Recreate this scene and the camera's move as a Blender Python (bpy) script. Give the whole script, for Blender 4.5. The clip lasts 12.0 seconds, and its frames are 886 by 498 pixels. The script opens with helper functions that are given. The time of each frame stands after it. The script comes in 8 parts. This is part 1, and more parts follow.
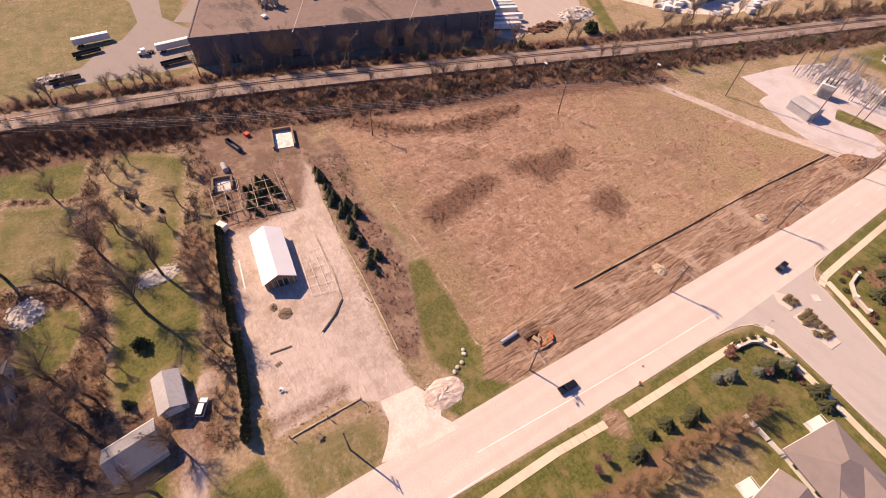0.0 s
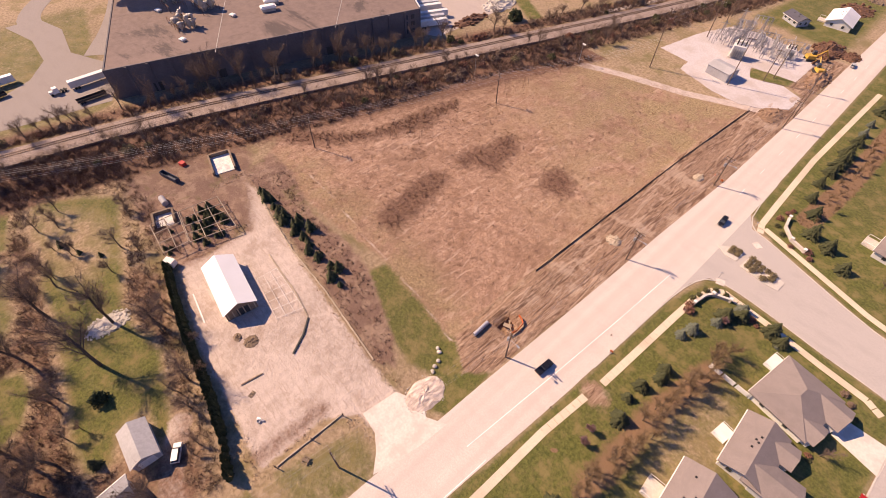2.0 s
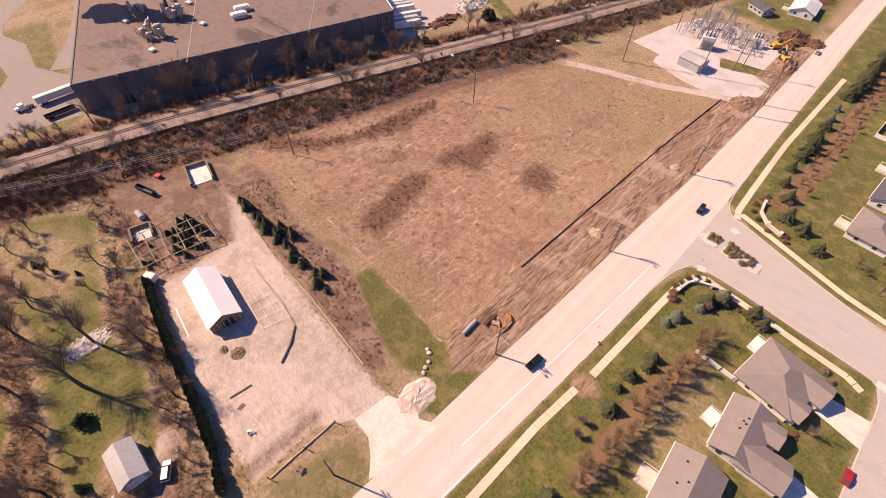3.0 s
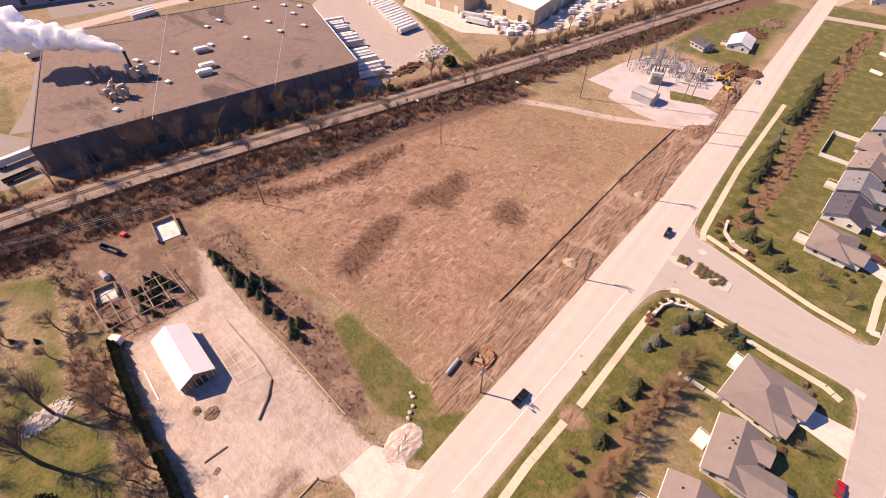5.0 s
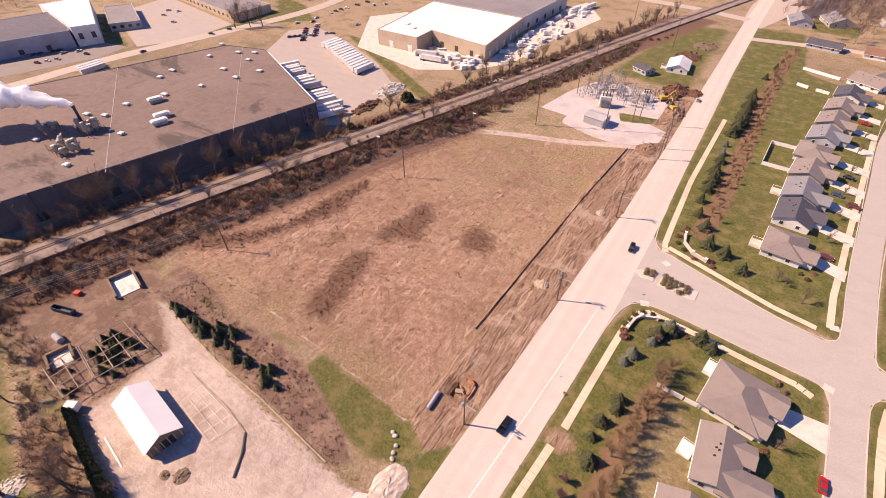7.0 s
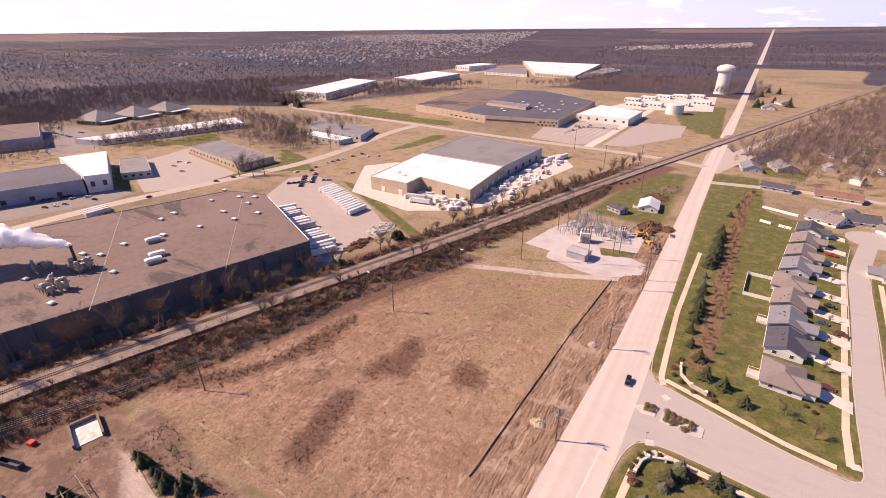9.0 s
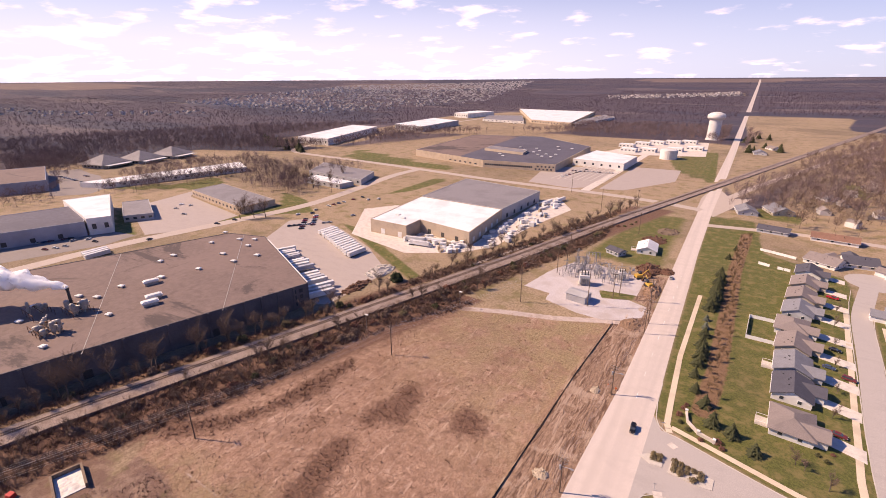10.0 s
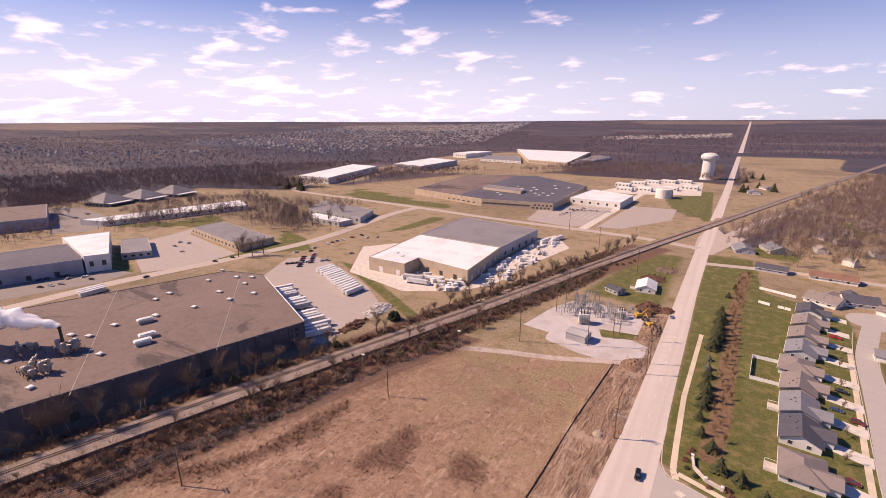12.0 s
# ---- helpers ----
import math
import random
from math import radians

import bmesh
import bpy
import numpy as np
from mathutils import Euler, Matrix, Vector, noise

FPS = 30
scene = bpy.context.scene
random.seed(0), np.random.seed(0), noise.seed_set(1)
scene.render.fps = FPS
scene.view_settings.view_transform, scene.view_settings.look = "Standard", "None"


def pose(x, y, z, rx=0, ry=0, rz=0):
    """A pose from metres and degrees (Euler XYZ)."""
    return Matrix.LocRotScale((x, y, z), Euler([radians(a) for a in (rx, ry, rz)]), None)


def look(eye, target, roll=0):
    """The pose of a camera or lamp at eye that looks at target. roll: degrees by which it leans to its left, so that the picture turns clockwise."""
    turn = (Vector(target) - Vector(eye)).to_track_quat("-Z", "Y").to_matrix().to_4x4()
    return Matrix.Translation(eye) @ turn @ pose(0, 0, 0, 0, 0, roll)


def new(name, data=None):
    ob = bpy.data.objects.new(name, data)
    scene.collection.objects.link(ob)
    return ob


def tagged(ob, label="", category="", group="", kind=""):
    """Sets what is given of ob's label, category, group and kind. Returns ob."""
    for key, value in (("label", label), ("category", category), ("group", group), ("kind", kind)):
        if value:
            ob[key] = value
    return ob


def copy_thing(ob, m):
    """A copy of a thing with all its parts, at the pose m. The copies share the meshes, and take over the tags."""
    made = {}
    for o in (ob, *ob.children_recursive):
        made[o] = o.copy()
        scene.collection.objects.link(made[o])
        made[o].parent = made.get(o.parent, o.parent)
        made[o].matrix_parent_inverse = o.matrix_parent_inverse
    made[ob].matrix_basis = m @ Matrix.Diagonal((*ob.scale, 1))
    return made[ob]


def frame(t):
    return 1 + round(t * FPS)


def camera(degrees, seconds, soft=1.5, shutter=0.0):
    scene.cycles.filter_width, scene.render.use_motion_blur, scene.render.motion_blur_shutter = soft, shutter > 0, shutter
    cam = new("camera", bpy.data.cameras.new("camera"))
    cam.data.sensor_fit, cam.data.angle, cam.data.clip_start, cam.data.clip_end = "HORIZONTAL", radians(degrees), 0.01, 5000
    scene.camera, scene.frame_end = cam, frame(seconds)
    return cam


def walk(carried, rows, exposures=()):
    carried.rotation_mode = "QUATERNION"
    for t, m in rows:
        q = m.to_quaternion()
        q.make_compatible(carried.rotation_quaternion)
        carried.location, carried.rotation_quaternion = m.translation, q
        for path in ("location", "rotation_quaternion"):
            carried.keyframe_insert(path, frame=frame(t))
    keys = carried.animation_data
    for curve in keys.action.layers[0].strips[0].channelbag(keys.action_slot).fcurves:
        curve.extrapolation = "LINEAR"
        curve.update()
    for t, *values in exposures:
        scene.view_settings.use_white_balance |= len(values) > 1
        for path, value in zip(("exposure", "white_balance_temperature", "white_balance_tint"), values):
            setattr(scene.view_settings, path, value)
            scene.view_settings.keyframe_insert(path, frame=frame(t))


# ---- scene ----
# A drone hovers about 118 m above the verge, turns and lifts its gaze.
# The plan below is drawn in units of 1.4 m; to_metres(), at the end, brings it to true size.
UNIT = 1.4
cam = camera(87.74, 12.0, soft=0.55)
PATH = [
    (0, (0.00, 0.00, 85.00), (-10.161, 7.216, 69.357), 3.79),
    (0.5, (0.03, 0.00, 84.99), (-9.944, 7.499, 69.360), 3.26),
    (1, (0.06, 0.01, 84.98), (-9.665, 7.871, 69.372), 2.74),
    (1.5, (0.09, 0.01, 84.97), (-9.337, 8.257, 69.378), 1.92),
    (2, (0.13, 0.01, 84.95), (-8.997, 8.593, 69.360), 1.47),
    (2.5, (0.18, 0.01, 84.92), (-8.714, 8.845, 69.337), 1.18),
    (3, (0.22, 0.01, 84.88), (-8.482, 9.080, 69.324), 0.93),
    (3.5, (0.27, 0.02, 84.83), (-8.511, 9.538, 69.588), 0.65),
    (5.5, (0.46, 0.07, 84.57), (-8.324, 11.083, 70.373), 0.01),
    (6, (0.50, 0.08, 84.50), (-8.107, 11.396, 70.433), -0.25),
    (6.5, (0.51, 0.11, 84.43), (-7.824, 11.747, 70.461), -0.50),
    (8.5, (0.51, 0.27, 84.11), (-8.951, 14.887, 74.270), -0.53),
    (9, (0.50, 0.34, 84.05), (-9.251, 15.512, 75.405), -0.50),
    (9.5, (0.49, 0.44, 84.02), (-9.465, 15.984, 76.320), -0.45),
    (10, (0.48, 0.56, 84.01), (-9.618, 16.358, 77.048), -0.41),
    (10.5, (0.48, 0.69, 84.02), (-9.697, 16.674, 77.621), -0.34),
    (11, (0.47, 0.82, 84.04), (-9.762, 16.934, 78.071), -0.32),
    (11.5, (0.46, 0.94, 84.06), (-9.822, 17.137, 78.409), -0.29),
    (12, (0.45, 1.06, 84.09), (-9.865, 17.318, 78.681), -0.27),
]
KELVIN, TINT = 7900, 32
walk(cam, [(t, look(Vector(eye) * UNIT, Vector(target) * UNIT, roll)) for t, eye, target, roll in PATH],
     exposures=[(0.0, 0.64, 8600, TINT), (6.0, 0.73, 8300, TINT), (8.5, 0.64, 8000, TINT), (10.0, 0.50, KELVIN, TINT), (12.0, 0.34, KELVIN, TINT)])

# ---- sky and sun ----
SUN_AZ, SUN_EL = radians(246.0), radians(41.0)      # clockwise from +y; height
SUN_FROM = Vector((math.sin(SUN_AZ) * math.cos(SUN_EL), math.cos(SUN_AZ) * math.cos(SUN_EL), math.sin(SUN_EL)))
sun_data = bpy.data.lights.new("sun", "SUN")
sun_data.energy, sun_data.angle, sun_data.color = 4.45, radians(0.55), (1.0, 0.895, 0.685)
sun = new("sun", sun_data)
sun.matrix_world = look(SUN_FROM * 400, (0, 0, 0))


def make_world():
    world = bpy.data.worlds.new("sky")
    scene.world = world
    world.use_nodes = True
    nt = world.node_tree
    nt.nodes.clear()
    out = nt.nodes.new("ShaderNodeOutputWorld")
    bg = nt.nodes.new("ShaderNodeBackground")
    bg.inputs["Strength"].default_value = 0.078
    sky = nt.nodes.new("ShaderNodeTexSky")
    sky.sky_type, sky.sun_disc = "NISHITA", False
    sky.sun_elevation, sky.sun_rotation = SUN_EL, SUN_AZ
    sky.dust_density, sky.air_density, sky.ozone_density = 0.5, 1.0, 5.0
    # cumulus on a flat layer overhead, so that they crowd and flatten towards the horizon
    tc = nt.nodes.new("ShaderNodeTexCoord")
    sep = nt.nodes.new("ShaderNodeSeparateXYZ")
    nt.links.new(tc.outputs["Generated"], sep.inputs[0])

    def calc(op, a, b):
        n = nt.nodes.new("ShaderNodeMath")
        n.operation = op
        for v, k in ((a, 0), (b, 1)):
            if isinstance(v, float):
                n.inputs[k].default_value = v
            else:
                nt.links.new(v, n.inputs[k])
        return n.outputs[0]

    def ranged(v, lo, hi, to0, to1):
        n = nt.nodes.new("ShaderNodeMapRange")
        n.interpolation_type = "SMOOTHSTEP"
        for key, x in (("From Min", lo), ("From Max", hi), ("To Min", to0), ("To Max", to1)):
            n.inputs[key].default_value = x
        nt.links.new(v, n.inputs["Value"])
        return n.outputs[0]

    def blend(fac, a, b, kind="MIX"):
        n = nt.nodes.new("ShaderNodeMix")
        n.data_type, n.blend_type = "RGBA", kind
        for v, k in ((fac, 0), (a, 6), (b, 7)):
            if isinstance(v, (float, tuple)):
                n.inputs[k].default_value = v
            else:
                nt.links.new(v, n.inputs[k])
        return n.outputs[2]

    x, y, z = sep.outputs
    deep = calc("ADD", calc("MAXIMUM", z, 0.0), 0.20)
    flat = nt.nodes.new("ShaderNodeCombineXYZ")
    nt.links.new(calc("DIVIDE", x, deep), flat.inputs[0])
    nt.links.new(calc("DIVIDE", y, deep), flat.inputs[1])
    nt.links.new(calc("MULTIPLY", z, 5.0), flat.inputs[2])

    def cloud_noise(scale, detail, rough):
        n = nt.nodes.new("ShaderNodeTexNoise")
        n.inputs["Scale"].default_value, n.inputs["Detail"].default_value, n.inputs["Roughness"].default_value = scale, detail, rough
        nt.links.new(flat.outputs[0], n.inputs["Vector"])
        return n.outputs["Fac"]

    # more of them low down and on the sun's side
    more = calc("ADD", cloud_noise(3.5, 6.0, 0.52), calc("ADD", ranged(z, 0.0, 0.24, 0.07, 0.0), ranged(x, -0.95, 0.1, 0.07, 0.0)))
    puffs = ranged(more, 0.61, 0.78, 0.0, 0.85)
    shade = ranged(cloud_noise(5.0, 4.0, 0.5), 0.35, 0.65, 0.0, 1.0)
    white = blend(shade, (11.2, 10.6, 12.4, 1), (14.6, 13.9, 14.9, 1))
    # haze towards the horizon, thicker on the sun's side
    veil = calc("MULTIPLY", ranged(z, 0.0, 0.30, 0.86, 0.0), ranged(x, -0.9, 0.4, 1.3, 0.80))
    blue = blend(1.0, sky.outputs[0], (0.22, 0.62, 1.18, 1), "MULTIPLY")
    mist = blend(veil, blue, (7.5, 8.7, 11.2, 1))
    final = blend(puffs, mist, white)
    nt.links.new(final, bg.inputs["Color"])
    nt.links.new(bg.outputs[0], out.inputs[0])


make_world()

# ---- materials ----
class Nodes:
    """A node material, put together with few words."""

    def __init__(self, name):
        self.mat = bpy.data.materials.new(name)
        self.mat.use_nodes = True
        self.nt = self.mat.node_tree
        self.bsdf = self.nt.nodes["Principled BSDF"]
        self.place = self.nt.nodes.new("ShaderNodeNewGeometry").outputs["Position"]

    def put(self, value, socket):
        if isinstance(value, bpy.types.NodeSocket):
            self.nt.links.new(value, socket)
        elif isinstance(value, (tuple, list)):
            socket.default_value = (*value, 1) if len(value) == 3 and len(socket.default_value) == 4 else value
        else:
            socket.default_value = value

    def noise(self, scale, detail=4.0, rough=0.55, stretch=None, where=None, bend=0.0):
        n = self.nt.nodes.new("ShaderNodeTexNoise")
        n.inputs["Scale"].default_value, n.inputs["Detail"].default_value, n.inputs["Roughness"].default_value = scale / UNIT, detail, rough
        n.inputs["Distortion"].default_value = bend
        src = where or self.place
        if stretch:
            m = self.nt.nodes.new("ShaderNodeMapping")
            m.inputs["Scale"].default_value = stretch[:3]
            if len(stretch) > 3:
                m.inputs["Rotation"].default_value = (0, 0, radians(stretch[3]))
            self.nt.links.new(src, m.inputs["Vector"])
            src = m.outputs[0]
        self.nt.links.new(src, n.inputs["Vector"])
        return n.outputs["Fac"]

    def math(self, op, a, b=0.0):
        n = self.nt.nodes.new("ShaderNodeMath")
        n.operation = op
        self.put(a, n.inputs[0])
        self.put(b, n.inputs[1])
        return n.outputs[0]

    def ramp(self, value, lo, hi, to0=0.0, to1=1.0):
        n = self.nt.nodes.new("ShaderNodeMapRange")
        n.interpolation_type = "SMOOTHSTEP"
        self.put(value, n.inputs["Value"])
        for key, v in (("From Min", lo), ("From Max", hi), ("To Min", to0), ("To Max", to1)):
            n.inputs[key].default_value = v
        return n.outputs[0]

    def mix(self, fac, a, b):
        n = self.nt.nodes.new("ShaderNodeMix")
        n.data_type = "RGBA"
        self.put(fac, n.inputs[0])
        self.put(a, n.inputs[6])
        self.put(b, n.inputs[7])
        return n.outputs[2]

    def bump(self, height, strength, distance):
        n = self.nt.nodes.new("ShaderNodeBump")
        n.inputs["Strength"].default_value, n.inputs["Distance"].default_value = strength, distance * UNIT
        self.nt.links.new(height, n.inputs["Height"])
        self.nt.links.new(n.outputs[0], self.bsdf.inputs["Normal"])

    def random(self):
        return self.nt.nodes.new("ShaderNodeObjectInfo").outputs["Random"]

    def island(self):
        return self.nt.nodes.new("ShaderNodeNewGeometry").outputs["Random Per Island"]

    def attribute(self, name):
        n = self.nt.nodes.new("ShaderNodeAttribute")
        n.attribute_name = name
        sep = self.nt.nodes.new("ShaderNodeSeparateColor")
        self.nt.links.new(n.outputs["Color"], sep.inputs[0])
        return sep.outputs[0], sep.outputs[1], sep.outputs[2], n.outputs["Alpha"]

    def done(self, colour, rough=0.8, metal=0.0):
        self.put(colour, self.bsdf.inputs["Base Color"])
        self.put(rough, self.bsdf.inputs["Roughness"])
        self.bsdf.inputs["Metallic"].default_value = metal
        return self.mat


def dim(c, k):
    return tuple(v * k for v in c)


def surface(name, colour, rough=0.8, metal=0.0, spread=0.25, grain=3.0, stain=0.15, bump=0.0, by=None, other=None, stretch=None):
    """A plain surface: fine grain, broad stains, and, by 'island' or 'object', a shade of its own for each piece."""
    n = Nodes(name)
    c = n.mix(n.ramp(n.noise(grain, 5, stretch=stretch), 0.3, 0.7), dim(colour, 1 - spread), dim(colour, 1 + spread))
    c = n.mix(n.ramp(n.noise(stain, 3), 0.42, 0.68, 0.0, 0.6), c, other or dim(colour, 0.72))
    if by:
        r = n.island() if by == "island" else n.random()
        c = n.mix(n.math("MULTIPLY", r, 0.5), c, dim(colour, 0.5))
    if bump:
        n.bump(n.noise(grain * 2, 4), 0.6, bump)
    return n.done(c, rough, metal)


def ground_material():
    n = Nodes("ground")
    lawn, gravel, field, brush = n.attribute("cover_a")
    dirt, mulch, purple, wood = n.attribute("cover_b")
    olive = n.attribute("cover_c")[0]
    wob = n.math("SUBTRACT", n.noise(0.5, 5, 0.65), 0.5)
    wob2 = n.math("MULTIPLY", n.math("SUBTRACT", n.noise(1.7, 4, 0.7), 0.5), 0.7)
    edge = n.math("ADD", wob, wob2)
    fine, mid, broad, vast = n.noise(5.0, 5, 0.7), n.noise(1.1, 5, 0.65), n.noise(0.13, 4), n.noise(0.02, 4)
    far = n.noise(0.006, 6, 0.6)

    def cover(m, soft=0.18, push=0.55):
        return n.ramp(n.math("ADD", m, n.math("MULTIPLY", edge, push)), 0.5 - soft, 0.5 + soft)

    # rough pasture under everything
    c = n.mix(n.ramp(mid, 0.35, 0.65), (0.27, 0.19, 0.12), (0.43, 0.315, 0.21))
    c = n.mix(n.ramp(broad, 0.46, 0.70, 0, 0.8), c, (0.20, 0.16, 0.065))
    c = n.mix(n.ramp(far, 0.46, 0.64, 0, 0.5), c, (0.13, 0.10, 0.065))
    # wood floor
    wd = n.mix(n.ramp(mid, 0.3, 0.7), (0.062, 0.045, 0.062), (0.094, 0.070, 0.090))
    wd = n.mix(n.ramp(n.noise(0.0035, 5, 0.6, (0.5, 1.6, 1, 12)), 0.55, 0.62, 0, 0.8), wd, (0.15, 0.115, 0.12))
    # dark bluish bands: far haze and cloud shade put into the floor colour
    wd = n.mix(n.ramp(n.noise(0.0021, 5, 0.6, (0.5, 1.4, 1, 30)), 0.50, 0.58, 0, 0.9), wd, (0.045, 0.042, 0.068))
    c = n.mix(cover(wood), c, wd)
    # lawn
    g = n.mix(n.ramp(n.noise(1.6, 7, 0.82), 0.36, 0.64), (0.054, 0.066, 0.012), (0.145, 0.146, 0.036))
    g = n.mix(n.ramp(n.noise(0.25, 5, 0.7), 0.44, 0.68), g, (0.21, 0.165, 0.065))
    c = n.mix(cover(lawn, 0.22), c, g)
    # dead field grass: pale matted straw, darker drifts, olive regrowth
    f = n.mix(n.ramp(n.noise(2.0, 7, 0.85), 0.36, 0.64), (0.225, 0.126, 0.083), (0.53, 0.342, 0.248))
    f = n.mix(n.ramp(n.noise(0.028, 5, 0.65), 0.50, 0.64, 0, 0.4), f, (0.55, 0.37, 0.278))
    f = n.mix(n.ramp(n.noise(0.055, 7, 0.75), 0.46, 0.60, 0, 0.6), f, (0.215, 0.116, 0.074))
    f = n.mix(n.ramp(n.noise(0.5, 5, 0.75), 0.46, 0.62, 0, 0.6), f, (0.205, 0.115, 0.075))
    f = n.mix(n.ramp(n.noise(0.24, 6, 0.8), 0.57, 0.66, 0, 0.7), f, (0.14, 0.074, 0.047))
    f = n.mix(n.ramp(n.noise(0.8, 4, 0.65, (1, 0.22, 1, 40), bend=0.6), 0.55, 0.70, 0, 0.5), f, (0.64, 0.47, 0.37))
    f = n.mix(n.ramp(n.noise(1.4, 3, 0.6, (1, 0.16, 1, -25), bend=0.8), 0.60, 0.68, 0, 0.55), f, (0.17, 0.095, 0.062))
    regrow = n.math("MULTIPLY", olive, n.ramp(n.noise(0.09, 6, 0.72), 0.36, 0.60))
    f = n.mix(regrow, f, n.mix(n.ramp(n.noise(1.6, 6, 0.8), 0.36, 0.64), (0.19, 0.135, 0.07), (0.44, 0.325, 0.19)))
    c = n.mix(cover(field), c, f)
    # trampled soil
    s = n.mix(n.ramp(mid, 0.3, 0.7), (0.21, 0.125, 0.083), (0.36, 0.23, 0.158))
    s = n.mix(n.ramp(fine, 0.4, 0.7, 0, 0.6), s, (0.42, 0.28, 0.19))
    rut = n.noise(0.75, 5, 0.62, (1.0, 0.12, 1, -4), bend=2.2)
    cross = n.noise(0.8, 4, 0.6, (1.0, 0.16, 1, 34), bend=2.2)
    s = n.mix(n.ramp(rut, 0.40, 0.49), (0.150, 0.082, 0.052), s)
    s = n.mix(n.math("MULTIPLY", n.ramp(cross, 0.48, 0.40), 0.35), s, (0.165, 0.092, 0.058))
    s = n.mix(n.ramp(n.noise(0.6, 4, 0.6, (1.0, 0.15, 1, 6), bend=1.8), 0.55, 0.62, 0, 0.6), s, (0.50, 0.355, 0.265))
    s = n.mix(n.ramp(n.noise(0.10, 5, 0.7), 0.52, 0.62, 0, 0.7), s, (0.46, 0.335, 0.25))
    c = n.mix(cover(dirt), c, s)
    # gravel
    gr = n.mix(n.ramp(n.noise(0.5, 8, 0.78), 0.36, 0.64), (0.41, 0.325, 0.28), (0.58, 0.475, 0.425))
    gr = n.mix(n.ramp(n.noise(6.0, 4, 0.7), 0.35, 0.7, 0, 0.3), gr, (0.62, 0.53, 0.48))
    gr = n.mix(n.ramp(n.noise(0.16, 6, 0.72), 0.50, 0.64, 0, 0.6), gr, (0.36, 0.262, 0.205))
    gr = n.mix(n.ramp(n.noise(0.05, 4, 0.6), 0.5, 0.66, 0, 0.5), gr, (0.60, 0.50, 0.45))
    gr = n.mix(n.ramp(n.noise(1.6, 3, 0.6, (0.16, 1, 1, -8), bend=1.2), 0.54, 0.64, 0, 0.45), gr, (0.37, 0.28, 0.23))
    gr = n.mix(n.ramp(n.noise(0.9, 5, 0.8), 0.62, 0.70, 0, 0.6), gr, (0.24, 0.165, 0.105))
    c = n.mix(cover(gravel), c, gr)
    # leaf litter and purple-brown chips
    p = n.mix(n.ramp(fine, 0.3, 0.7), (0.125, 0.070, 0.052), (0.27, 0.165, 0.125))
    p = n.mix(n.ramp(n.noise(0.20, 6, 0.75), 0.46, 0.60, 0, 0.8), p, (0.33, 0.225, 0.165))
    p = n.mix(n.ramp(n.noise(1.2, 5, 0.8), 0.58, 0.66, 0, 0.7), p, (0.09, 0.055, 0.035))
    p = n.mix(n.ramp(n.noise(0.12, 4, 0.7), 0.55, 0.68, 0, 0.6), p, (0.13, 0.105, 0.04))
    c = n.mix(cover(purple), c, p)
    b = n.mix(n.ramp(mid, 0.3, 0.7), (0.105, 0.054, 0.036), (0.225, 0.122, 0.082))
    c = n.mix(cover(brush, 0.3, 0.8), c, b)
    m = n.mix(n.ramp(fine, 0.3, 0.7), (0.155, 0.088, 0.05), (0.30, 0.18, 0.105))
    c = n.mix(cover(mulch), c, m)
    c = n.mix(n.ramp(vast, 0.45, 0.7, 0, 0.2), c, (0.10, 0.07, 0.045))
    n.bump(n.math("ADD", fine, n.math("ADD", n.math("MULTIPLY", mid, 2.0), n.math("MULTIPLY", n.math("MULTIPLY", rut, dirt), 4.0))), 0.6, 0.22)
    return n.done(c, 0.95)


def road_material(name, base, tracks=True):
    n = Nodes(name)
    c = n.mix(n.ramp(n.noise(4.0, 5, 0.7), 0.3, 0.7), dim(base, 0.88), dim(base, 1.1))
    c = n.mix(n.ramp(n.noise(0.35, 5, 0.65, (0.35, 1, 1)), 0.45, 0.7, 0, 0.4), c, dim(base, 0.8))
    if tracks:
        c = n.mix(n.ramp(n.noise(0.42, 1, 0.4, (1, 0.014, 1)), 0.36, 0.70, 0, 0.42), c, dim(base, 0.74))
    n.bump(n.noise(30, 2), 0.2, 0.01)
    return n.done(c, 0.85)


def built_up_roof(name, base, stain):
    """A worn flat roof: mottled felt, dark damp blotches and runs, pale dusty drifts."""
    n = Nodes(name)
    c = n.mix(n.ramp(n.noise(0.5, 6, 0.75), 0.3, 0.7), dim(base, 0.84), dim(base, 1.16))
    c = n.mix(n.ramp(n.noise(0.022, 5, 0.6), 0.44, 0.62, 0, 0.55), c, dim(base, 1.28))
    c = n.mix(n.ramp(n.noise(0.035, 6, 0.7, (0.35, 1, 1, 62), bend=0.8), 0.56, 0.63, 0, 0.85), c, stain)
    c = n.mix(n.ramp(n.noise(0.10, 6, 0.75, (1, 0.3, 1, 16)), 0.58, 0.68, 0, 0.6), c, stain)
    c = n.mix(n.ramp(n.noise(0.9, 3, 0.6), 0.68, 0.74, 0, 0.5), c, dim(base, 1.7))
    return n.done(c, 0.9)


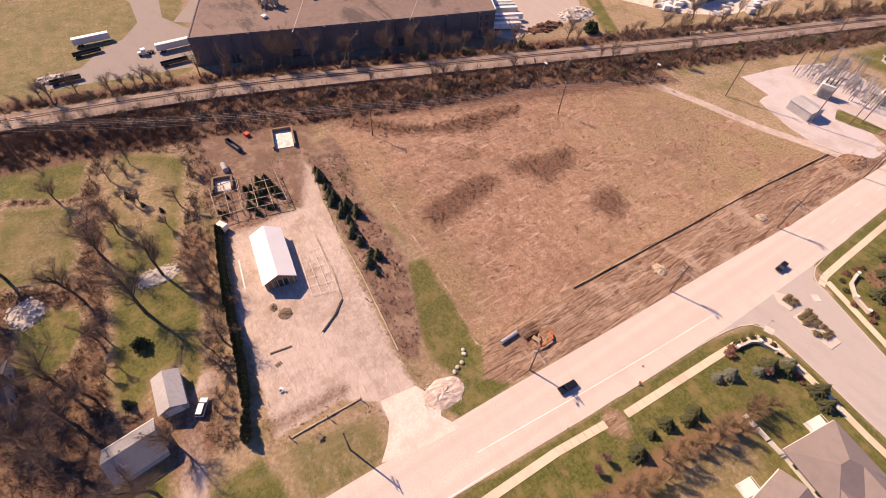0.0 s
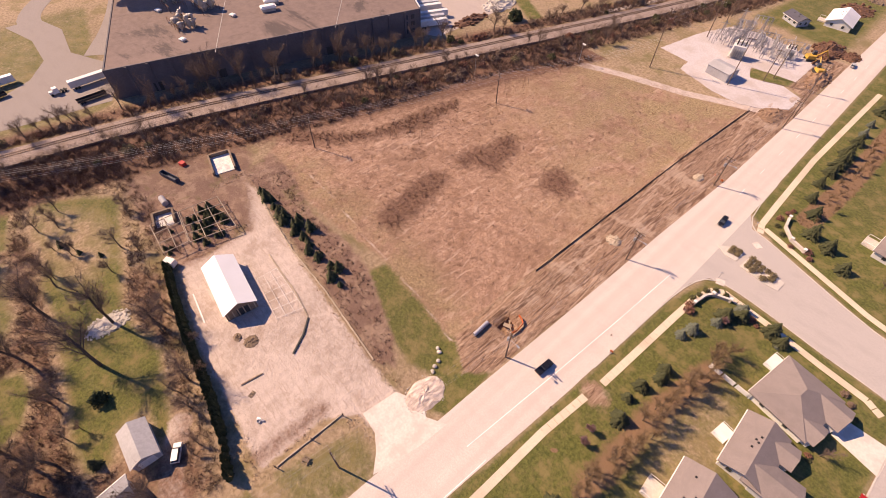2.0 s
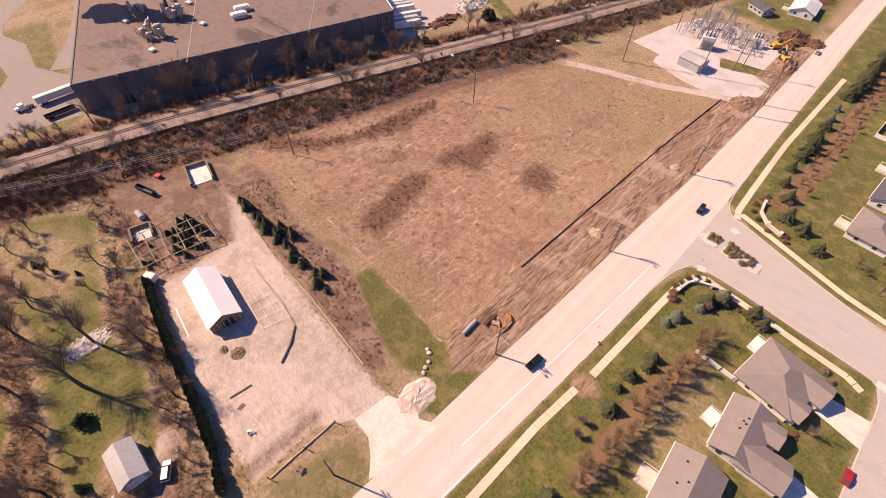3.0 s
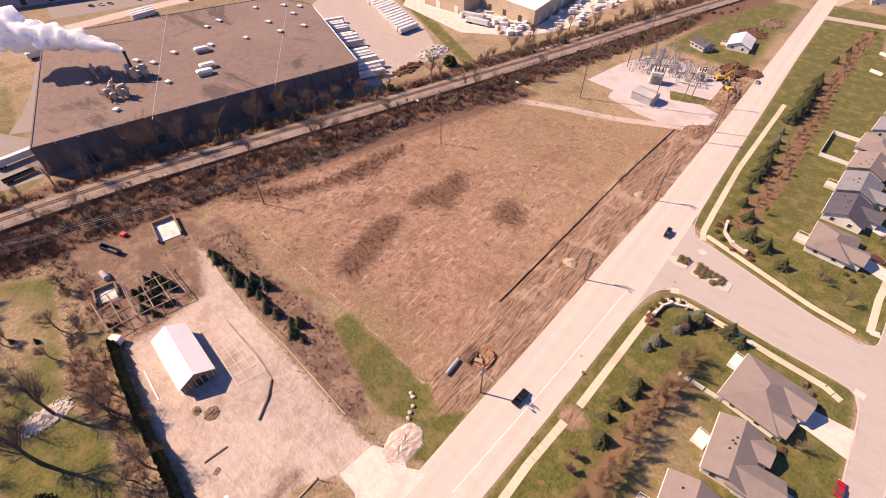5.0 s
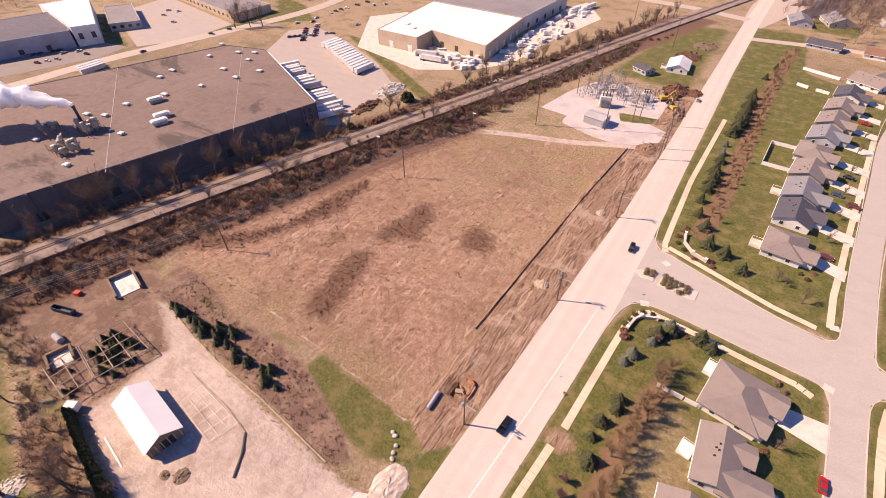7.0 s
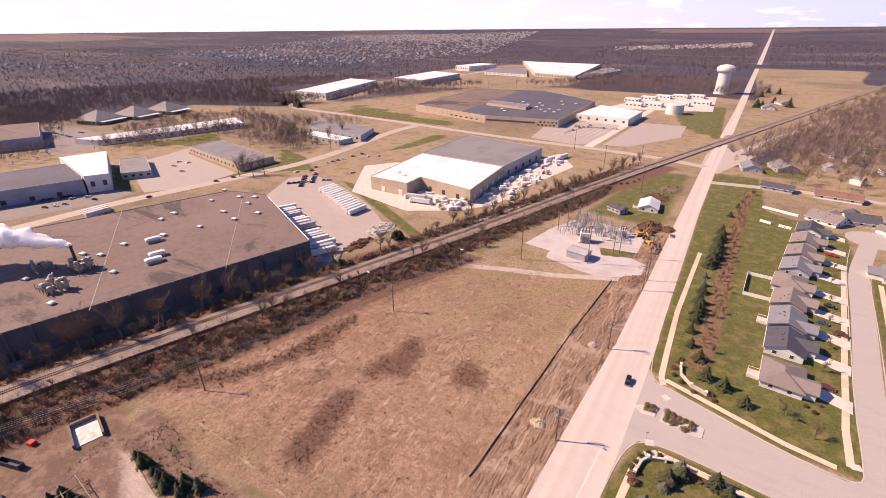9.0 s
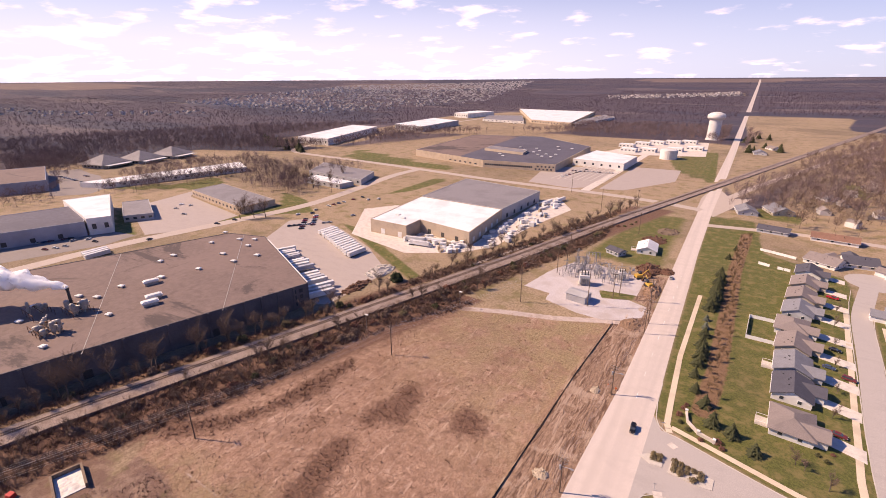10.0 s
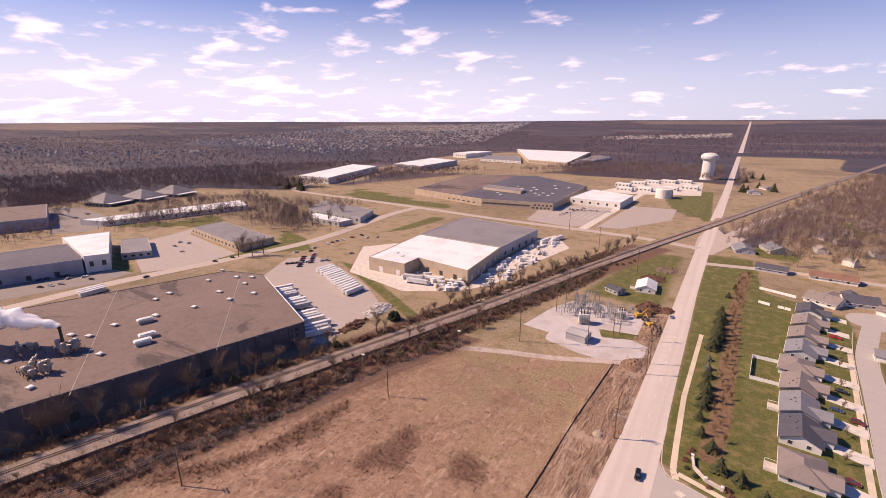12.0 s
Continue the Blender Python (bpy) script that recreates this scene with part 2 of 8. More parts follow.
M = {
    "ground": ground_material(),
    "road": road_material("worn_pale_road", (0.61, 0.525, 0.475)),
    "street": road_material("concrete_street", (0.44, 0.395, 0.372), False),
    "lane": road_material("service_road", (0.48, 0.40, 0.35), False),
    "lot": road_material("yard_paving", (0.26, 0.222, 0.208), False),
    "lot_pale": road_material("pale_paving", (0.42, 0.355, 0.325), False),
    "walk": surface("sidewalk", (0.66, 0.55, 0.42), 0.85, spread=0.08, grain=6, bump=0.004),
    "kerb": surface("kerb", (0.55, 0.50, 0.45), 0.85, spread=0.1, grain=4),
    "apron": surface("apron", (0.66, 0.58, 0.52), 0.85, spread=0.08, grain=2, stain=0.4),
    "drive": surface("driveway", (0.66, 0.60, 0.54), 0.8, spread=0.06, grain=2, stain=0.4),
    "paint_white": surface("road_paint", (0.78, 0.77, 0.74), 0.7, spread=0.1, grain=6),
    "ballast": surface("ballast", (0.285, 0.222, 0.198), 0.95, spread=0.35, grain=2.5, stain=0.25, bump=0.05, other=(0.17, 0.115, 0.085)),
    "rail": surface("rail", (0.20, 0.13, 0.10), 0.4, 0.7, spread=0.2),
    "sleeper": surface("sleeper", (0.20, 0.145, 0.115), 0.9, spread=0.3, by="island"),
    "roof_brown": built_up_roof("flat_roof", (0.190, 0.135, 0.118), (0.075, 0.056, 0.053)),
    "wall_dark": surface("grey_wall", (0.125, 0.112, 0.118), 0.8, spread=0.1, grain=2, stain=0.3),
    "wall_tan": surface("tan_wall", (0.50, 0.395, 0.30), 0.8, spread=0.06, grain=2),
    "wall_white": surface("white_wall", (0.72, 0.69, 0.66), 0.7, spread=0.05, grain=2),
    "wall_grey": surface("pale_grey_wall", (0.42, 0.41, 0.42), 0.75, spread=0.08, grain=2),
    "roof_white": surface("white_roof", (0.84, 0.83, 0.82), 0.55, spread=0.03, grain=1.0, stain=0.08),
    "roof_grey": surface("grey_roof", (0.25, 0.23, 0.24), 0.8, spread=0.1, grain=0.8, stain=0.07),
    "roof_blue": surface("dark_roof", (0.115, 0.105, 0.13), 0.75, spread=0.15, grain=0.5, stain=0.04),
    "metal": surface("galvanised", (0.45, 0.46, 0.48), 0.45, 0.6, spread=0.1),
    "wood_pole": surface("pole_wood", (0.16, 0.11, 0.08), 0.9, spread=0.25, grain=4, stretch=(6, 6, 0.6)),
    "glass": surface("window_glass", (0.05, 0.06, 0.075), 0.12, spread=0.1),
    "black": surface("black_plastic", (0.02, 0.02, 0.022), 0.6, spread=0.2),
    "tyre": surface("tyre", (0.025, 0.025, 0.025), 0.9, spread=0.1),
}

# ---- mesh helpers ----
class Geo:
    """Collects vertices and faces of one part."""

    def __init__(self):
        self.v, self.f = [], []

    def add(self, verts, faces):
        k = len(self.v)
        self.v += [tuple(p) for p in verts]
        self.f += [tuple(i + k for i in face) for face in faces]
        return self

    def box(self, x, y, z, sx, sy, sz, turn=0.0, taper=1.0):
        """A box on its base centre (x, y, z), its upper face scaled by taper."""
        c, s = math.cos(turn), math.sin(turn)
        pts = []
        for dz, k in ((0, 1.0), (sz, taper)):
            for dx, dy in ((-1, -1), (1, -1), (1, 1), (-1, 1)):
                px, py = dx * sx / 2 * k, dy * sy / 2 * k
                pts.append((x + c * px - s * py, y + s * px + c * py, z + dz))
        return self.add(pts, [(3, 2, 1, 0), (4, 5, 6, 7), (0, 1, 5, 4), (1, 2, 6, 5), (2, 3, 7, 6), (3, 0, 4, 7)])

    def prism(self, pts, z0, z1):
        """An upright prism over a polygon, given anticlockwise."""
        n = len(pts)
        v = [(x, y, z0) for x, y in pts] + [(x, y, z1) for x, y in pts]
        return self.add(v, [tuple(range(n, 2 * n)), tuple(range(n - 1, -1, -1))] + [(i, (i + 1) % n, n + (i + 1) % n, n + i) for i in range(n)])

    def rod(self, a, b, r0, r1=None, n=6, cap=True):
        a, b = Vector(a), Vector(b)
        r1 = r0 if r1 is None else r1
        d = (b - a).normalized()
        u = d.cross(Vector((0, 0, 1)) if abs(d.z) < 0.9 else Vector((1, 0, 0))).normalized()
        w = d.cross(u)
        ring = [(math.cos(2 * math.pi * i / n), math.sin(2 * math.pi * i / n)) for i in range(n)]
        v = [a + (u * c + w * s) * r0 for c, s in ring] + [b + (u * c + w * s) * r1 for c, s in ring]
        f = [(i, n + i, n + (i + 1) % n, (i + 1) % n) for i in range(n)]
        if cap:
            f += [tuple(range(n)), tuple(range(2 * n - 1, n - 1, -1))]
        return self.add(v, f)

    def turned(self, x, y, profile, n=16):
        """A solid of revolution about a vertical axis: (radius, height) from the foot up."""
        v = [(x + r * math.cos(2 * math.pi * i / n), y + r * math.sin(2 * math.pi * i / n), z) for r, z in profile for i in range(n)]
        f = [(k * n + i, k * n + (i + 1) % n, (k + 1) * n + (i + 1) % n, (k + 1) * n + i) for k in range(len(profile) - 1) for i in range(n)]
        f += [tuple(range(n - 1, -1, -1)), tuple(range(len(profile) * n - n, len(profile) * n))]
        return self.add(v, f)

    def mesh(self, name, material):
        me = bpy.data.meshes.new(name)
        me.from_pydata(self.v, [], self.f)
        me.materials.append(M[material] if isinstance(material, str) else material)
        me.update()
        return me


def part(name, geo, material, parent, label=""):
    ob = new(name, geo.mesh(name, material))
    ob.parent = parent
    return tagged(ob, label)


def thing(name, label, category, at=None, group="", kind=""):
    ob = new(name)
    if at is not None:
        ob.matrix_basis = at
    ob.empty_display_size = 0.5
    return tagged(ob, label, category, group, kind)


def solid(name, geo, material, label, category="", group="", kind="", at=None):
    ob = new(name, geo.mesh(name, material))
    if at is not None:
        ob.matrix_basis = at
    return tagged(ob, label, category, group, kind)


def spread_line(pts, step):
    """Even steps along a polyline: x, y, and the direction there."""
    out = []
    for (x0, y0), (x1, y1) in zip(pts, pts[1:]):
        d = math.hypot(x1 - x0, y1 - y0)
        k = max(1, round(d / step))
        for i in range(k):
            out.append((x0 + (x1 - x0) * i / k, y0 + (y1 - y0) * i / k, math.atan2(y1 - y0, x1 - x0)))
    out.append((*pts[-1], out[-1][2]))
    return out


def smooth_line(pts, times=2):
    """Rounds off the corners of a polyline."""
    for _ in range(times):
        q = [pts[0]]
        for a, b in zip(pts, pts[1:]):
            q += [(a[0] * 0.75 + b[0] * 0.25, a[1] * 0.75 + b[1] * 0.25), (a[0] * 0.25 + b[0] * 0.75, a[1] * 0.25 + b[1] * 0.75)]
        pts = q + [pts[-1]]
    return pts


def ribbon(geo, pts, left, right, z0, z1):
    """A slab along a polyline, from `left` metres left of it to `right` metres right of it."""
    edge = []
    for i, (x, y) in enumerate(pts):
        a, b = pts[max(0, i - 1)], pts[min(len(pts) - 1, i + 1)]
        d = math.hypot(b[0] - a[0], b[1] - a[1])
        nx, ny = -(b[1] - a[1]) / d, (b[0] - a[0]) / d
        edge.append(((x + nx * left, y + ny * left), (x - nx * right, y - ny * right)))
    v, f = [], []
    for l, r in edge:
        v += [(*l, z0), (*r, z0), (*r, z1), (*l, z1)]
    for i in range(len(edge) - 1):
        a, b = 4 * i, 4 * i + 4
        f += [(a + 3, a + 2, b + 2, b + 3), (a + 2, a + 1, b + 1, b + 2), (a, a + 3, b + 3, b)]
    f += [(0, 1, 2, 3), (len(v) - 1, len(v) - 2, len(v) - 3, len(v) - 4)]
    geo.add(v, f)


# ---- ground ----
ROAD = smooth_line([(-17.4, -90), (-14.7, 30), (-13.2, 57), (-12, 92), (-11.3, 125), (-11.5, 165), (-11.8, 211), (-12, 250), (-11.6, 340), (-9.4, 436), (-6.5, 635), (6, 1813), (22, 3000), (28, 3560)])
RAIL = smooth_line([(-184, -160), (-164, -80), (-150.5, -12), (-143.2, 19), (-135, 45), (-127, 70), (-118, 97), (-107, 131), (-94, 170), (-83, 205), (-72, 243), (-55, 298), (-31, 371), (-15.4, 418), (20, 525), (130, 860), (320, 1440)])

FIELD = [(-103, 27), (-90, 31), (-72, 32), (-57, 34.5), (-31, 32), (-31, 58), (-28, 158), (-40, 152), (-60, 146), (-82, 139), (-92, 125), (-101, 100), (-107, 68), (-111, 38)]
YARD = [(-88, -1), (-64, -6.5), (-34.4, -8.7), (-34.6, 4), (-31, 9), (-24, 10), (-24, 18), (-33, 16.7), (-64, 19.0), (-96.5, 23.6), (-104, 23), (-103, 15.5), (-86, 15), (-84, 4)]
YARD_BACK = [(-124, -2), (-98, -4), (-84, -2), (-84, 16), (-100, 24), (-110, 30), (-124, 28)]
STRIP = [(-104, 24), (-96, 23.6), (-60, 20), (-36.5, 17.4), (-33.5, 20), (-40, 24), (-56, 30), (-66, 31), (-80, 30), (-96, 34), (-108, 34)]
GREEN = [(-56, 29.5), (-54.8, 35), (-28, 33), (-24.5, 25), (-33, 22.5), (-42, 24)]
DIRT = [(-31, 33), (-31, 100), (-28.5, 166), (-20, 178), (-15.5, 178), (-15, 120), (-17, 90), (-19, 57), (-20.5, 33), (-24, 29)]
PAD = [(-67.2, 171.2), (-55.4, 170), (-54.6, 163.4), (-41, 159), (-31, 158.5), (-24, 162), (-19, 168), (-19, 177), (-26, 180), (-36, 176.5), (-39, 183.6), (-31, 185.2), (-24.2, 186), (-24.4, 205), (-36.2, 209.4), (-47.8, 211), (-57, 209), (-63, 194.6)]
VERGE = [(-11.7, -40), (-9.7, 20), (-8.3, 40), (-7.2, 58), (-6.4, 74), (-5.2, 82), (-3.2, 86.4), (1.5, 87.4), (36, 85), (37, 40), (30, -40)]
VERGE_N = [(-6, 114), (-6.3, 135), (-6.8, 185), (-7.6, 245), (-7.4, 330), (16, 330), (20, 270), (50, 250), (50, 220), (45, 193), (42, 154), (40, 125), (38.5, 100), (24, 100.6), (2, 108.2)]
LAWN_SW = [(-34, -9), (-20.4, -9), (-19.4, 8), (-30, 8)]
LAWNS = [[(-160, -75), (-142, -42), (-133, -26.9), (-128.5, -26.2), (-116.3, -29.8), (-115.6, -32.9), (-121, -42), (-128, -60)],
         [(-130.8, -22.1), (-117.8, -3.7), (-106.5, -6.6), (-95.2, -10.2), (-83.9, -14.3), (-75.3, -14.2), (-67.5, -12.2), (-59.5, -14.5), (-50.1, -16.7), (-49.9, -20.3), (-57.1, -19.4), (-56.5, -24.5), (-51.7, -26.5), (-52.3, -31), (-61, -31.2), (-66.7, -29.8), (-73.8, -29), (-90.1, -26.5), (-99.6, -26.5), (-108.4, -24.3), (-117.3, -24)],
         [(-84.6, -44), (-80, -34.2), (-75.1, -33.8), (-69.7, -36.5), (-67.1, -40.4), (-68.7, -46)], [(-40, -40), (-30, -38), (-33, -26), (-39.5, -26)],
         [(-21, -9), (-20, -40), (-27, -40), (-33, -12)], [(-119.8, -46), (-112.6, -30.3), (-104.8, -31.9), (-95.3, -32), (-88.8, -35.5), (-94, -50)]]
LAWN_DRY = [(-125.9, -22.0), (-120.3, -15.0), (-109.7, -9), (-98, -12), (-94, -20), (-102.5, -23), (-112, -24.5)]
ROUGH_N = [(-84, 146), (-60, 150), (-38, 158), (-54, 167), (-67, 173), (-66, 205), (-58, 225), (-72, 228), (-86, 190)]
HOUSE_LOT = [(-58, 222), (-26, 218), (-19, 225), (-19, 320), (-36, 318), (-50, 280)]
THICKETS = [[(-69.9, 40.5), (-65.9, 39.9), (-60.7, 40.6), (-62.0, 49.0), (-63.6, 59.0), (-66.3, 64.6), (-69.3, 65.8), (-72.7, 62.1), (-72.4, 54.5), (-70.3, 47.3)],
            [(-70.5, 68.4), (-73.0, 73.4), (-72.6, 79.2), (-69.6, 82.4), (-71.4, 87.3), (-69.1, 91.2), (-65.1, 92.1), (-60.9, 87.0), (-60.0, 81.2), (-58.5, 75.6), (-59.7, 73.6), (-63.9, 73.4), (-66.8, 70.0)],
            [(-49.5, 80.7), (-51.9, 85.4), (-50.7, 90.1), (-47.1, 91.5), (-42.2, 88.4), (-39.9, 84.4), (-42.3, 80.4), (-46.4, 78.9)],
            [(-83.5, 61.1), (-84.6, 65.3), (-82.3, 68.9), (-77.5, 68.1), (-75.9, 63.2), (-78.7, 59.9)],
            [(-105.5, 40.1), (-113.9, 36.8), (-115.6, 43.3), (-104.9, 53.0), (-97.7, 61.8), (-96.9, 74.8), (-95.6, 83.4), (-92.7, 93.8), (-88.3, 88.9), (-85.8, 75.8), (-88.6, 66.8), (-93.0, 57.7), (-97.4, 49.2)]]

WORKS_LAWNS = [[(-199.8, 197.6), (-181.5, 195.3), (-110.6, 155.7), (-113.1, 150.5), (-170.9, 181.5)], [(-224.3, 268.8), (-225.9, 342.4), (-210.7, 337.3), (-213.4, 290.7)], [(17.4, 366.0), (42.9, 359.5), (38.4, 337.2), (18.6, 338.9)], [(79.3, 491.6), (94.6, 477.0), (83.8, 429.3), (70.8, 451.5)], [(-1.5, 307.6), (19.5, 308.0), (15.2, 273.2), (0.3, 268.9)], [(44.4, 99), (48, 147), (50, 177), (53.5, 213), (64, 225), (120, 225), (120, 94), (46, 94.5)], [(43.2, 80), (43.4, 85), (46, 88.5), (120, 84), (120, 10), (41.5, 10), (41.8, 63)], [(-38, 184.4), (-38.6, 176), (-24.5, 181), (-24.6, 186.5)], [(-240, -62), (-168, -62), (-153, -14), (-160, 9), (-205, 16), (-238, 24)], [(-28, 33), (-20.3, 33), (-19.4, 21), (-23.4, 19.2), (-26, 25)], [(-20, 640), (-12, 440), (-44, 478), (-60, 540), (-48, 590)], [(-440, 172), (-396, 216), (-397, 242), (-350, 222), (-352, 192), (-372, 206), (-420, 172)], [(-268, 176), (-270, 148), (-256, 182), (-234, 206), (-262, 226), (-300, 236), (-268, 206)], [(-398, 438), (-286, 404), (-225, 392), (-240, 380), (-330, 376), (-390, 390)], [(-300, 124), (-312, 128), (-345, 142), (-352, 138), (-300, 112), (-284, 118)]]
DRY_GRASS = [(-450, 490), (-400, 440), (-300, 395), (-140, 395), (-60, 372), (-20, 440), (-12, 640), (-60, 590), (-140, 600), (-250, 800), (-440, 780)]
OPEN = [[(-330, 60), (-232, -60), (-120, -60), (-60, 330), (-10, 330), (0, 700), (-130, 720), (-340, 690), (-420, 480), (-470, 380), (-590, 330), (-600, 160), (-560, 90)],
        [(-500, 640), (-440, 640), (-300, 700), (-250, 790), (-270, 1120), (-480, 1160), (-580, 1040), (-560, 640), (-600, 440), (-450, 430)],
        [(0, 1240), (12, 800), (130, 960), (180, 1240)], [(8, 690), (14, 610), (90, 700), (120, 780), (20, 780)], [(-20, 100), (90, 100), (110, 330), (60, 372), (-20, 340)], [(-112, 110), (-20, 110), (-6, 335), (-62, 340)],
        [(-26, -70), (130, -70), (130, 112), (-26, 112)],
        [(-130, -12), (-20, -12), (-6, 335), (-62, 340), (-130, 40)],
        [(-1700, 900), (-900, 860), (-760, 1500), (-1300, 3300), (-2100, 2200)], [(-430, 1750), (-20, 2050), (-30, 2300), (-480, 1950)]]


def inside(px, py, poly):
    """Metres inside a polygon (negative outside), for arrays of points."""
    hit, near = np.zeros(px.shape, bool), np.full(px.shape, 1e9)
    for (x0, y0), (x1, y1) in zip(poly, poly[1:] + poly[:1]):
        if y0 != y1:
            hit ^= ((y0 > py) != (y1 > py)) & (px < (x1 - x0) * (py - y0) / (y1 - y0) + x0)
        dx, dy = x1 - x0, y1 - y0
        k = np.clip(((px - x0) * dx + (py - y0) * dy) / (dx * dx + dy * dy), 0, 1)
        near = np.minimum(near, np.hypot(px - x0 - k * dx, py - y0 - k * dy))
    return np.where(hit, near, -near)


def beside(px, py, line):
    """Metres from a polyline, positive on its left."""
    best, side = np.full(px.shape, 1e9), np.zeros(px.shape)
    for (x0, y0), (x1, y1) in zip(line, line[1:]):
        dx, dy = x1 - x0, y1 - y0
        k = np.clip(((px - x0) * dx + (py - y0) * dy) / (dx * dx + dy * dy), 0, 1)
        d = np.hypot(px - x0 - k * dx, py - y0 - k * dy)
        s = np.sign(dx * (py - y0) - dy * (px - x0))
        side = np.where(d < best, s, side)
        best = np.minimum(best, d)
    return best * side


def mask(d, soft):
    return np.clip(0.5 + d / (2 * soft), 0, 1)


def ground_height(x, y):
    """The lie of the land: level, with a far rise towards the horizon."""
    r = np.hypot(x, y)
    return 61.0 * np.clip((r - 1300) / 2260, 0, 1.15) ** 1.25


SUBURBS = OPEN[-2:]
OPEN = OPEN + [[(6, 400), (60, 560), (150, 800), (190, 960), (130, 1000), (20, 800), (4, 640), (-2, 440)]]


def make_ground():
    def steps(lo, hi, fine, out, grow):
        a = list(np.arange(lo, hi + 0.01, fine))
        for sign in (-1, 1):
            s, p = fine, a[0] if sign < 0 else a[-1]
            far = []
            while abs(p) < out:
                s = min(s * grow, 220)
                p += sign * s
                far.append(p)
            a = far[::-1] + a if sign < 0 else a + far
        return np.array(a)

    xs, ys = steps(-165, 46, 1.0, 3900, 1.07), steps(-52, 236, 1.0, 3700, 1.07)
    gx, gy = np.meshgrid(xs, ys)
    px, py = gx.ravel(), gy.ravel()
    field = np.maximum(mask(inside(px, py, FIELD), 2.5), 0.36 * mask(inside(px, py, DRY_GRASS), 8))
    field = np.maximum(field, 0.42 * (np.sin(px * 0.0021 + 2) * np.cos(py * 0.0027) < -0.55) * (np.hypot(px, py) > 2300))
    dirt = np.maximum.reduce([mask(inside(px, py, DIRT), 1.5), 0.75 * mask(3.0 - np.hypot((px + 4.4) / 1.2, py - 44.8), 2.2), mask(inside(px, py, [(-24.5, 181), (-17, 177), (-15.8, 213), (-25.9, 211), (-24.6, 187)]), 2)])
    gravel = np.maximum.reduce([mask(inside(px, py, YARD), 1.6), mask(inside(px, py, PAD), 1.0),
                                mask(2.0 - np.abs(beside(px, py, smooth_line([(-51, -15.6), (-45.5, -19.4), (-40.4, -21.6), (-33.6, -22.6), (-18, -26)]))), 1.2),
                                0.62 * mask(0.5 - np.abs(beside(px, py, [(-93.2, 36.8), (-81.5, 36.8), (-63.0, 35.1), (-47.6, 34.2), (-30.8, 32.0)])), 0.6),
                                mask(1.7 - np.abs(beside(px, py, [(-80, 139), (-66, 144.6), (-46, 150.6), (-26, 160)])), 0.8)])
    strip = np.maximum(mask(inside(px, py, STRIP), 2.0), 0.9 * mask(inside(px, py, YARD_BACK), 4.0))
    lawn = np.maximum.reduce([mask(inside(px, py, p), 2.0) for p in (GREEN, VERGE, VERGE_N, *LAWNS, *WORKS_LAWNS)] + [0.55 * mask(inside(px, py, LAWN_SW), 2.0)])
    lawn *= 1 - 0.3 * mask(inside(px, py, LAWNS[1]), 3) - 0.45 * mask(inside(px, py, WORKS_LAWNS[8]), 3)
    lawn *= 1 - 0.45 * mask(inside(px, py, LAWN_DRY), 4) - 0.45 * mask(inside(px, py, LAWNS[5]), 4)
    lawn = np.maximum.reduce([lawn, 0.4 * mask(inside(px, py, ROUGH_N), 5), 0.7 * mask(inside(px, py, HOUSE_LOT), 4)])
    # dry grass under the planting behind the lots and in the gardens
    dry = np.maximum(mask(7.5 - np.hypot((px - 12.5) / 1.0, (py - 50) / 2.6), 3), 0.5 * mask(3 - np.abs(beside(px, py, [(15.5, 130), (17, 180), (19, 235)])), 3))
    lawn = lawn * (1 - 0.5 * dry) * (1 - 0.35 * mask(1.6 - np.abs(beside(px, py, [(-10.5, 20), (-9.0, 57), (-7.8, 74), (-4, 83)])), 1.0))
    brush = np.maximum.reduce([k * mask(inside(px, py, p) - 0.2, 3.2) for p, k in zip(THICKETS, (0.95, 0.85, 0.9, 0.5, 0.8))])
    side = beside(px, py, RAIL)
    brush = np.maximum(brush, 0.6 * mask(1.8 - np.abs(beside(px, py, [(-36.6, -8.6), (-36.4, -2), (-36.2, 5)])), 1.6))
    brush = np.maximum(brush, (1 - lawn) * mask(inside(px, py, [(-165, -52), (-118, -24), (-84, -2), (-66, -9), (-36, -14), (-30, -40), (-30, -60), (-165, -60)]), 4) * 0.62)
    brush = np.maximum(brush, 0.95 * mask(np.where(py < 150, 13, 8) - np.abs(side + np.where(py < 150, 11.5, 7)), 3) * (py < 330) + 0.8 * mask(4 - np.abs(side - 8), 3) * (py < 330))
    brush = np.maximum(brush, 0.52 * mask(29 - np.abs(side), 5) * (side < 0) * (py > 24) * (py < 142))
    mulch = np.maximum(mask(2.7 - np.abs(beside(px, py, [(4.8, 122), (6.6, 143), (7.6, 186), (8.6, 237), (12.6, 300)])), 1.4),
                       0.75 * mask(3.0 - np.abs(beside(px, py, [(8.3, 66), (5.2, 51), (4.5, 30)])), 2.5))
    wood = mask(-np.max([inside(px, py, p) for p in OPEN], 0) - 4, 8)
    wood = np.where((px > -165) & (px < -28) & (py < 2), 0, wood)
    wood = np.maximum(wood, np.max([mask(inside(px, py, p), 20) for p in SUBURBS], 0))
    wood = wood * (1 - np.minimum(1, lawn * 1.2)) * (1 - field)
    # olive regrowth in the north of the field and along its south edge
    olive = np.clip((py - 70 + 0.5 * (px + 60)) / 70, 0, 1) * (py < 240) * (px > -115)
    olive = np.maximum(olive, 0.8 * mask(5 - np.abs(beside(px, py, [(-100, 36), (-78, 37), (-58, 37), (-34, 35)])), 4))
    spare = np.zeros_like(px)
